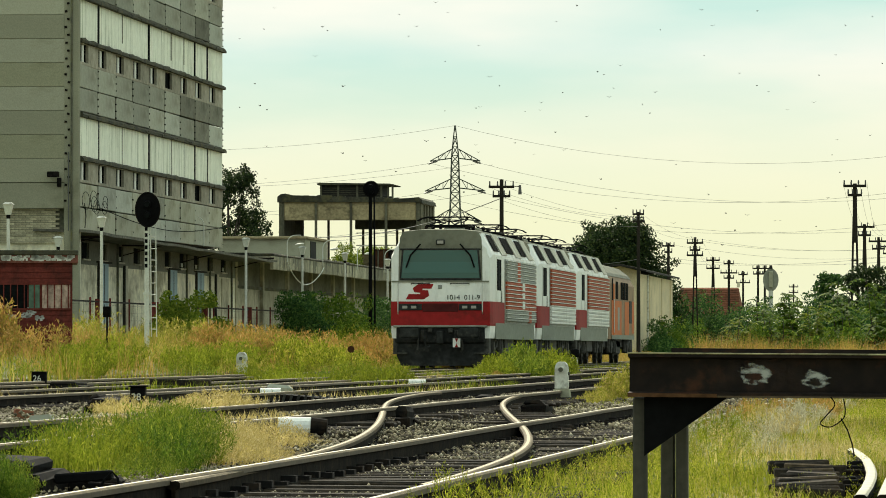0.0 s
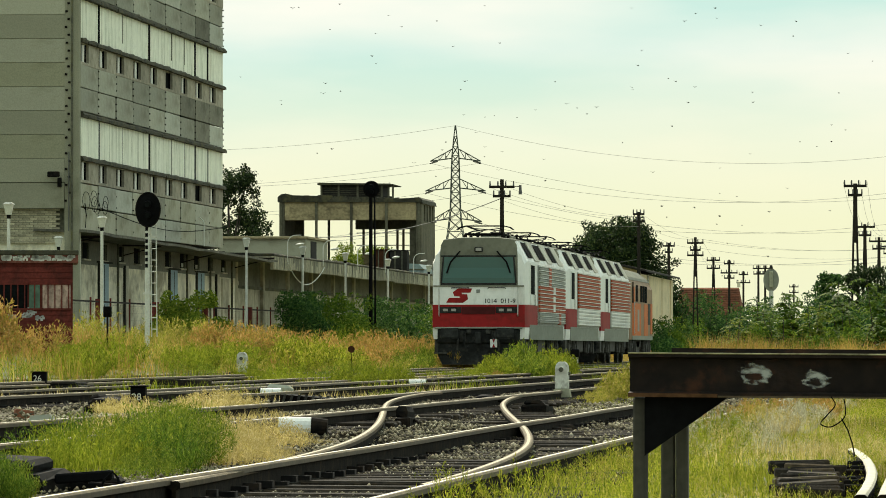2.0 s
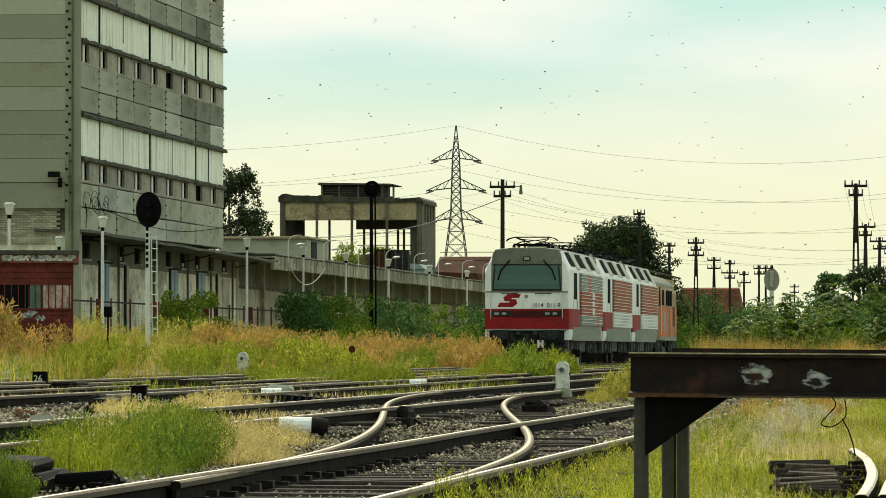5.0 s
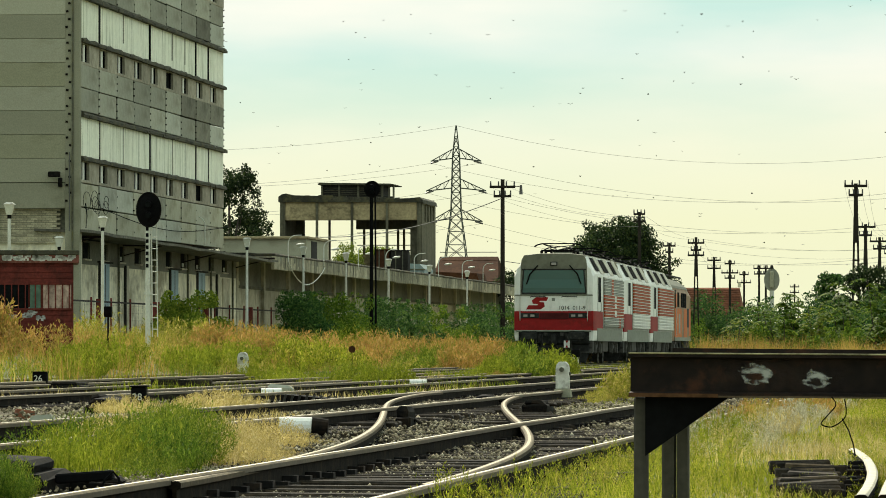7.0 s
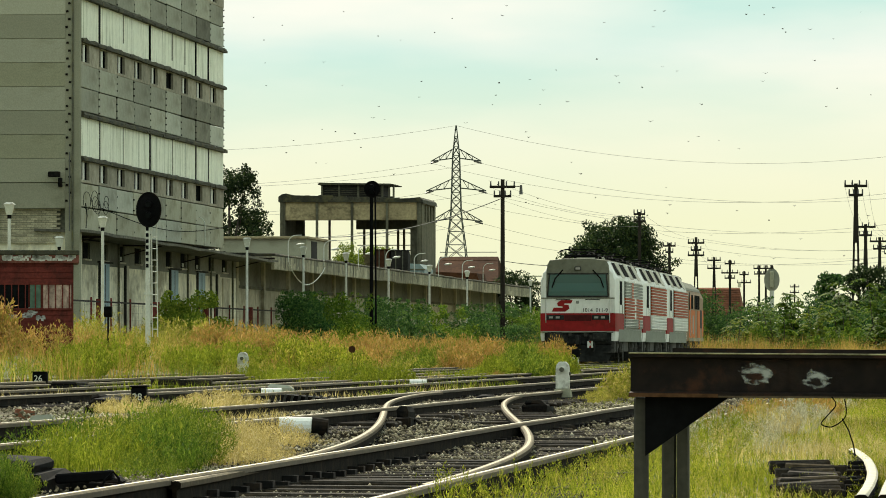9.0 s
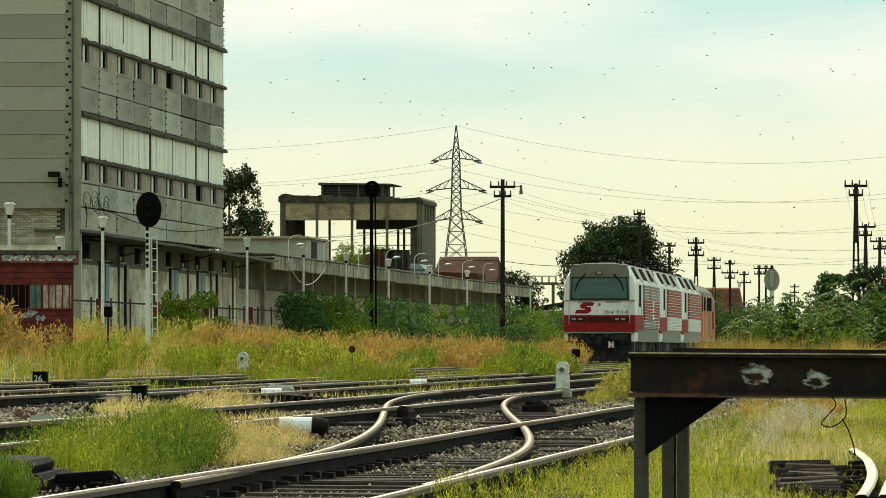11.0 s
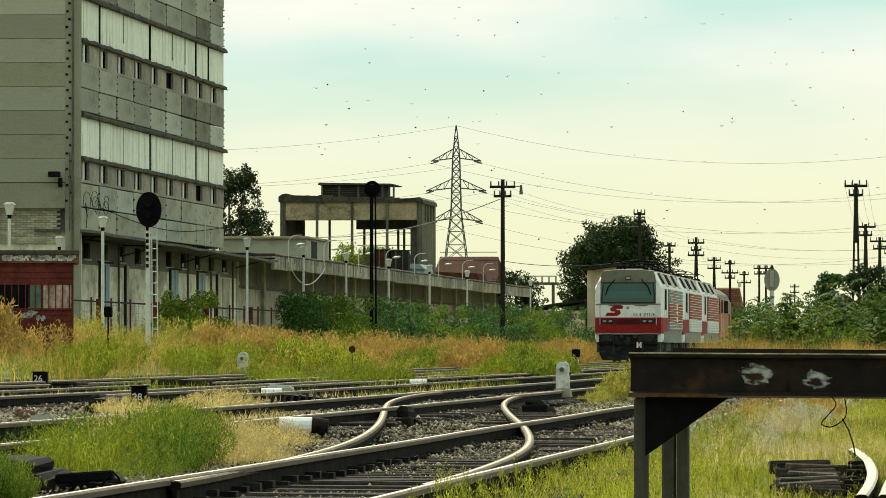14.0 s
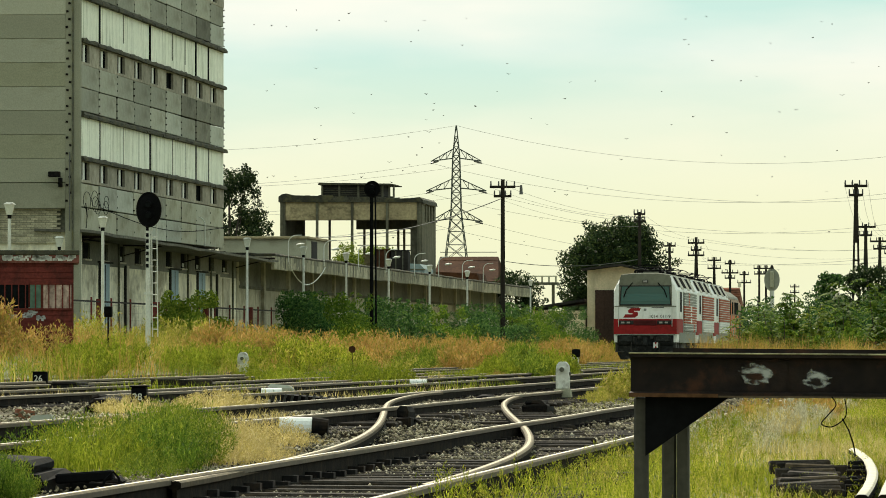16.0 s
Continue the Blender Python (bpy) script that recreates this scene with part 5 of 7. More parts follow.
        if random.random() < 0.55:
            part("broken_pane", box(-31.468, -31.458, y + 0.2, y + 0.75, 3.9, 4.05), "concrete_pale", u)
    # Upper bands toned dark: canopy and eaves shade put into the wall colour.
    part("upper_wall", box(-31.5, -31.486, 188.3, 238, 3.66, 4.5), "concrete_sooty", t, "grey concrete wall band, canopy shade put into its tone")
    part("rear_upper_wall", box(-32.0, -31.986, 238.1, 372, 3.42, 4.5), "concrete_sooty", t, "wall band toned dark for shade under the eaves")
    for y in (196.0, 205.1, 213.8, 222.9, 229.6, 236.2):
        part("downpipe", tube((-31.4, y, 1.0), (-31.4, y, 4.5), 0.045, n=8), "concrete_dark", t)
    for y in np.arange(191, 238, 15.5):
        part("canopy_bracket", add_path(bmesh.new(), [(-31.45, y, 4.1), (-29.85, y, 4.5)], 0.022, 5), "rust", t)
        part("canopy_joist", box(-31.45, -29.8, y - 0.05, y + 0.05, 4.44, 4.52), "rust", t)
    part("dark_bay", box(-31.5, -31.44, 233.6, 235.6, 1.2, 3.6), "plaster_dark", t, "blackened closed bay")
    part("dark_bay", box(-32.0, -31.93, 240.2, 242.4, 1.2, 3.6), "plaster_dark", t, "blackened closed bay")
    part("platform", box(-31.5, -30.4, 188.3, 238, 0.3, 1.05), "concrete_dark", t, "raised loading platform")


make_warehouse()


def make_roof_clutter():
    t = thing("skylight_box", "pale teal sheet skylight box on the warehouse roof", "skylight", pose(-33.5, 319.0, 4.75))
    part("box", prism([(0, 0), (1.85, 0), (1.85, 0.42), (1.6, 0.7), (0.15, 0.78), (0, 0.5)], 0, 5.0), "teal_sheet", t)
    part("rim", box(-0.03, 1.9, -0.04, -0.004, 0.36, 0.44), "concrete_dark", t)
    for name, label, x, w, h, m in (("rusty_tank", "rusty steel tank on the warehouse roof", -33.45, 0.78, 1.32, "red_roof"), ("dark_crate", "dark crate on the warehouse roof", -32.6, 0.95, 1.28, "tar")):
        c = thing(name, label, "tank" if name == "rusty_tank" else "crate", pose(x, 310.0, 4.75))
        part("shell", box(0, w, 0, 1.2, 0, h, 0.05), m, c)
        part("lid", box(-0.03, w + 0.03, -0.03, 1.23, h, h + 0.05), m, c)
        for q in (0.3, 0.7):
            part("strap", box(w * q - 0.03, w * q + 0.03, -0.02, -0.002, 0, h), "concrete_dark", c)
    w = thing("hanging_cable", "white cable sagging below the roof edge", "cable", pose(-29.8, 242.4, 4.35))
    part("strand", add_path(bmesh.new(), [(0, 13.0 * q, -0.95 * math.sin(math.pi * q) ** 0.8 * (1 - 0.25 * q)) for q in np.linspace(0, 1, 16)], 0.022, 5), "pole_white", w)


make_roof_clutter()


def curved_lamp(x, y, z, turn):
    t = thing("arm_lamp", "curved arm lamp on the warehouse roof edge", "street lamp", pose(x, y, z, 0, 0, turn), "roof lamps")
    q = 1.06
    pts = [(0, 0, 0), (0, 0, 0.75)] + [(0.32 * (1 - math.cos(a)), 0, 0.75 + 0.32 * math.sin(a)) for a in np.linspace(0.2, 1.5, 6)] + [(0.55, 0, 1.08)]
    part("arm", add_path(bmesh.new(), [tuple(c * q for c in p) for p in pts], 0.022, 6), "pole_white", t)
    bm = bmesh.new()
    bmesh.ops.create_uvsphere(bm, u_segments=10, v_segments=6, radius=0.13, matrix=Matrix.Translation((0.52, 0, 0.75)) @ Matrix.Rotation(radians(-8), 4, "Y") @ Matrix.Diagonal((1.6, 0.8, 0.45, 1)))
    part("head", bm, "pole_white", t)


curved_lamp(-29.75, 215.8, 4.6, 180)
for y in (242.4, 255.4, 269.4, 281.7, 295.6, 308.6, 322.5, 335.7):
    curved_lamp(-29.85, y, 4.40 + 0.002 * (y - 240), 0)


def lamp_post(x, y, top):
    g = float(ground_z(x, y))
    t = thing("lamp_post", "white platform lamp post with lantern head", "lamp post", pose(x, y, g), "platform lamp posts")
    h = top - g
    part("post", tube((0, 0, -0.1), (0, 0, h - 0.4), 0.052, 0.042, 12), "pole_white", t)
    part("collar", tube((0, 0, h - 0.42), (0, 0, h - 0.32), 0.05, 0.055, 12), "rubble", t)
    bm = bmesh.new()
    bmesh.ops.create_cone(bm, cap_ends=True, segments=4, radius1=0.09, radius2=0.165, depth=0.26, matrix=Matrix.Translation((0, 0, h - 0.19)) @ Matrix.Rotation(radians(45), 4, "Z"))
    lan = part("lantern", bm, "lamp_glass", t, "milky glass lantern")
    bm = bmesh.new()
    bmesh.ops.create_cone(bm, cap_ends=True, segments=4, radius1=0.20, radius2=0.10, depth=0.06, matrix=Matrix.Translation((0, 0, h - 0.03)) @ Matrix.Rotation(radians(45), 4, "Z"))
    part("cap", bm, "white_paint", lan)


for y in (144.9, 160.3, 191.7, 207.5, 221.3, 237.0, 254.3, 272.6, 310.0):
    lamp_post(-25.0, y, 4.46)
lamp_post(-28.15, 172.0, 4.13)


def make_fence():
    t = thing("wire_fence", "rusty mesh fence with steel posts along the platform", "fence", pose(0, 0, 0))
    z0, z1 = 0.72, 2.15
    for i, y in enumerate(np.arange(166, 226, 3.9)):
        part("post", box(-26.87, -26.82, y, y + 0.06, z0, z1 + 0.12), "red_paint", t)
        if i % 3 == 1:
            part("thick_post", box(-26.95, -26.75, y + 1.6, y + 1.85, z0, z1 + 0.08), "red_paint", t)
    part("top_rail", box(-26.87, -26.83, 166, 225, z1 - 0.03, z1 + 0.02), "rust", t)
    part("bottom_rail", box(-26.87, -26.83, 166, 225, z0 + 0.3, z0 + 0.34), "rust", t)
    bm = bmesh.new()
    for y in np.arange(166, 225, 0.9):
        add_box(bm, -26.852, -26.848, y, y + 0.004, z0 + 0.3, z1)
    for z in np.arange(z0 + 0.45, z1, 0.22):
        add_box(bm, -26.855, -26.845, 166, 225, z, z + 0.003)
    part("mesh", bm, "rust", t)


make_fence()


# ---- red cabin ----
def make_cabin():
    # turned to face along the platform; its base point is the front corner
    t = thing("red_cabin", "small dark red trackside cabin with peeling paint", "cabin", pose(-20.72, 128.6, 0.0, 0, 0, 9.6))
    w = part("wall", box(-3.6, 0, 0, 2.6, 0.0, 2.72), "red_paint", t)
    for i in range(11):
        part("board", box(-3.6, 0.0, -0.025, -0.004, 0.1 + 0.138 * i, 0.228 + 0.138 * i), "red_paint", w)
    for i in range(4):
        part("board", box(-3.6, 0.0, -0.025, -0.004, 2.19 + 0.13 * i, 2.31 + 0.13 * i), "red_paint", w)
    part("roof", box(-3.75, 0.13, -0.16, 2.75, 2.84, 2.95, 0.02), "ledge", t)
    fa = part("fascia", box(-3.72, 0.12, -0.12, 2.68, 2.66, 2.838), "cabin_trim", t)
    rng = random.Random(4)
    for a, wd in ((-1.62, 0.16), (-1.36, 0.34), (-0.95, 0.10), (-0.80, 0.24), (-0.5, 0.3), (-0.15, 0.12)):
        bm = bmesh.new()
        for q in range(14):
            px, pz = a + rng.uniform(0, wd), 2.73 + rng.uniform(0, 0.09)
            add_box(bm, px, px + rng.uniform(0.04, 0.11), -0.124, -0.1205, pz - 0.03, pz + rng.uniform(0.015, 0.06))
        tagged(part("peeled_paint", bm, "white_paint", fa, "flaked white paint"), kind="stuff")
    for a, b, m in ((-2.6, -1.02, "dark"), (-0.98, -0.74, "green_pane"), (-0.68, -0.05, "curtain")):
        p = part("window", box(a, b, -0.03, -0.026, 1.64, 2.17), m, t)
        part("frame", box(a - 0.03, b + 0.03, -0.05, -0.031, 2.17, 2.21), "red_paint", p)
        part("sill", box(a - 0.03, b + 0.03, -0.06, -0.031, 1.60, 1.64), "red_paint", p)
        for q in np.arange(a + 0.11, b, 0.155):
            part("bar", box(q, q + 0.025, -0.045, -0.031, 1.64, 2.17), "red_paint", p)
    for a, z, b in ((-1.52, 1.36, 0.24), (-1.2, 1.42, 0.26), (-0.85, 1.35, 0.20), (-1.05, 1.52, 0.16)):
        bm = bmesh.new()
        for q in range(16):
            px, pz = a + rng.uniform(0, b), z + rng.uniform(0, 0.10)
            add_box(bm, px, px + rng.uniform(0.03, 0.09), -0.029, -0.0255, pz, pz + rng.uniform(0.02, 0.05))
        tagged(part("paint_patch", bm, "chalk", w, "smeared white paint"), kind="stuff")
    bx = thing("relay_box", "small dark relay box on a post", "box", pose(-20.3, 131, 0.2))
    part("case", box(-0.09, 0.09, -0.08, 0.08, 1.25, 1.5, 0.015), "rubble", bx)
    part("post", box(-0.02, 0.02, -0.02, 0.02, -0.1, 1.25), "rust", bx)


make_cabin()


# ---- signals and trackside posts ----
def oval(bm, cx, cy, cz, rx, rz, depth, n=28):
    m = Matrix.Translation((cx, cy, cz)) @ Matrix.Diagonal((rx, 1, rz, 1)) @ Matrix.Rotation(radians(90), 4, "X")
    bmesh.ops.create_cone(bm, cap_ends=True, segments=n, radius1=1, radius2=1, depth=depth, matrix=m)
    return bm


def main_signal(x, y, top, mast_mat, label, rx=0.32, rz=0.45):
    g = float(ground_z(x, y))
    t = thing("railway_signal", label, "railway signal", pose(x, y, g))
    h = top - g
    part("backplate", oval(bmesh.new(), 0, -0.05, h - rz, rx, rz, 0.04), "black_paint", t, "matt black backplate")
    part("rim", add_path(bmesh.new(), [(rx * math.cos(a), -0.08, h - rz + rz * math.sin(a)) for a in np.linspace(0, 6.283, 29)], 0.018, 6), "rubble", t)
    part("lamp_housing", box(-0.13, 0.13, -0.03, 0.25, h - rz * 1.65, h - rz * 0.45, 0.03), "black_paint", t)
    for z in (h - rz * 0.67, h - rz * 1.3):
        bm = tube((0, -0.07, z), (0, -0.24, z - 0.02), 0.095, 0.085, 14)
        hd = part("hood", bm, "black_paint", t)
        part("lens", tube((0, -0.245, z - 0.02), (0, -0.25, z - 0.02), 0.07, 0.07, 14), "dark", hd)
    part("mast", tube((-0.03, 0, -0.1), (-0.03, 0, h - rz * 1.9), 0.07, 0.06, 12), mast_mat, t)
    part("base_clamp", tube((-0.03, 0, 1.5), (-0.03, 0, 1.56), 0.10, 0.10, 12), mast_mat, t)
    if mast_mat != "pole_white":
        part("second_pole", tube((0.13, 0.02, -0.1), (0.10, 0.02, h - rz * 1.9), 0.035, 0.03, 8), mast_mat, t)
        return t
    bm = bmesh.new()
    for s in (0.08, 0.22):
        add_tube(bm, (s, 0.05, 0.4), (s - 0.03, 0.05, h - 0.7), 0.014, n=6)
    for z in np.arange(0.6, h - 0.8, 0.3):
        add_tube(bm, (0.08, 0.05, z), (0.22, 0.05, z), 0.012, n=6)
    part("ladder", bm, mast_mat, t)
    for i in range(7):
        part("lettering_bar", box(-0.075, -0.005, -0.08, -0.066, h - 1.0 - 0.16 * i, h - 0.9 - 0.16 * i), "black_paint", t)
    return t


main_signal(-21.95, 148.6, 4.80, "pole_white", "black oval railway signal on a white ladder mast")
main_signal(-21.55, 198.9, 6.55, "black_paint", "black round railway signal on a tall dark mast", 0.27, 0.28)


def back_signal():
    x, y = -7.73, 200.2
    g = float(ground_z(x, y))
    t = thing("railway_signal", "pale grey back of an oval signal in the thicket", "railway signal", pose(x, y, g))
    h = 3.55 - g
    part("backplate", oval(bmesh.new(), 0, 0, h - 0.43, 0.27, 0.40, 0.04), "concrete_grey", t)
    part("rib", box(-0.07, 0.07, -0.12, -0.025, h - 0.70, h - 0.12, 0.02), "concrete", t)
    part("finial", tube((0, 0, h - 0.04), (0, 0, h + 0.08), 0.07, 0.04, 8), "tar", t)
    part("mast", tube((0, 0.03, -0.1), (0, 0.03, h - 0.8), 0.09, 0.08), "pole_white", t)


back_signal()


lm = thing("lamp_marker", "small black point lamp on a short post", "point lamp", pose(-11.05, 152, 0.0))
part("lamp", box(-0.11, 0.11, -0.1, 0.1, 0.5, 0.72, 0.03), "black_paint", lm)
part("post", tube((0, 0, -0.1), (0, 0, 0.5), 0.03), "black_paint", lm)


def dwarf_signal(x, y, z, h, label):
    t = thing("dwarf_signal", label, "dwarf signal", pose(x, y, z), "dwarf signals")
    w = h * 0.24
    bm = prism([(-w, 0.0), (w, 0.0), (w, h * 0.75), (w * 0.85, h * 0.9), (w * 0.45, h), (-w * 0.45, h), (-w * 0.85, h * 0.9), (-w, h * 0.75)], -0.12, 0.14)
    bmesh.ops.bevel(bm, geom=list(bm.edges), offset=0.012, segments=1, affect="EDGES")
    part("housing", bm, "white_paint", t, "chipped pale housing")
    part("lens_hood", tube((0, -0.12, h * 0.72), (0, -0.21, h * 0.71), w * 0.5, w * 0.44, 12), "white_paint", t)
    part("lens", tube((0, -0.211, h * 0.71), (0, -0.214, h * 0.71), w * 0.36, w * 0.36, 12), "concrete_dark", t)
    part("hinge", box(w, w + 0.025, -0.06, 0.04, h * 0.5, h * 0.62), "concrete_dark", t)
    part("latch", box(-w - 0.04, -w, -0.05, 0.05, h * 0.3, h * 0.45), "concrete_dark", t)
    part("foot", prism([(-w * 1.55, -0.24), (w * 1.55, -0.24), (w * 1.15, 0.0), (-w * 1.15, 0.0)], -0.16, 0.18), "concrete", t)


dwarf_signal(-6.45, 86, 0.12, 0.41, "pale dwarf signal with a round top between tracks")
dwarf_signal(-18.2, 138.8, 0.12, 0.52, "pale dwarf signal standing in the grass")
dwarf_signal(-14.35, 197, 0.14, 0.50, "pale dwarf signal beside the far rails")
base_stone = thing("concrete_block", "whitewashed concrete block under the dwarf signal", "block", pose(-6.45, 85.6, -0.12))
part("block", box(-0.30, 0.30, -0.2, 0.2, -0.06, 0.05, 0.015), "whitewash", base_stone)


def marker(x, y, z, length, r, turn, label):
    """A fallen round marker post, one end white, the other black."""
    t = thing("marker_post", label, "marker post", pose(x, y, z, 0, 0, turn), "fallen marker posts")
    part("white_end", add_tube(bmesh.new(), (-length * 0.5, 0, 0), (length * 0.17, 0, 0), r, r, 14), "whitewash", t, "whitewashed end")
    part("black_end", add_tube(bmesh.new(), (length * 0.171, 0, 0), (length * 0.5, 0, -0.01), r * 1.05, r * 0.92, 14), "rubble", t, "blackened end")


marker(-6.08, 50.5, 0.035, 0.43, 0.082, 3, "fallen black and white marker post on ballast")
marker(-10.98, 86.5, 0.04, 0.46, 0.09, 182, "fallen black and white marker post by the rails")
marker(-10.1, 101.5, 0.12, 0.46, 0.06, 2, "white marker stone in the grass")
slab = thing("stone_slab", "flat grey stone slab lying between tracks", "stone", pose(-11.15, 89.5, -0.06, 0, 2, 4))
bm = box(-0.20, 0.20, -0.3, 0.3, -0.05, 0.22, 0.05)
for v in bm.verts:
    v.co += 0.03 * noise.noise_vector(v.co * 9.0)
part("slab", bm, "concrete_grey", slab)
scrap = thing("litter_scrap", "crumpled blue and white litter on ballast", "litter", pose(-6.05, 78.5, -0.10, 0, 6, 10))
bm = box(-0.10, 0.10, -0.06, 0.06, -0.03, 0.025, 0.02)
for v in bm.verts:
    v.co += 0.025 * noise.noise_vector(v.co * 21.0)
part("wrapper", bm, "white_paint", scrap)


def point_machine(x, y, z, sx, sy, h, turn, label):
    """A low cast case with a humped cover, a lever and its weight."""
    rng = random.Random(int(abs(x) * 100))
    t = thing("point_machine", label, "point machine", pose(x, y, z, rng.uniform(-2, 2), rng.uniform(-4, 4), turn))
    c = box(-sx / 2, sx / 2, -sy / 2, sy / 2, -0.06, h * 0.62, min(sx, h) * 0.16)
    for v in c.verts:
        v.co += Vector((rng.uniform(-0.012, 0.012), 0, rng.uniform(-0.012, 0.012)))
    part("case", c, "rubble", t)
    hump = box(-sx * 0.42, sx * 0.34, -sy * 0.4, sy * 0.4, h * 0.5, h, min(sx, h) * 0.2)
    for v in hump.verts:
        v.co += Vector((rng.uniform(-0.01, 0.01), 0, rng.uniform(-0.015, 0.008)))
    part("cover", hump, "rubble", t)
    part("lever", add_path(bmesh.new(), [(sx * 0.3, 0, h * 0.3), (sx * 0.6, -0.05, h * 0.5), (sx * 0.9, -0.05, h * 0.35)], 0.014, 6), "rubble", t)


point_machine(-5.76, 33.6, -0.13, 0.50, 1.1, 0.215, 0, "dark cast point machine case in the weeds")
arm = thing("point_lever", "flat black point lever with a bent rod", "point lever", pose(-5.30, 33.5, 0.0, 0, -4, 0))
part("lever_arm", box(-0.20, 0.14, -0.05, 0.05, -0.06, 0.0, 0.01), "black_paint", arm)
part("bent_rod", add_path(bmesh.new(), [(0.06, -0.07, -0.13), (0.10, -0.07, -0.05), (0.15, -0.07, -0.01), (0.18, -0.07, -0.05), (0.19, -0.07, -0.14)], 0.008, 6), "black_paint", arm)
point_machine(-5.33, 34.2, -0.14, 0.36, 0.7, 0.10, 6, "dark steel cover plate beside the rail")
point_machine(-5.94, 58.0, -0.12, 0.16, 0.9, 0.25, 0, "dark cast point lever box beside the curved rail")
point_machine(-6.62, 75.0, -0.06, 0.28, 1.2, 0.18, 0, "dark cast point lever weight on ballast")
point_machine(-5.55, 70.0, -0.03, 0.30, 1.2, 0.12, 0, "dark cast point lever box on ballast")
point_machine(-10.1, 65.5, -0.02, 0.42, 1.6, 0.17, 0, "dark cast point machine case among dry weeds")
point_machine(-10.55, 67.5, -0.02, 0.16, 0.8, 0.2, 0, "dark cast point lever box among dry weeds")
point_machine(-15.1, 93.5, 0.02, 0.58, 1.6, 0.17, 0, "dark point machine case beside the siding")


def number_post(x, y, z, w, h):
    """A squat black switch lantern with its number painted white."""
    t = thing("switch_lantern", "squat black switch lantern with a white number", "switch lantern", pose(x, y, z), "switch lanterns")
    part("case", box(-w / 2, w / 2, -0.08, 0.08, h * 0.25, h, 0.012), "black_paint", t)
    part("hood", box(-w / 2 - 0.015, w / 2 + 0.015, -0.1, 0.1, h, h + 0.02), "black_paint", t)
    part("foot", box(-w * 0.2, w * 0.2, -0.05, 0.05, -0.12, h * 0.25), "rubble", t)
    return t


LANTERNS = [(number_post(-10.31, 69.0, 0.03, 0.18, 0.23), "28", 0.18, 0.19), (number_post(-16.95, 101.5, 0.05, 0.26, 0.25), "26", 0.26, 0.25)]


def rod_cover(x, y, z, w, h):
    """A sloping ribbed cover over point rods."""
    t = thing("rod_cover", "black ribbed cover over the point rods", "rod cover", pose(x, y, z, 0, 2, 0))
    part("plate", prism([(-w / 2, 0), (w / 2, 0), (w / 2, h * 0.7), (-w / 2, h)], -0.5, 0.5), "rubble", t)
    for i in range(9):
        a = -w / 2 + w * (i + 0.2) / 9
        part("rib", prism([(a, 0.0), (a + 0.03, 0.0), (a + 0.07, h * 1.02), (a + 0.04, h * 1.05)], -0.53, -0.502), "bogie", t)


rod_cover(-8.62, 73.0, 0.0, 0.82, 0.13)
ob = thing("old_sleeper", "blackened old sleeper lying across the rails", "sleeper", pose(-13.05, 92.0, 0.16, 0, 1, 3))
part("beam", box(-0.5, 0.48, -0.11, 0.11, -0.03, 0.07, 0.015), "sleeper", ob)
bk = thing("broken_brick", "broken orange brick lying in dry weeds", "brick", pose(-10.64, 62.7, 0.0, 0, 8, 20))
part("brick", box(-0.11, 0.10, -0.06, 0.06, -0.05, 0.05, 0.012), "clay_roof", bk)
ds = thing("marker_disc", "small rusty round marker disc on a thin post", "marker", pose(-17.4, 155.5, 0.05))
part("disc", tube((0, -0.03, 0.66), (0, 0.0, 0.66), 0.095, n=16), "red_roof", ds)
part("post", tube((0, 0.01, -0.15), (0, 0.01, 0.66), 0.009, n=8), "rubble", ds)
st = thing("broken_stone", "pale broken stone lying in dry weeds", "stone", pose(-8.66, 52.0, 0.02))
bm = box(-0.12, 0.12, -0.1, 0.1, -0.08, 0.09, 0.05)
for v in bm.verts:
    v.co += 0.04 * noise.noise_vector(v.co * 11.0)
part("stone", bm, "concrete_grey", st)
point_machine(-11.0, 150.0, 0.0, 0.5, 2.0, 0.2, 0, "dark point machine case beside the rails")


# ---- buffer stop, sleeper pile, bent rails ----
def i_beam(length, h, w, t=0.02):
    """An I-section along x, with the flanges up and down."""
    o = [(-w / 2, 0), (w / 2, 0), (w / 2, t), (t / 2, t * 1.4), (t / 2, h - t * 1.4), (w / 2, h - t), (w / 2, h), (-w / 2, h), (-w / 2, h - t), (-t / 2, h - t * 1.4), (-t / 2, t * 1.4), (-w / 2, t)]
    bm = prism(o, 0, length)
    bmesh.ops.rotate(bm, verts=bm.verts, cent=(0, 0, 0), matrix=Matrix.Rotation(radians(-90), 3, "Z"))
    return bm


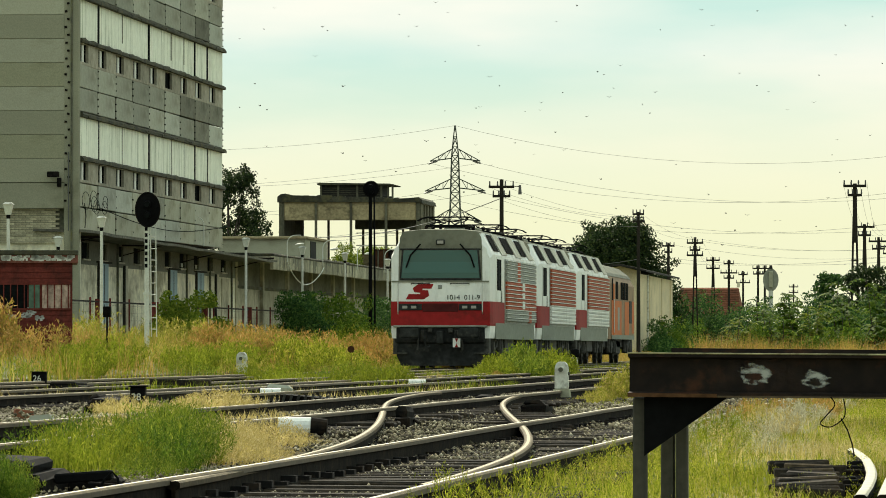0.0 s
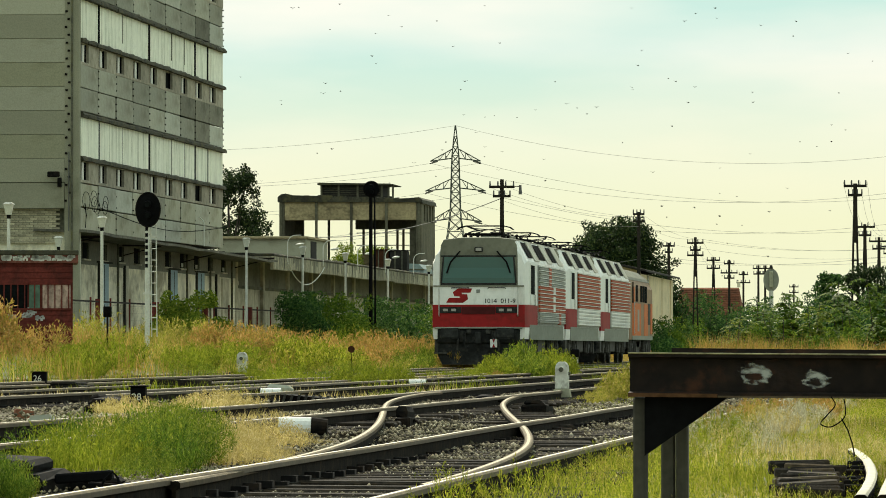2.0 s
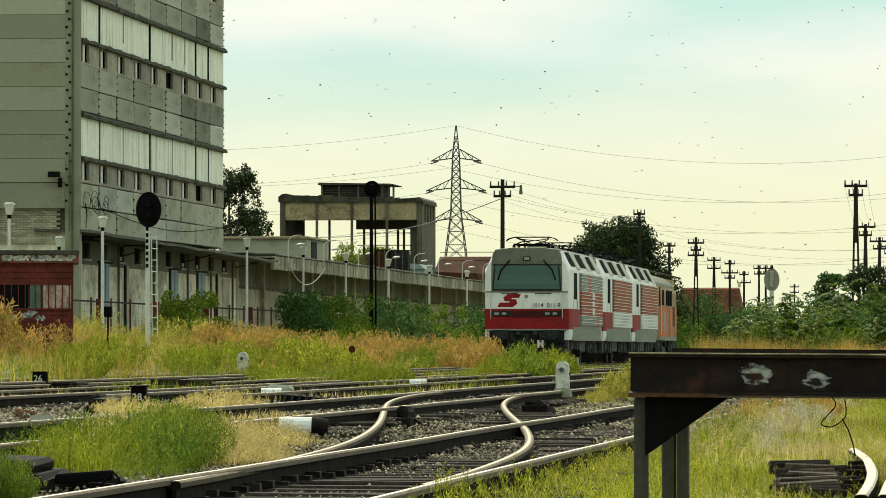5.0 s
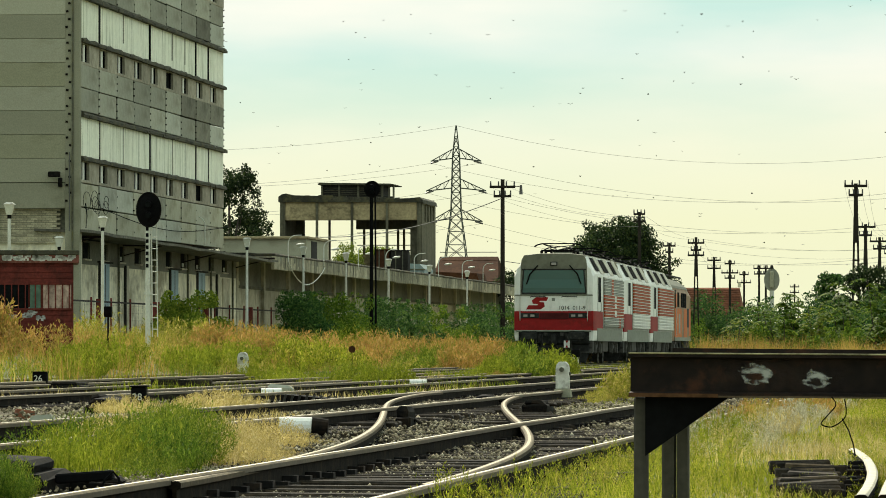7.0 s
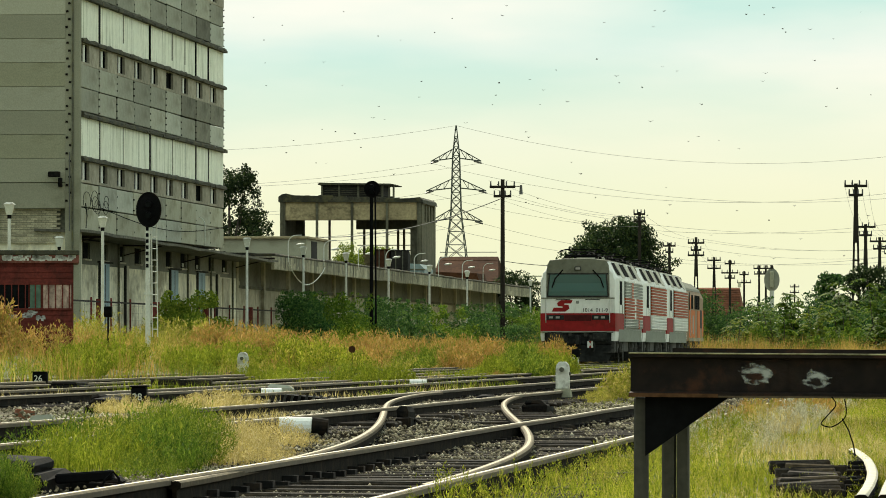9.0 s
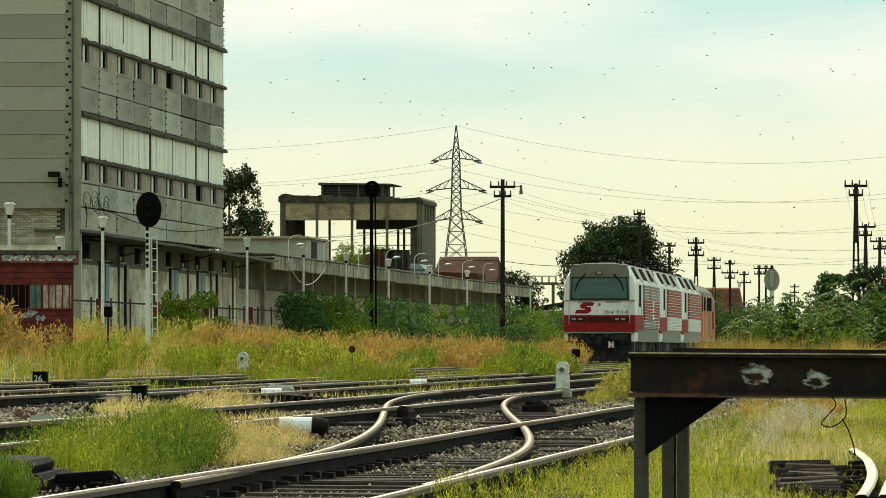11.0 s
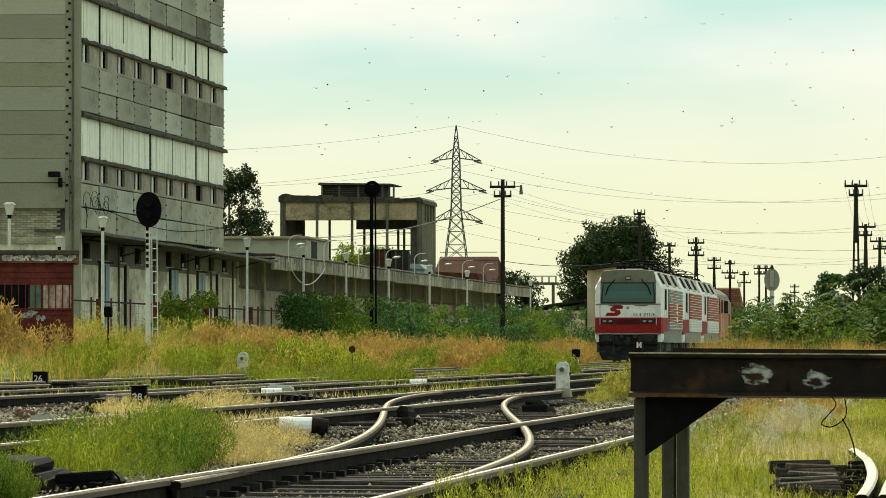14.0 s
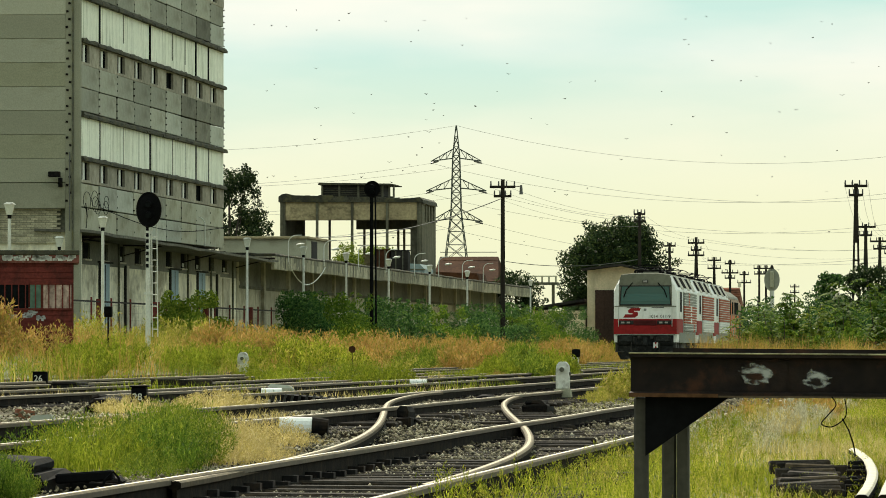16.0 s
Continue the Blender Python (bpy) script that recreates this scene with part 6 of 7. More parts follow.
def make_buffer_stop():
    t = thing("buffer_stop", "rusty steel buffer stop with whitewash smears", "buffer stop", pose(-1.765, 27.96, 0.0))
    fb = part("front_beam", i_beam(2.6, 0.215, 0.12), "rust", t)
    fb.matrix_local = pose(0, 0, 0.488, 0, 0.35, -7)
    # Thin pale strip stands in for light caught along the top flange.
    part("lit_edge", add_path(bmesh.new(), [(0.0, -0.0605, 0.2125), (2.6, -0.0605, 0.2125)], 0.0045, 6), "edge_steel", fb, "thin pale strip for the lit flange edge")
    part("rust_edge", box(0.0, 0.44, -0.0625, -0.0602, 0.0, 0.018), "rust_bright", fb, "orange rust on the lower flange")
    part("flange_edge", box(0.442, 2.6, -0.0620, -0.0602, 0.0, 0.009), "rail_flank", fb)
    rb = part("rear_beam", i_beam(2.4, 0.10, 0.12), "rust", t)
    rb.matrix_local = pose(0.14, 1.3, 0.625, 0, 0.5, -7)
    gs = bmesh.new()
    v = [gs.verts.new(p) for p in ((0.07, 0.0, 0.487), (0.48, 0.0, 0.487), (0.07, 0.0, 0.20))]
    v2 = [gs.verts.new(p.co + Vector((0, 0.02, 0))) for p in v]
    gs.faces.new(v)
    gs.faces.new(v2[::-1])
    for i in range(3):
        gs.faces.new((v[i], v2[i], v2[(i + 1) % 3], v[(i + 1) % 3]))
    part("gusset", gs, "black_paint", t, "dark triangular gusset plate")
    for x, y, z1, w in ((0.045, 0.02, 0.486, 0.034), (0.165, 0.30, 0.62, 0.034), (0.235, 0.28, 0.62, 0.030)):
        part("leg", add_box(bmesh.new(), x - w, x + w, y + 0.03, y + 0.12, -0.35, z1, 0.008), "leg_steel", t)
    for x in (2.2, 2.36):
        part("leg", add_box(bmesh.new(), x - 0.034, x + 0.034, 0.0, 0.1, -0.35, 0.47, 0.008), "leg_steel", t)
    # whitewash smears: thin ragged skins of paint on the beam's web
    for cx, cz, sx, sz, m in ((0.615, 0.586, 0.165, 0.088, "smear_wide"), (0.91, 0.560, 0.140, 0.070, "smear_small")):
        o = part("whitewash_smear", box(-sx, sx, -0.0012, 0.0, -sz, sz), m, t, "smeared whitewash")
        o.matrix_local = pose(0, 0, 0, 0, 0, -7) @ pose(cx, -0.0115, cz)
    w = thing("loose_wire", "thin rusty wire hanging from the buffer beam", "wire", pose(-1.765, 27.9, 0))
    pts = [(0.98, 0, 0.49), (1.0, 0, 0.45), (0.96, 0, 0.40), (0.93, 0, 0.36), (0.98, 0, 0.345), (1.04, 0, 0.385), (1.05, 0, 0.43), (1.04, 0, 0.49)]
    fine = []
    for i in range(len(pts) - 1):
        p0, p1, p2, p3 = (Vector(pts[max(0, min(len(pts) - 1, j))]) for j in (i - 1, i, i + 1, i + 2))
        for q in np.linspace(0, 1, 5)[:-1]:
            fine.append(0.5 * ((2 * p1) + (p2 - p0) * q + (2 * p0 - 5 * p1 + 4 * p2 - p3) * q * q + (3 * p1 - p0 - 3 * p2 + p3) * q ** 3))
    part("strand", add_path(bmesh.new(), [(p.x, -0.13, p.z) for p in fine], 0.0032, 5), "black_paint", w)
    part("tail", add_path(bmesh.new(), [(1.03, -0.13, 0.385), (1.06, -0.1, 0.33), (1.08, 0.0, 0.26), (1.085, 0.2, 0.2)], 0.0035, 5), "black_paint", w)


make_buffer_stop()


def make_sleeper_pile():
    rng = random.Random(8)
    for i in range(14):
        t = thing("old_sleeper", "blackened broken wooden sleeper in a pile", "sleeper", pose(-1.05 + rng.uniform(-0.04, 0.05) - 0.012 * i, 34.2 + 0.20 * i + rng.uniform(-0.08, 0.08), -0.14 + 0.009 * i, rng.uniform(-6, 6), rng.uniform(-4, 4), rng.uniform(-14, 14)), "pile of old sleepers")
        wd = rng.uniform(0.15, 0.25)
        part("beam", box(-wd, wd * rng.uniform(0.8, 1.0), -0.05, 0.05, -0.05, 0.035, 0.01), "rail_flank" if i in (5, 9, 11) else "sleeper", t)
    t = thing("sleeper_stub", "splintered black sleeper ends behind bent rails", "sleeper", pose(-0.84, 34.6, -0.15))
    for i in range(16):
        part("splinter", box(-0.1 + rng.uniform(-0.03, 0.05), 0.02 + rng.uniform(-0.02, 0.04), 0.14 * i, 0.14 * i + 0.08, 0.006 * i - 0.04, 0.006 * i + 0.02 + rng.uniform(0, 0.05), 0.008), "rubble", t)


make_sleeper_pile()


def bent_rail(points, label):
    t = thing("bent_rail", label, "rail", pose(0, 0, 0), "bent stub rails")
    bm = bmesh.new()
    rings = []
    for i, p in enumerate(points):
        a, b = Vector(points[max(0, i - 1)]), Vector(points[min(len(points) - 1, i + 1)])
        d = (b - a).normalized()
        side = Vector((d.y, -d.x, 0)).normalized()
        up = side.cross(d).normalized()
        rings.append([bm.verts.new(Vector(p) + side * q * 0.9 + up * (s - 0.165)) for q, s in RAIL])
    k = len(RAIL)
    for a, b in zip(rings, rings[1:]):
        for j in range(k):
            f = bm.faces.new((a[j], a[(j + 1) % k], b[(j + 1) % k], b[j]))
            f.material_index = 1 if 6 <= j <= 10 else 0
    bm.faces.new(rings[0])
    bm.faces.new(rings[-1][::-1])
    part("rail", bm, ["rail_side_shade", "rail_bent"], t)


bent_rail([(-0.66, 28.5, 0.0), (-0.67, 30.5, 0.0), (-0.69, 32.3, 0.0), (-0.72, 34.0, 0.0), (-0.775, 36.0, 0.0), (-0.84, 38.0, 0.0), (-0.93, 40.0, 0.0), (-1.03, 41.9, 0.0)], "bright bent rail end curving over the sleeper pile")
bent_rail([(-0.545, 28.5, 0.0), (-0.56, 30.0, 0.0), (-0.585, 33.0, 0.0), (-0.62, 36.0, 0.0), (-0.66, 39.0, 0.0), (-0.72, 42.0, 0.0)], "bright bent rail of the stub siding")


# ---- concrete hall frame ----
def make_hall():
    t = thing("concrete_hall_frame", "roofless stained concrete hall frame behind the warehouse", "ruin", pose(-40.87, 328, 0))
    w, d, z0, z1 = 8.2, 8.0, 8.1, 9.18
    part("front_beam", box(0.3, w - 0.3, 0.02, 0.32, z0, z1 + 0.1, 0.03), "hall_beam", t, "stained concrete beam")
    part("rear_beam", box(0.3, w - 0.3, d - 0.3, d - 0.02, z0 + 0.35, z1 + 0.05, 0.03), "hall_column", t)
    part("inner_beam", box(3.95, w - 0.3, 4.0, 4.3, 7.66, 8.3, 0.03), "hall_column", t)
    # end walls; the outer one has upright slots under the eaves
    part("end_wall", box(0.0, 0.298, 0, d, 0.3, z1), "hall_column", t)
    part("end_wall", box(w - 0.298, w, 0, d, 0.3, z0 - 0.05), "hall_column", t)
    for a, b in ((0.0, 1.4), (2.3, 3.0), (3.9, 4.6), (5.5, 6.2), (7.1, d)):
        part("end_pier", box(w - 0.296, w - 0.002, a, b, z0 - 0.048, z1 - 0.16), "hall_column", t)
    part("end_lintel", box(w - 0.297, w - 0.001, 0.0, d, z1 - 0.158, z1), "hall_column", t)
    # Added dark board stands in for the unlit inside behind the slots.
    part("slot_shade_board", box(w - 0.22, w - 0.18, 1.3, 7.2, z0 - 0.1, z1 - 0.1), "tar", t)
    # sagging mossy roof slab
    part("roof_slab", prism([(-0.08, 9.14), (-0.08, 9.44), (0.12, 9.6), (0.38, 9.64), (0.75, 9.54), (3.4, 9.46), (6.7, 9.33), (7.5, 9.36), (8.06, 9.42), (8.24, 9.28), (8.3, 9.05), (8.2, 9.12)], -0.16, d + 0.1), "ledge", t, "blackened mossy roof slab")
    for i in range(26):
        a = random.uniform(0.2, 7.7)
        tagged(part("moss_tuft", add_box(bmesh.new(), a, a + random.uniform(0.1, 0.4), -0.14, 0.1, 9.3, 9.58 - 0.035 * a + random.uniform(-0.02, 0.05), 0.02), "ledge", t), kind="stuff")
    for x in (0.02, 2.07, 4.09, 6.11, w - 0.2):
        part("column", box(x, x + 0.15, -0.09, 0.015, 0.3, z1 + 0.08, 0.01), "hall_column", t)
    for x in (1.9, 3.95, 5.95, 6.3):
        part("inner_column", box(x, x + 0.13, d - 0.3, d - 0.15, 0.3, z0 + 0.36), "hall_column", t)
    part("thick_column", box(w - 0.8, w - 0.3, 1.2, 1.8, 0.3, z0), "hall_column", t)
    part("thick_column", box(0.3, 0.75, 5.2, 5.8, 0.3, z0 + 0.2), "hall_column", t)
    for z in (7.5, 6.78):
        part("tie_rod", box(3.6, w - 0.3, d - 0.22, d - 0.17, z, z + 0.05), "hall_column", t)
    part("wall_stub", box(4.0, w - 0.6, 5.0, 5.4, 0.3, 6.2), "hall_beam", t)
    tank = part("roof_tank", box(2.15, 5.75, 2, 5.5, 9.3, 10.17, 0.03), "tar", t, "dark rooftop tank house")
    part("tank_roof", prism([(2.0, 10.18), (6.4, 10.15), (6.45, 10.2), (6.2, 10.25), (2.1, 10.31), (1.98, 10.26)], 1.7, 5.8), "ledge", tank)
    for x in (2.15, 3.15, 4.25, 5.65, 6.05, 6.3):
        part("tank_post", box(x, x + 0.11, 1.9, 1.99, 9.3, 10.15), "hall_column", tank)
    for z in np.arange(9.46, 10.1, 0.13):
        part("louvre", box(2.3, 5.6, 1.95, 1.992, z, z + 0.04), "ledge", tank)
    part("parapet_rail", box(5.75, 6.4, 1.95, 2.05, 9.36, 9.52), "tar", tank)


make_hall()


# ---- houses ----
def make_houses():
    t = thing("yellow_shed", "ochre plastered trackside shed with dark low roof", "house", pose(0, 0, 0))
    part("wall", box(-22.6, -19.6, 319.5, 352, -0.1, 4.9), "plaster_yellow", t)
    rf = prism([(-22.9, 5.08), (-20.7, 5.34), (-19.2, 5.0), (-19.2, 5.1), (-20.7, 5.46), (-22.9, 5.18)], 318.6, 352.6)
    part("roof", rf, "tar", t)
    part("gable", prism([(-22.6, 4.9), (-22.6, 5.08), (-20.7, 5.32), (-19.6, 5.06), (-19.6, 4.9)], 319.5, 320.0), "plaster_yellow", t)
    dr = part("door", box(-22.15, -20.6, 319.4, 319.49, 0.3, 4.0), "brown_door", t, "brown boarded door")
    for i in range(6):
        part("board", box(-22.14 + 0.258 * i, -21.9 + 0.258 * i, 319.37, 319.395, 0.32, 3.98), "brown_door", dr)
    for y in (328, 340, 349):
        part("pilaster", box(-19.6, -19.55, y, y + 0.4, 0, 4.9), "plaster_yellow", t)
    part("downpipe", tube((-19.5, 325, 0), (-19.5, 325, 4.9), 0.06), "white_paint", t)
    t = thing("low_shed", "low pale shed with a dark lean-to roof", "house", pose(0, 0, 0))
    part("wall", box(-25.6, -22.7, 318.8, 326, -0.1, 2.85), "plaster_yellow", t)
    part("roof", prism([(-26.0, 2.86), (-22.7, 3.35), (-22.7, 3.5), (-26.0, 2.98)], 318.2, 327), "tar", t)
    # elevated walkway by the tree
    t = thing("loading_gantry", "distant concrete loading gantry beside the tree", "gantry", pose(-33.0, 400, -0.25))
    part("deck", box(0, 2.6, 0, 2, 5.45, 5.62), "concrete_dark", t)
    part("top_rail", box(0, 2.6, 0, 0.1, 6.0, 6.08), "concrete", t)
    for i in range(6):
        part("post", box(0.05 + 0.48 * i, 0.17 + 0.48 * i, 0, 0.1, 5.6, 6.0), "concrete", t)
    for x in (0.2, 2.2):
        part("leg", box(x, x + 0.2, 0.3, 0.5, 0, 5.45), "concrete_dark", t)
    t = thing("red_roofed_house", "distant house with a red-brown tiled roof", "house", pose(-43.6, 448, 0))
    part("wall", box(0, 4.6, 0, 8, 0, 6.2), "tar", t)
    bm = bmesh.new()
    a = [bm.verts.new(p) for p in ((-0.3, -0.4, 6.0), (5.0, -0.4, 6.0), (4.6, 4, 8.0), (0.0, 4, 8.0), (-0.3, 8.4, 6.0), (5.0, 8.4, 6.0))]
    for idx in ((0, 1, 2, 3), (3, 2, 5, 4), (1, 5, 2), (0, 3, 4), (0, 4, 5, 1)):
        bm.faces.new([a[i] for i in idx])
    part("roof", bm, "red_roof", t)
    part("ridge_rail", add_path(bmesh.new(), [(0, 4, 8.35), (4.5, 4, 8.35)], 0.03, 5), "wire", t)
    t = thing("red_building", "distant faded red brick building", "house", pose(-26.4, 482, 0))
    part("wall", box(0, 4.9, 0, 9, 0, 3.6), "red_wall", t)
    bm = bmesh.new()
    a = [bm.verts.new(p) for p in ((-0.3, -0.4, 3.5), (5.2, -0.4, 3.5), (4.9, 4.5, 5.9), (0.0, 4.5, 5.9), (-0.3, 9.4, 3.5), (5.2, 9.4, 3.5))]
    for idx in ((0, 1, 2, 3), (3, 2, 5, 4), (1, 5, 2), (0, 3, 4), (0, 4, 5, 1)):
        bm.faces.new([a[i] for i in idx])
    rf = part("roof", bm, "clay_roof", t, "red-brown clay tile roof")
    for i in range(12):
        part("tile_course", box(-0.3 + 0.02 * i, 5.2 - 0.02 * i, -0.44 + 0.40 * i, -0.36 + 0.40 * i, 3.52 + 0.196 * i, 3.60 + 0.196 * i), "clay_roof", rf)
    part("chimney", box(4.9, 5.15, 1, 1.5, 5.9, 6.3), "plaster", t)
    t = thing("far_shed", "distant low dark-roofed shed", "house", pose(-42, 400, 0))
    part("wall", box(0, 6, 0, 6, 0, 5.4), "plaster", t)
    part("roof", prism([(-0.2, 5.4), (6.2, 5.4), (6.0, 6.0), (0.2, 6.2)], -0.2, 6.2), "red_roof", t)


make_houses()


# ---- poles and wires ----
def pole(x, y, top, arms, twin=False, label="tarred wooden telegraph pole with cross-arms"):
    g = float(ground_z(x, y))
    t = thing("telegraph_pole", label, "telegraph pole", pose(x, y, g), "telegraph poles")
    h = top - g
    if twin:
        for s in (-1, 1):
            part("leg", tube((s * 0.19, 0, -0.1), (s * 0.06, 0, h * 0.82), 0.05, 0.042, 8), "wood_pole", t)
        part("pole_top", tube((0, 0, h * 0.68), (0, 0, h), 0.10, 0.085, 8), "wood_pole", t)
        for z in (0.25, 0.42, 0.58):
            part("spacer", box(-0.15, 0.15, -0.04, 0.04, h * z, h * z + 0.08), "wood_pole", t)
    else:
        part("shaft", tube((0, 0, -0.1), (0, 0, h), 0.115, 0.085, 10), "wood_pole", t)
    for dz, w in arms:
        a = part("cross_arm", box(-w, w, -0.12, -0.02, h - dz - 0.06, h - dz + 0.05), "wood_pole", t)
        for s in np.linspace(-1, 1, 4):
            part("insulator", tube((s * w * 0.92, -0.07, h - dz + 0.05), (s * w * 0.92, -0.07, h - dz + 0.24), 0.04, 0.03, 6), "insulator", a)
    return t


pole(-21.04, 246.1, 8.0, [(0.32, 0.55), (0.72, 0.38)])
sp = thing("transformer_lamp", "small dark insulator hanging beside the pole", "insulator", pose(-20.25, 246.1, 7.6))
part("body", tube((0, 0, -0.25), (0, 0, 0.15), 0.08, 0.05, 8), "insulator", sp)
part("hook", tube((-0.25, 0, 0.1), (0, 0, 0.1), 0.02), "insulator", sp)
pole(-5.78, 240.5, 7.62, [(0.1, 0.48), (0.48, 0.3), ], True, "tall twin-legged wooden pole with cross-arms")
pole(-7.02, 313.8, 7.51, [(0.15, 0.55), (0.6, 0.35)], True, "tall twin-legged wooden pole with cross-arms")
pole(-7.0, 351, 7.52, [(0.25, 0.6), (0.7, 0.4)], True, "tall twin-legged wooden pole with cross-arms")
pole(-6.9, 381, 7.73, [(0.25, 0.6), (0.7, 0.4)], True, "tall twin-legged wooden pole with cross-arms")
pole(-18.11, 349.9, 7.52, [(0.35, 0.5), (0.78, 0.32), (1.1, 0.5)], True)
pole(-18.46, 299.6, 7.87, [(0.12, 0.3), (0.5, 0.3)])
pole(-20.85, 369.7, 7.55, [(0.2, 0.4), (0.6, 0.25)])
pole(-20.91, 430, 7.6, [(0.25, 0.5), (0.85, 0.5)], True)
pole(-20.19, 440, 7.54, [(0.3, 0.4), (1.0, 0.65), (1.4, 0.4)])
pole(-21.72, 500.2, 7.49, [(0.3, 0.4), (1.0, 0.6)])
pole(-19.2, 470.3, 7.55, [(0.25, 0.45), (0.7, 0.4)])
pole(-18.85, 475.4, 7.62, [(0.25, 0.45), (0.7, 0.4)])
pole(-21.5, 620.0, 7.7, [(0.3, 0.5), (0.9, 0.5)])
pole(-19.8, 640.0, 7.5, [(0.3, 0.5), (0.9, 0.5)])


def make_pylon():
    t = thing("lattice_pylon", "distant steel lattice power pylon with three cross-arms", "pylon", pose(-64.8, 692, 0))
    H = 27.7

    def half(z):
        return float(np.interp(z, [0, 12, 17, 24, 27.7], [2.1, 1.25, 0.62, 0.42, 0.05]))

    legs = bmesh.new()
    levels = [0, 3.5, 6.6, 9.2, 11.4, 13.3, 14.9, 16.3, 17.5, 18.6, 19.6, 20.5, 21.4, 22.3, 23.2, 24.1, 25.2, 26.4, H]
    brace = bmesh.new()
    for z0, z1 in zip(levels, levels[1:]):
        a, b = half(z0), half(z1)
        c0 = [(-a, -a, z0), (a, -a, z0), (a, a, z0), (-a, a, z0)]
        c1 = [(-b, -b, z1), (b, -b, z1), (b, b, z1), (-b, b, z1)]
        for i in range(4):
            j = (i + 1) % 4
            add_tube(legs, c0[i], c1[i], 0.062, n=4)
            add_tube(brace, c0[i], c1[j], 0.034, n=4)
            add_tube(brace, c0[j], c1[i], 0.034, n=4)
            add_tube(brace, c1[i], c1[j], 0.03, n=4)
    part("leg_frame", legs, "steel", t)
    part("bracing", brace, "steel", t)
    for z, w in ((23.75, 3.05), (20.15, 3.65), (16.45, 3.2)):
        bm = bmesh.new()
        for s in (-1, 1):
            hx = half(z)
            add_tube(bm, (s * hx, 0, z), (s * w, 0, z - 0.35), 0.07, n=4)
            add_tube(bm, (s * hx, 0, z + 1.1), (s * w, 0, z - 0.35), 0.06, n=4)
            for q in (0.3, 0.6):
                x = hx + (w - hx) * q
                add_tube(bm, (s * x, 0, z - 0.35 * q), (s * x, 0, z + 1.1 - 1.45 * q), 0.04, n=4)
                add_tube(bm, (s * x, 0, z - 0.35 * q), (s * (x - 0.7), 0, z + 1.1 - 1.45 * (q - 0.25)), 0.04, n=4)
        arm = part("cross_arm", bm, "steel", t)
        for s in (-1, 1):
            part("insulator_string", add_tube(bmesh.new(), (s * (w - 0.9), 0, z - 0.32), (s * (w + 0.05), 0, z - 0.62), 0.13, 0.09, 6), "insulator", arm)


make_pylon()


def wire(a, b, sag, r, label):
    a, b = Vector(a), Vector(b)
    pts = [a.lerp(b, s) + Vector((0, 0, -sag * 4 * s * (1 - s))) for s in np.linspace(0, 1, 25)]
    t = thing("overhead_wire", label, "wire", pose(*a), "overhead wires")
    part("strand", add_path(bmesh.new(), [p - a for p in pts], r, 4), "wire", t)


def make_wires():
    P = (-64.8, 692)
    for z, w, dz in ((27.7, 0.0, 0), (23.15, 3.0, 0), (19.55, 3.5, 0), (15.85, 3.2, 0)):
        for s in ((-1, 1) if w else (1,)):
            wire((P[0] + s * w, P[1], z), (P[0] + 64 + s * w, P[1] - 35, z - 3.5), 3.4, 0.015, "thin high-voltage line sagging across the sky")
            wire((P[0] + s * w, P[1], z), (P[0] - 60 + s * w, P[1] + 30, z - 1.0), 1.8, 0.015, "thin high-voltage line sagging across the sky")
    for x in (-0.5, -0.2, 0.2, 0.5):
        wire((-5.78 + x, 240.5, 7.7), (-7.02 + x, 313.8, 7.6), 0.25, 0.0055, "thin telegraph wire between poles")
        wire((-7.02 + x, 313.8, 7.6), (-7.0 + x, 351, 7.6), 0.2, 0.0055, "thin telegraph wire between poles")
    for x, z in ((-0.4, 7.4), (0.4, 7.4), (0.0, 6.9)):
        wire((-18.11 + x, 349.9, z), (-20.9 + x, 430, z), 0.3, 0.0055, "thin telegraph wire between poles")
        wire((-18.46 + x, 299.6, z + 0.2), (-18.11 + x, 349.9, z), 0.3, 0.0055, "thin telegraph wire between poles")
        wire((-18.11 + x, 349.9, z), (-7.0 + x, 351, z - 0.6), 0.35, 0.0055, "thin telegraph wire between poles")
        wire((-21.04 + x, 246.1, z + 0.2), (-18.46 + x, 299.6, z + 0.2), 0.3, 0.0055, "thin telegraph wire between poles")
    wire((-21.04, 246.1, 7.2), (-35.5, 300, 6.6), 0.5, 0.02, "dark service cable from the pole to the warehouse")
    wire((-18.46, 299.6, 5.4), (-25.5, 300, 5.3), 0.3, 0.016, "dark service cable beside the tree")


make_wires()


# ---- locomotives ----
def loco_shell(profile_pts, stations):
    """Loft: profile_pts (x, z) half outline from skirt to roof centre; stations (y, side factor, roof drop)."""
    bm = bmesh.new()
    full = profile_pts + [(-x, z) for x, z in profile_pts[::-1]]
    rings = []
    for y, f, drop in stations:
        rings.append([bm.verts.new((x * f, y, z - (drop if z > 3.3 else 0))) for x, z in full])
    n = len(full)
    for a, b in zip(rings, rings[1:]):
        for j in range(n):
            bm.faces.new((a[j], a[(j + 1) % n], b[(j + 1) % n], b[j]))
    bm.faces.new(rings[0])
    bm.faces.new(rings[-1][::-1])
    return bm


def slanted(points, y, thick=0.012):
    """A thin plate on the cab front from (x, z) points."""
    bm = bmesh.new()
    a = [bm.verts.new((x, y, z)) for x, z in points]
    b = [bm.verts.new((x, y - thick, z)) for x, z in points]
    bm.faces.new(a)
    bm.faces.new(b[::-1])
    for i in range(len(a)):
        j = (i + 1) % len(a)
        bm.faces.new((a[i], a[j], b[j], b[i]))
    return bm


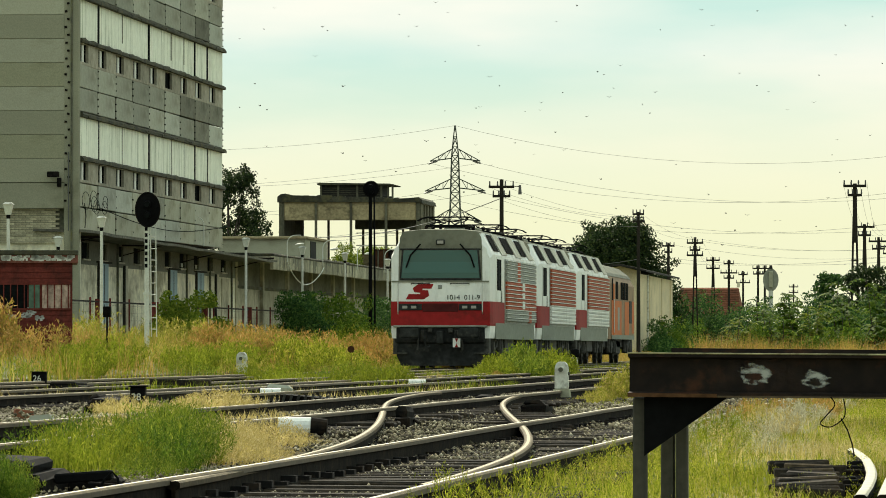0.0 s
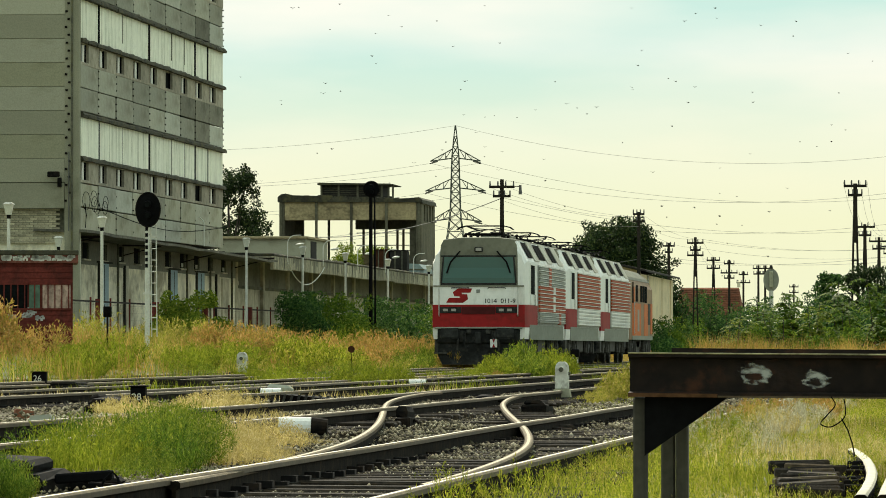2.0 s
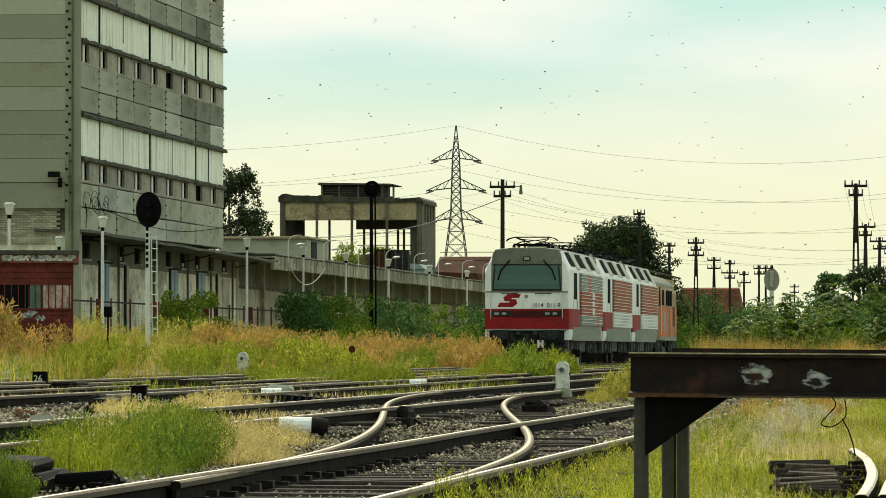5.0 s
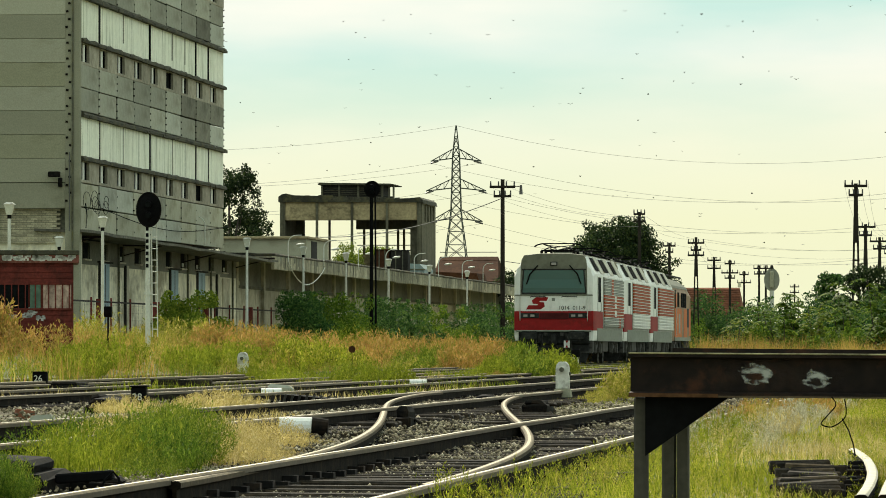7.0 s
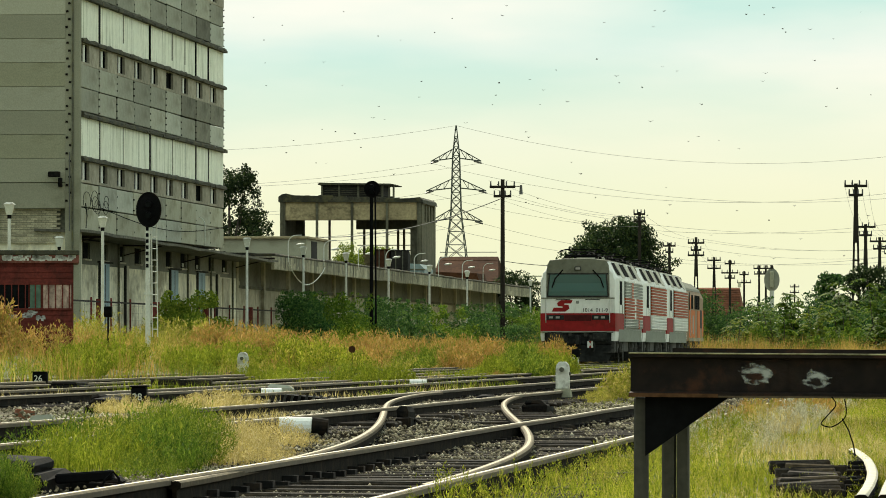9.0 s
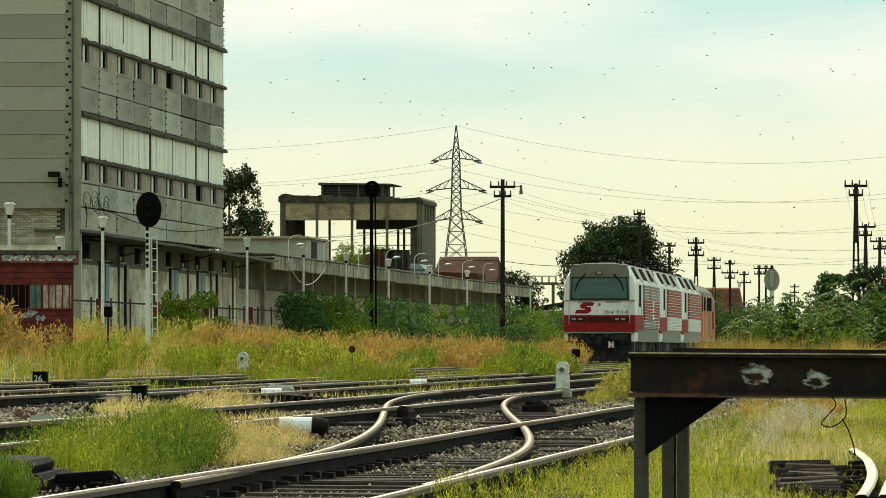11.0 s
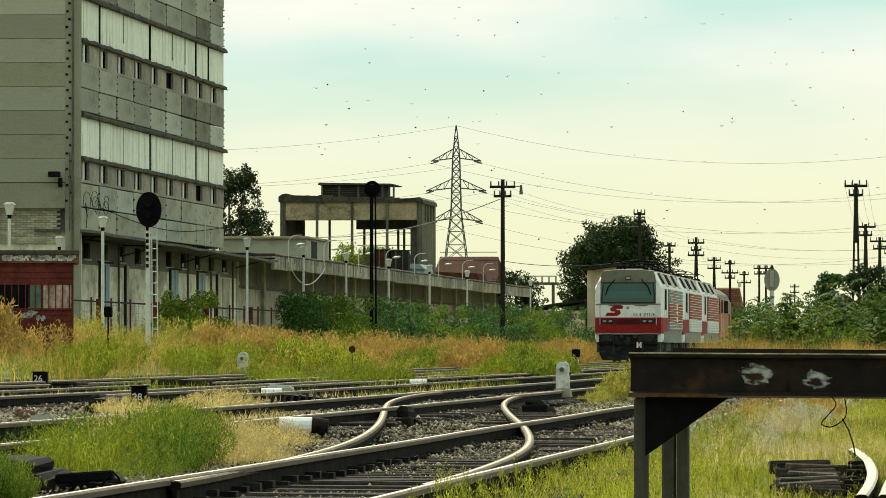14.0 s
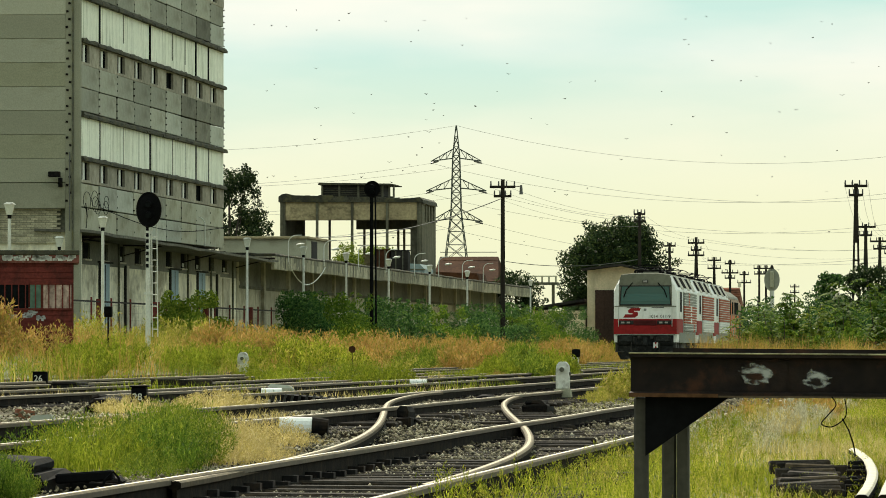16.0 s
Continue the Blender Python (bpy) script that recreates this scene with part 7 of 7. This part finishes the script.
def lettering(text, size, parent, m, material, name="lettering"):
    cu = bpy.data.curves.new(name, "FONT")
    cu.body, cu.size, cu.extrude = text, size, 0.004
    tmp = bpy.data.objects.new(name, cu)
    scene.collection.objects.link(tmp)
    me = bpy.data.meshes.new_from_object(tmp.evaluated_get(bpy.context.evaluated_depsgraph_get()))
    bpy.data.objects.remove(tmp)
    me.materials.append(M[material])
    o = new(name, me)
    o.parent = parent
    o.matrix_local = m
    return o


WHEELS = []
L = 17.5


def bogie(parent, yc, spread):
    b = part("bogie", box(-1.18, 1.18, yc - spread / 2 - 0.7, yc + spread / 2 + 0.7, 0.55, 0.95, 0.05), "bogie", parent, "dusty grey bogie frame")
    for s in (-1, 1):
        bm = bmesh.new()
        add_box(bm, s * 1.22 - 0.08, s * 1.22 + 0.08, yc - spread / 2 - 0.6, yc + spread / 2 + 0.6, 0.62, 0.86, 0.02)
        for q in (-0.5, 0.5):
            add_box(bm, s * 1.28 - 0.12, s * 1.28 + 0.12, yc + q * spread - 0.18, yc + q * spread + 0.18, 0.40, 0.78, 0.03)
            add_tube(bm, (s * 1.28, yc + q * spread - 0.4, 0.45), (s * 1.28, yc + q * spread - 0.4, 0.95), 0.09, n=8)
            add_tube(bm, (s * 1.28, yc + q * spread + 0.4, 0.45), (s * 1.28, yc + q * spread + 0.4, 0.95), 0.09, n=8)
        add_tube(bm, (s * 1.3, yc - 0.7, 0.5), (s * 1.3, yc + 0.7, 0.9), 0.05, n=8)
        part("axle_box_frame", bm, "bogie", b)
    for q in (-0.5, 0.5):
        w = bmesh.new()
        add_tube(w, (-0.8, 0, 0), (0.8, 0, 0), 0.09, n=10)
        for s in (-1, 1):
            add_tube(w, (s * 0.70, 0, 0), (s * 0.82, 0, 0), 0.54, 0.54, 22)
            add_tube(w, (s * 0.68, 0, 0), (s * 0.70, 0, 0), 0.58, 0.57, 22)
            for k in range(6):
                a = k * math.pi / 3
                add_tube(w, (s * 0.825, 0.36 * math.cos(a), 0.36 * math.sin(a)), (s * 0.84, 0.36 * math.cos(a), 0.36 * math.sin(a)), 0.05, n=6)
        o = part("wheelset", w, "bogie", parent, "worn steel wheelset")
        o.location = (0, yc + q * spread, 0.55)
        WHEELS.append(o)


def pantograph(parent, yc):
    """Folded: a base frame on insulators, crossed arms, two contact strips with horns."""
    def bar(name, bm, lab=""):
        return part(name, bm, "black_paint", parent, lab)

    base = bmesh.new()
    add_path(base, [(-0.6, yc - 1.0, 4.22), (0.6, yc - 1.0, 4.22), (0.6, yc + 1.0, 4.22), (-0.6, yc + 1.0, 4.22), (-0.6, yc - 0.97, 4.22)], 0.03, 6)
    bar("pantograph_frame", base, "dark pantograph base frame")
    for s in (-1, 1):
        for y in (-1.0, 1.0):
            part("insulator", tube((s * 0.6, yc + y, 4.0), (s * 0.6, yc + y, 4.21), 0.075, 0.05, 8), "rubble", parent)
        bar("pantograph_arm", add_path(bmesh.new(), [(s * 0.5, yc - 0.9, 4.25), (s * 0.42, yc, 4.33), (s * 0.3, yc + 0.95, 4.36), (s * 0.5, yc + 0.2, 4.42), (s * 0.6, yc - 0.6, 4.48)], 0.022, 6))
        bar("pantograph_brace", add_path(bmesh.new(), [(s * 0.3, yc + 0.95, 4.36), (-s * 0.4, yc + 0.3, 4.42), (-s * 0.58, yc - 0.5, 4.47)], 0.016, 5))
        bar("pantograph_rod", add_path(bmesh.new(), [(s * 0.2, yc - 0.8, 4.26), (s * 0.2, yc + 0.8, 4.34)], 0.02, 5))
    for y in (-0.75, -0.42):
        bar("contact_strip", add_path(bmesh.new(), [(-0.9, yc + y, 4.36), (-0.8, yc + y, 4.43), (-0.6, yc + y, 4.48), (0.6, yc + y, 4.48), (0.8, yc + y, 4.43), (0.9, yc + y, 4.36)], 0.02, 6))


def electric_loco(label, lead, group):
    t = thing("electric_locomotive", label, "locomotive", pose(TRAIN_X, 170, 0.15), group)
    hw = 1.5
    y0, y1 = 0.35, 16.9
    prof = [(hw - 0.03, 0.88), (hw, 1.05), (hw, 3.34), (1.14, 4.0), (0.6, 4.06)]
    body = part("body", loco_shell(prof, [(0.30, 0.965, 0.12), (0.75, 0.992, 0.02), (1.2, 1.0, 0), (y1 - 1.2, 1.0, 0), (y1 - 0.6, 0.992, 0.02), (y1, 0.965, 0.12)]), "loco_white", t, "dusty white body shell")
    # roof over the slanted upper flanks
    part("roof", loco_shell([(1.16, 3.99), (1.12, 4.03), (0.55, 4.09)], [(0.62, 1, 0.02), (1.0, 1, 0), (y1 - 1.0, 1, 0), (y1 - 0.6, 1, 0.02)]), "loco_roof", t, "dull umber-grey roof")
    # front face
    part("cab_brow", slanted([(-1.22, 3.54), (1.22, 3.54), (1.19, 3.84), (1.10, 3.99), (0.6, 4.06), (-0.6, 4.06), (-1.10, 3.99), (-1.19, 3.84)], 0.36, 0.09), "loco_roof", t, "umber-grey cab brow")
    mask = part("windscreen_surround", slanted([(-1.23, 2.54), (1.23, 2.54), (1.22, 3.56), (-1.22, 3.56)], 0.30, 0.04), "loco_roof", t)
    g = part("windscreen", slanted([(-1.15, 2.64), (1.15, 2.64), (1.08, 3.46), (-1.08, 3.46)], 0.258, 0.02), "glass", t, "teal tinted windscreen")
    for s in (-1, 1):
        part("wiper", add_path(bmesh.new(), [(s * 1.0, 0.20, 2.95), (s * 0.88, 0.20, 3.3), (s * 0.58, 0.2, 3.64)], 0.025, 5), "black_paint", g)
    # A paler teal band lies across the windscreen.
    part("windscreen_band", slanted([(-1.10, 2.80), (1.10, 2.80), (1.07, 3.12), (-1.07, 3.12)], 0.2355, 0.002), "glass_low", g)
    for z0, z1 in ((2.585, 2.64), (3.46, 3.51)):
        part("gasket", slanted([(-1.19, z0), (1.19, z0), (1.18, z1), (-1.18, z1)], 0.252, 0.02), "loco_black", g)
    for s in (-1, 1):
        part("gasket", slanted([(s * 1.15, 2.64), (s * 1.20, 2.64), (s * 1.13, 3.46), (s * 1.08, 3.46)], 0.252, 0.02), "loco_black", g)
        part("corner_pillar", slanted([(s * 1.235, 2.57), (s * 1.43, 2.57), (s * 1.36, 3.50), (s * 1.225, 3.60)], 0.30, 0.05), "loco_white", t)
    part("headlamp", box(-0.13, 0.13, 0.22, 0.3, 3.62, 3.77, 0.02), "loco_black", t)
    part("headlamp_lens", box(-0.09, 0.09, 0.205, 0.219, 3.65, 3.74), "lens", t)
    nose = part("nose_panel", slanted([(-1.44, 1.96), (1.44, 1.96), (1.43, 2.56), (-1.43, 2.56)], 0.30, 0.07), "loco_white", t)
    red = part("red_band", slanted([(-1.45, 1.26), (1.45, 1.26), (1.45, 1.958), (-1.45, 1.958)], 0.30, 0.08), "loco_red", t, "dusty dark red front band")
    for s in (-1, 1):
        part("socket_panel", box(min(0, s * 0.52), max(0, s * 0.52), 0.205, 0.219, 1.66, 1.90, 0.004), "loco_maroon", red)
        part("lamp_recess", box(s * 0.88 - 0.34, s * 0.88 + 0.34, 0.19, 0.219, 1.70, 1.89, 0.005), "loco_black", red)
        for q in (-0.16, 0.1):
            part("lamp_lens", box(s * 0.88 + q - 0.075, s * 0.88 + q + 0.075, 0.175, 0.189, 1.755, 1.835), "lens", red)
        part("handrail", add_path(bmesh.new(), [(s * 1.24, 0.2, 1.6), (s * 1.24, 0.16, 1.65), (s * 1.24, 0.16, 2.46), (s * 1.24, 0.22, 2.5)], 0.018, 6), "chrome", t)
        part("cab_handle", add_path(bmesh.new(), [(s * 0.3, 0.2, 2.47), (s * 0.3, 0.16, 2.49), (s * 0.85, 0.16, 2.49), (s * 0.85, 0.2, 2.47)], 0.015, 6), "black_paint", t)
    part("belt_line", slanted([(-1.43, 2.52), (1.43, 2.52), (1.43, 2.565), (-1.43, 2.565)], 0.228, 0.02), "loco_roof", t)
    if lead:
        # emblem: a plain slanted red double hook
        hook = [(x - 0.03, z - 0.17) for x, z in ((-0.17, 2.64), (-0.62, 2.64), (-0.78, 2.52), (-0.74, 2.40), (-0.56, 2.385), (-0.57, 2.345), (-0.90, 2.345), (-0.99, 2.19), (-0.46, 2.19), (-0.30, 2.30), (-0.33, 2.455), (-0.50, 2.465), (-0.49, 2.505), (-0.23, 2.505))]
        part("emblem", slanted(hook, 0.229, 0.006), "loco_red", nose, "red slanted emblem")
        lettering("1014  011-9", 0.205, t, pose(0.17, 0.222, 2.01, 90, 0, 0), "black_paint", "fleet_number")
        part("small_socket", box(-0.07, 0.05, 0.2, 0.229, 2.33, 2.44, 0.008), "loco_grey", nose)
    part("cab_red_band", loco_shell([(hw + 0.005, 1.25), (hw + 0.005, 1.96)], [(0.29, 0.967, 0), (0.75, 0.994, 0), (1.2, 1.002, 0), (4.65, 1.002, 0)]), "loco_red", t, "red band round the cab")
    # buffer beam, buffers, plough
    beam = part("buffer_beam", box(-1.34, 1.34, 0.28, 0.7, 0.72, 1.24, 0.06), "loco_black", t, "grimy black buffer beam")
    part("beam_cap", box(-1.38, 1.38, 0.16, 0.6, 1.20, 1.262, 0.02), "loco_skirt", t)
    for s in (-1, 1):
        bf = part("buffer", tube((s * 0.875, 0.28, 1.06), (s * 0.875, -0.1, 1.06), 0.14, 0.12, 14), "loco_black", t)
        part("buffer_head", box(s * 0.875 - 0.31, s * 0.875 + 0.31, -0.16, -0.1, 0.88, 1.22, 0.05), "loco_black", bf)
        part("brake_hose", add_path(bmesh.new(), [(s * 0.62, 0.24, 1.0), (s * 0.64, 0.12, 0.8), (s * 0.66, 0.1, 0.55), (s * 0.6, 0.15, 0.48)], 0.03, 6), "bogie", t)
        part("beam_bracket", box(s * 0.5 - 0.09, s * 0.5 + 0.09, 0.2, 0.285, 0.78, 1.12, 0.02), "bogie", t)
        part("jumper_socket", box(s * 0.3 - 0.07, s * 0.3 + 0.07, 0.16, 0.285, 1.04, 1.18, 0.02), "bogie", t)
        part("hose", add_path(bmesh.new(), [(s * 0.45, 0.2, 1.1), (s * 0.46, 0.1, 0.85), (s * 0.4, 0.1, 0.6), (s * 0.3, 0.16, 0.65)], 0.035, 6), "loco_black", t)
        part("step", box(s * 1.2 - 0.2, s * 1.2 + 0.22, 0.2, 0.5, 0.42, 0.47), "bogie", t)
        part("corner_steps", box(s * 1.3 - 0.1, s * 1.3 + 0.12, 0.35, 0.9, 0.45, 1.1, 0.02), "bogie", t)
    part("coupling", box(-0.1, 0.1, -0.02, 0.28, 0.72, 1.1, 0.03), "loco_black", t)
    if lead:
        tm = part("tail_marker", box(0.38, 0.60, 0.06, 0.09, 0.62, 0.88), "loco_white", t, "white and red tail marker plate")
        part("red_wedge", slanted([(0.44, 0.622), (0.54, 0.622), (0.49, 0.74)], 0.058, 0.006), "loco_red", tm)
        part("red_wedge", slanted([(0.44, 0.878), (0.54, 0.878), (0.49, 0.76)], 0.058, 0.006), "loco_red", tm)
    part("plough", prism([(-1.15, 0.08), (1.15, 0.08), (1.28, 0.35), (1.28, 0.72), (-1.28, 0.72), (-1.28, 0.35)], 0.3, 0.42), "loco_black", t, "black snow plough plate")
    # flanks
    for s in (-1, 1):
        X = s * (hw + 0.006)

        def flank(name, a, b, z0, z1, material, lab="", out=0.01, par=t, bev=0.0):
            x0, x1 = (X, X + s * out) if s > 0 else (X + s * out, X)
            return part(name, box(x0, x1, a, b, z0, z1, bev), material, par, lab)

        flank("skirt", 1.5, 15.6, 0.86, 1.335, "loco_skirt", "grimy green-grey skirt", 0.012)
        d = flank("cab_door", 1.7, 3.4, 1.97, 3.28, "loco_white", "white cab door", 0.02)
        flank("door_window", 1.8, 3.25, 2.30, 3.22, "dark", "", 0.024, d)
        flank("window_post", 2.42, 2.52, 2.30, 3.22, "loco_black", "", 0.03, d)
        flank("door_handle", 3.2, 3.6, 1.95, 2.3, "loco_roof", "", 0.02, d)
        grille = flank("louvre_panel", 4.7, 15.9, 1.34, 3.26, "loco_grey", "ribbed side panel", 0.016)
        n = 15
        for i in range(n):
            z = 1.40 + 1.84 * i / n
            if lead:
                col = "loco_orange" if 0.20 < (i + 0.5) / n < 0.64 else "loco_grey"
            else:
                col = "loco_orange" if (i + 0.5) / n > 0.34 else "loco_white"
            o = part("rib", prism([(X + s * 0.016, z), (X + s * 0.075, z + 0.015), (X + s * 0.075, z + 0.075), (X + s * 0.016, z + 0.10)], 4.8, 15.8), col, grille)
            lip = part("lip", box(min(X + s * 0.03, X + s * 0.085), max(X + s * 0.03, X + s * 0.085), 4.9, 15.7, z + 0.098, z + 0.121), "loco_white", o)
        if lead:
            for z, h in ((1.80, 0.30), (2.12, 0.22), (2.36, 0.3)):
                flank("letter_bar", 10.4, 11.3, z, z + h * 0.8, "loco_white", "pale painted lettering", 0.082)
            flank("red_stripe", 8.6, 9.6, 2.55, 3.24, "loco_orange", "orange upright stripe", 0.081)
            flank("red_stripe", 13.0, 13.8, 1.38, 1.9, "loco_orange", "orange upright stripe", 0.081)
        # sloping windows in the upper flank
        for a, b in ((1.5, 3.1), (6.0, 8.4), (11.4, 13.2)):
            q = bmesh.new()
            pts = [(hw - 0.05, 3.44), (1.19, 3.92)]
            vs = [q.verts.new((s * (x + 0.012), y, z + 0.012)) for (x, z), y in (((pts[0]), a), ((pts[0]), b), ((pts[1]), b), ((pts[1]), a))]
            f = q.faces.new(vs)
            ex = bmesh.ops.extrude_face_region(q, geom=[f])
            bmesh.ops.translate(q, verts=[e for e in ex["geom"] if isinstance(e, bmesh.types.BMVert)], vec=(s * 0.012, 0, 0.012))
            part("roof_grille", q, "dark", t, "dark sloping roof grille")
        for a, b in ((3.7, 5.6), (8.9, 10.9), (13.7, 15.6)):
            q = bmesh.new()
            vs = [q.verts.new((s * (x + 0.012), y, z + 0.012)) for (x, z), y in (((hw - 0.01, 3.36), a), ((hw - 0.01, 3.36), b), ((1.15, 3.98), b), ((1.15, 3.98), a))]
            q.faces.new(vs)
            ex = bmesh.ops.extrude_face_region(q, geom=list(q.faces))
            bmesh.ops.translate(q, verts=[e for e in ex["geom"] if isinstance(e, bmesh.types.BMVert)], vec=(s * 0.01, 0, 0.01))
            part("upper_flank_panel", q, "loco_buff", t, "dusty buff-grey upper flank panel")
        part("sand_box", box(min(s * 1.0, s * 1.35), max(s * 1.0, s * 1.35), 6.7, 9.8, 0.45, 0.95, 0.04), "bogie", t)
    part("underframe", box(-1.1, 1.1, 0.8, 16.4, 0.7, 0.96), "loco_black", t)
    bogie(t, 3.9, 2.8)
    bogie(t, 13.3, 2.8)
    pantograph(t, 3.2)
    pantograph(t, 14.0)
    bm = bmesh.new()
    for s in (-0.45, 0.0, 0.4):
        add_path(bm, [(s, y, 4.30 + 0.05 * math.sin(y * 2.0 + s)) for y in np.arange(4.6, 13, 0.9)], 0.016, 5)
    for y in np.arange(5.0, 13, 1.6):
        for s in (-0.45, 0.4):
            add_tube(bm, (s, y, 4.05), (s, y, 4.32), 0.06, 0.04, 7)
    part("roof_conductors", bm, "black_paint", t, "dark roof conductors on insulators")
    part("roof_box", box(-0.5, 0.5, 6.5, 8.4, 4.05, 4.25, 0.03), "loco_roof", t)
    return t


def diesel_loco():
    t = thing("diesel_locomotive", "orange and beige diesel locomotive with rounded roof", "locomotive", pose(TRAIN_X, 230, 0.15), "train")
    prof = [(1.42, 0.95), (1.44, 1.2), (1.44, 3.1), (1.22, 3.5), (0.82, 3.8), (0.4, 3.92)]
    part("body", loco_shell(prof, [(0.3, 0.86, 0.45), (0.9, 0.97, 0.15), (1.6, 1, 0), (15.4, 1, 0), (16.1, 0.97, 0.15), (16.7, 0.86, 0.45)]), "diesel_beige", t, "faded beige upper body")
    part("roof", loco_shell([(1.30, 3.40), (1.23, 3.53), (0.83, 3.83), (0.4, 3.95)], [(1.2, 1, 0.05), (1.7, 1, 0), (15.3, 1, 0), (15.8, 1, 0.05)]), "loco_roof", t)
    part("front_panel", slanted([(-1.2, 1.2), (1.2, 1.2), (1.2, 2.6), (-1.2, 2.6)], 0.3, 0.03), "diesel_orange", t)
    part("windscreen", slanted([(-1.0, 2.75), (1.0, 2.75), (0.95, 3.3), (-0.95, 3.3)], 0.3, 0.03), "glass_dark", t)
    for s in (-1, 1):
        def fl(name, a, b, z0, z1, material, out):
            x0, x1 = sorted((s * 1.445, s * (1.445 + out)))
            return part(name, box(x0, x1, a, b, z0, z1), material, t)
        fl("orange_band", 1.6, 7.4, 1.1, 2.45, "diesel_orange", 0.01)
        fl("grey_patch", 5.0, 6.2, 1.3, 2.2, "loco_grey", 0.013)
        fl("orange_panel", 9.5, 12.0, 1.12, 2.45, "diesel_orange", 0.012)
        fl("orange_panel", 14.0, 15.3, 1.2, 2.5, "diesel_orange", 0.012)
        fl("cab_door", 2.4, 3.2, 1.1, 3.1, "diesel_orange", 0.02)
        fl("cab_window", 1.7, 2.35, 2.45, 3.3, "dark", 0.014)
        for y in (4.0, 7.0, 8.6, 10.2):
            fl("window", y, y + 1.15, 2.52, 3.2, "dark", 0.02)
        fl("vent_grille", 12.2, 13.8, 1.6, 2.5, "loco_black", 0.016)
        fl("skirt", 1.6, 15.4, 0.95, 1.12, "loco_skirt", 0.012)
        part("handrail", tube((s * 1.5, 2.3, 1.2), (s * 1.5, 2.3, 2.5), 0.02), "chrome", t)
        part("buffer", tube((s * 0.875, 0.3, 1.06), (s * 0.875, -0.12, 1.06), 0.16, 0.2, 12), "loco_black", t)
    part("underframe", box(-1.2, 1.2, 0.3, 16.7, 0.65, 0.95), "loco_black", t)
    part("fuel_tank", box(-1.2, 1.2, 6.4, 10.4, 0.35, 0.94, 0.06), "loco_black", t)
    part("exhaust", box(-0.3, 0.3, 8, 9.2, 4.05, 4.2, 0.03), "loco_black", t)
    bogie(t, 3.6, 2.8)
    bogie(t, 13.4, 2.8)
    return t


for lt, digits, lw, lh in LANTERNS:
    lettering(digits, lh * 0.62, lt, pose(-lw * 0.40, -0.084, lh * 0.38, 90, 0, 0), "white_paint", "number")

LOCOS = [electric_loco("white, red and grey electric locomotive on rails", True, "train"),
         electric_loco("white, red and orange-ribbed electric locomotive", False, "train")]
LOCOS.append(copy_thing(LOCOS[1], pose(TRAIN_X, 205, 0.15)))
LOCOS.append(diesel_loco())


# ---- birds ----
def make_birds(count):
    b = thing("bird", "small dark swallow flying over the yard", "bird", pose(0, 400, 20), "flock of birds")
    bm = bmesh.new()
    bmesh.ops.create_icosphere(bm, subdivisions=1, radius=1, matrix=Matrix.Diagonal((0.02, 0.075, 0.02, 1)))
    part("body", bm, "bird", b)
    for s in (-1, 1):
        w = bmesh.new()
        o = [(0, 0.05, 0.01), (s * 0.07, 0.05, 0.045), (s * 0.16, -0.05, 0.07), (s * 0.07, -0.015, 0.045), (0, -0.05, 0.01)]
        up = [w.verts.new(p) for p in o]
        dn = [w.verts.new((x, y, z - 0.012)) for x, y, z in o]
        w.faces.new(up)
        w.faces.new(dn[::-1])
        for i in range(5):
            w.faces.new((up[i], dn[i], dn[(i + 1) % 5], up[(i + 1) % 5]))
        part("wing", w, "bird", b)
    birds = [b]
    for _ in range(count - 1):
        birds.append(copy_thing(b, pose(0, 400, 20)))
    return birds


BIRDS = make_birds(140)


def motions():
    # the train rolls away at about 6.2 m/s
    def front(t):
        return 167.3 + 6.226 * t - 0.016 * t * t + 0.0007 * t ** 3

    for i, lc in enumerate(LOCOS):
        walk(lc, [(t, pose(TRAIN_X, front(t) + L * i, 0.15)) for t in np.arange(0, 16.01, 0.5)])
    wheels = [o for lc in LOCOS for o in lc.children if o.name.startswith("wheelset")]
    for o in wheels:
        p = o.location.copy()
        rows = []
        for t in np.arange(0, 16.01, 0.1):
            rows.append((t, pose(p.x, p.y, p.z, -math.degrees((front(t) - front(0)) / 0.54), 0, 0)))
        walk(o, rows)
    rng = random.Random(21)
    for b in BIRDS:
        d = rng.uniform(330, 620)
        cx = d * rng.uniform(-0.135, -0.015)
        cz = 0.72 + d * (0.060 * rng.uniform(0.18, 1.0))
        r, w = rng.uniform(5, 16), rng.choice((-1, 1)) * rng.uniform(0.28, 0.6)
        ph, ry = rng.uniform(0, 6.283), rng.uniform(0.5, 1.6)
        rows = []
        for t in np.arange(0, 16.01, 1.0):
            a = ph + w * t
            x, y = cx + r * math.cos(a), d + ry * r * math.sin(a)
            dx, dy = -r * w * math.sin(a), ry * r * w * math.cos(a)
            rows.append((t, pose(x, y, cz + 0.8 * math.sin(1.3 * a + ph), 0, 0, math.degrees(math.atan2(-dx, dy)))))
        walk(b, rows)


motions()
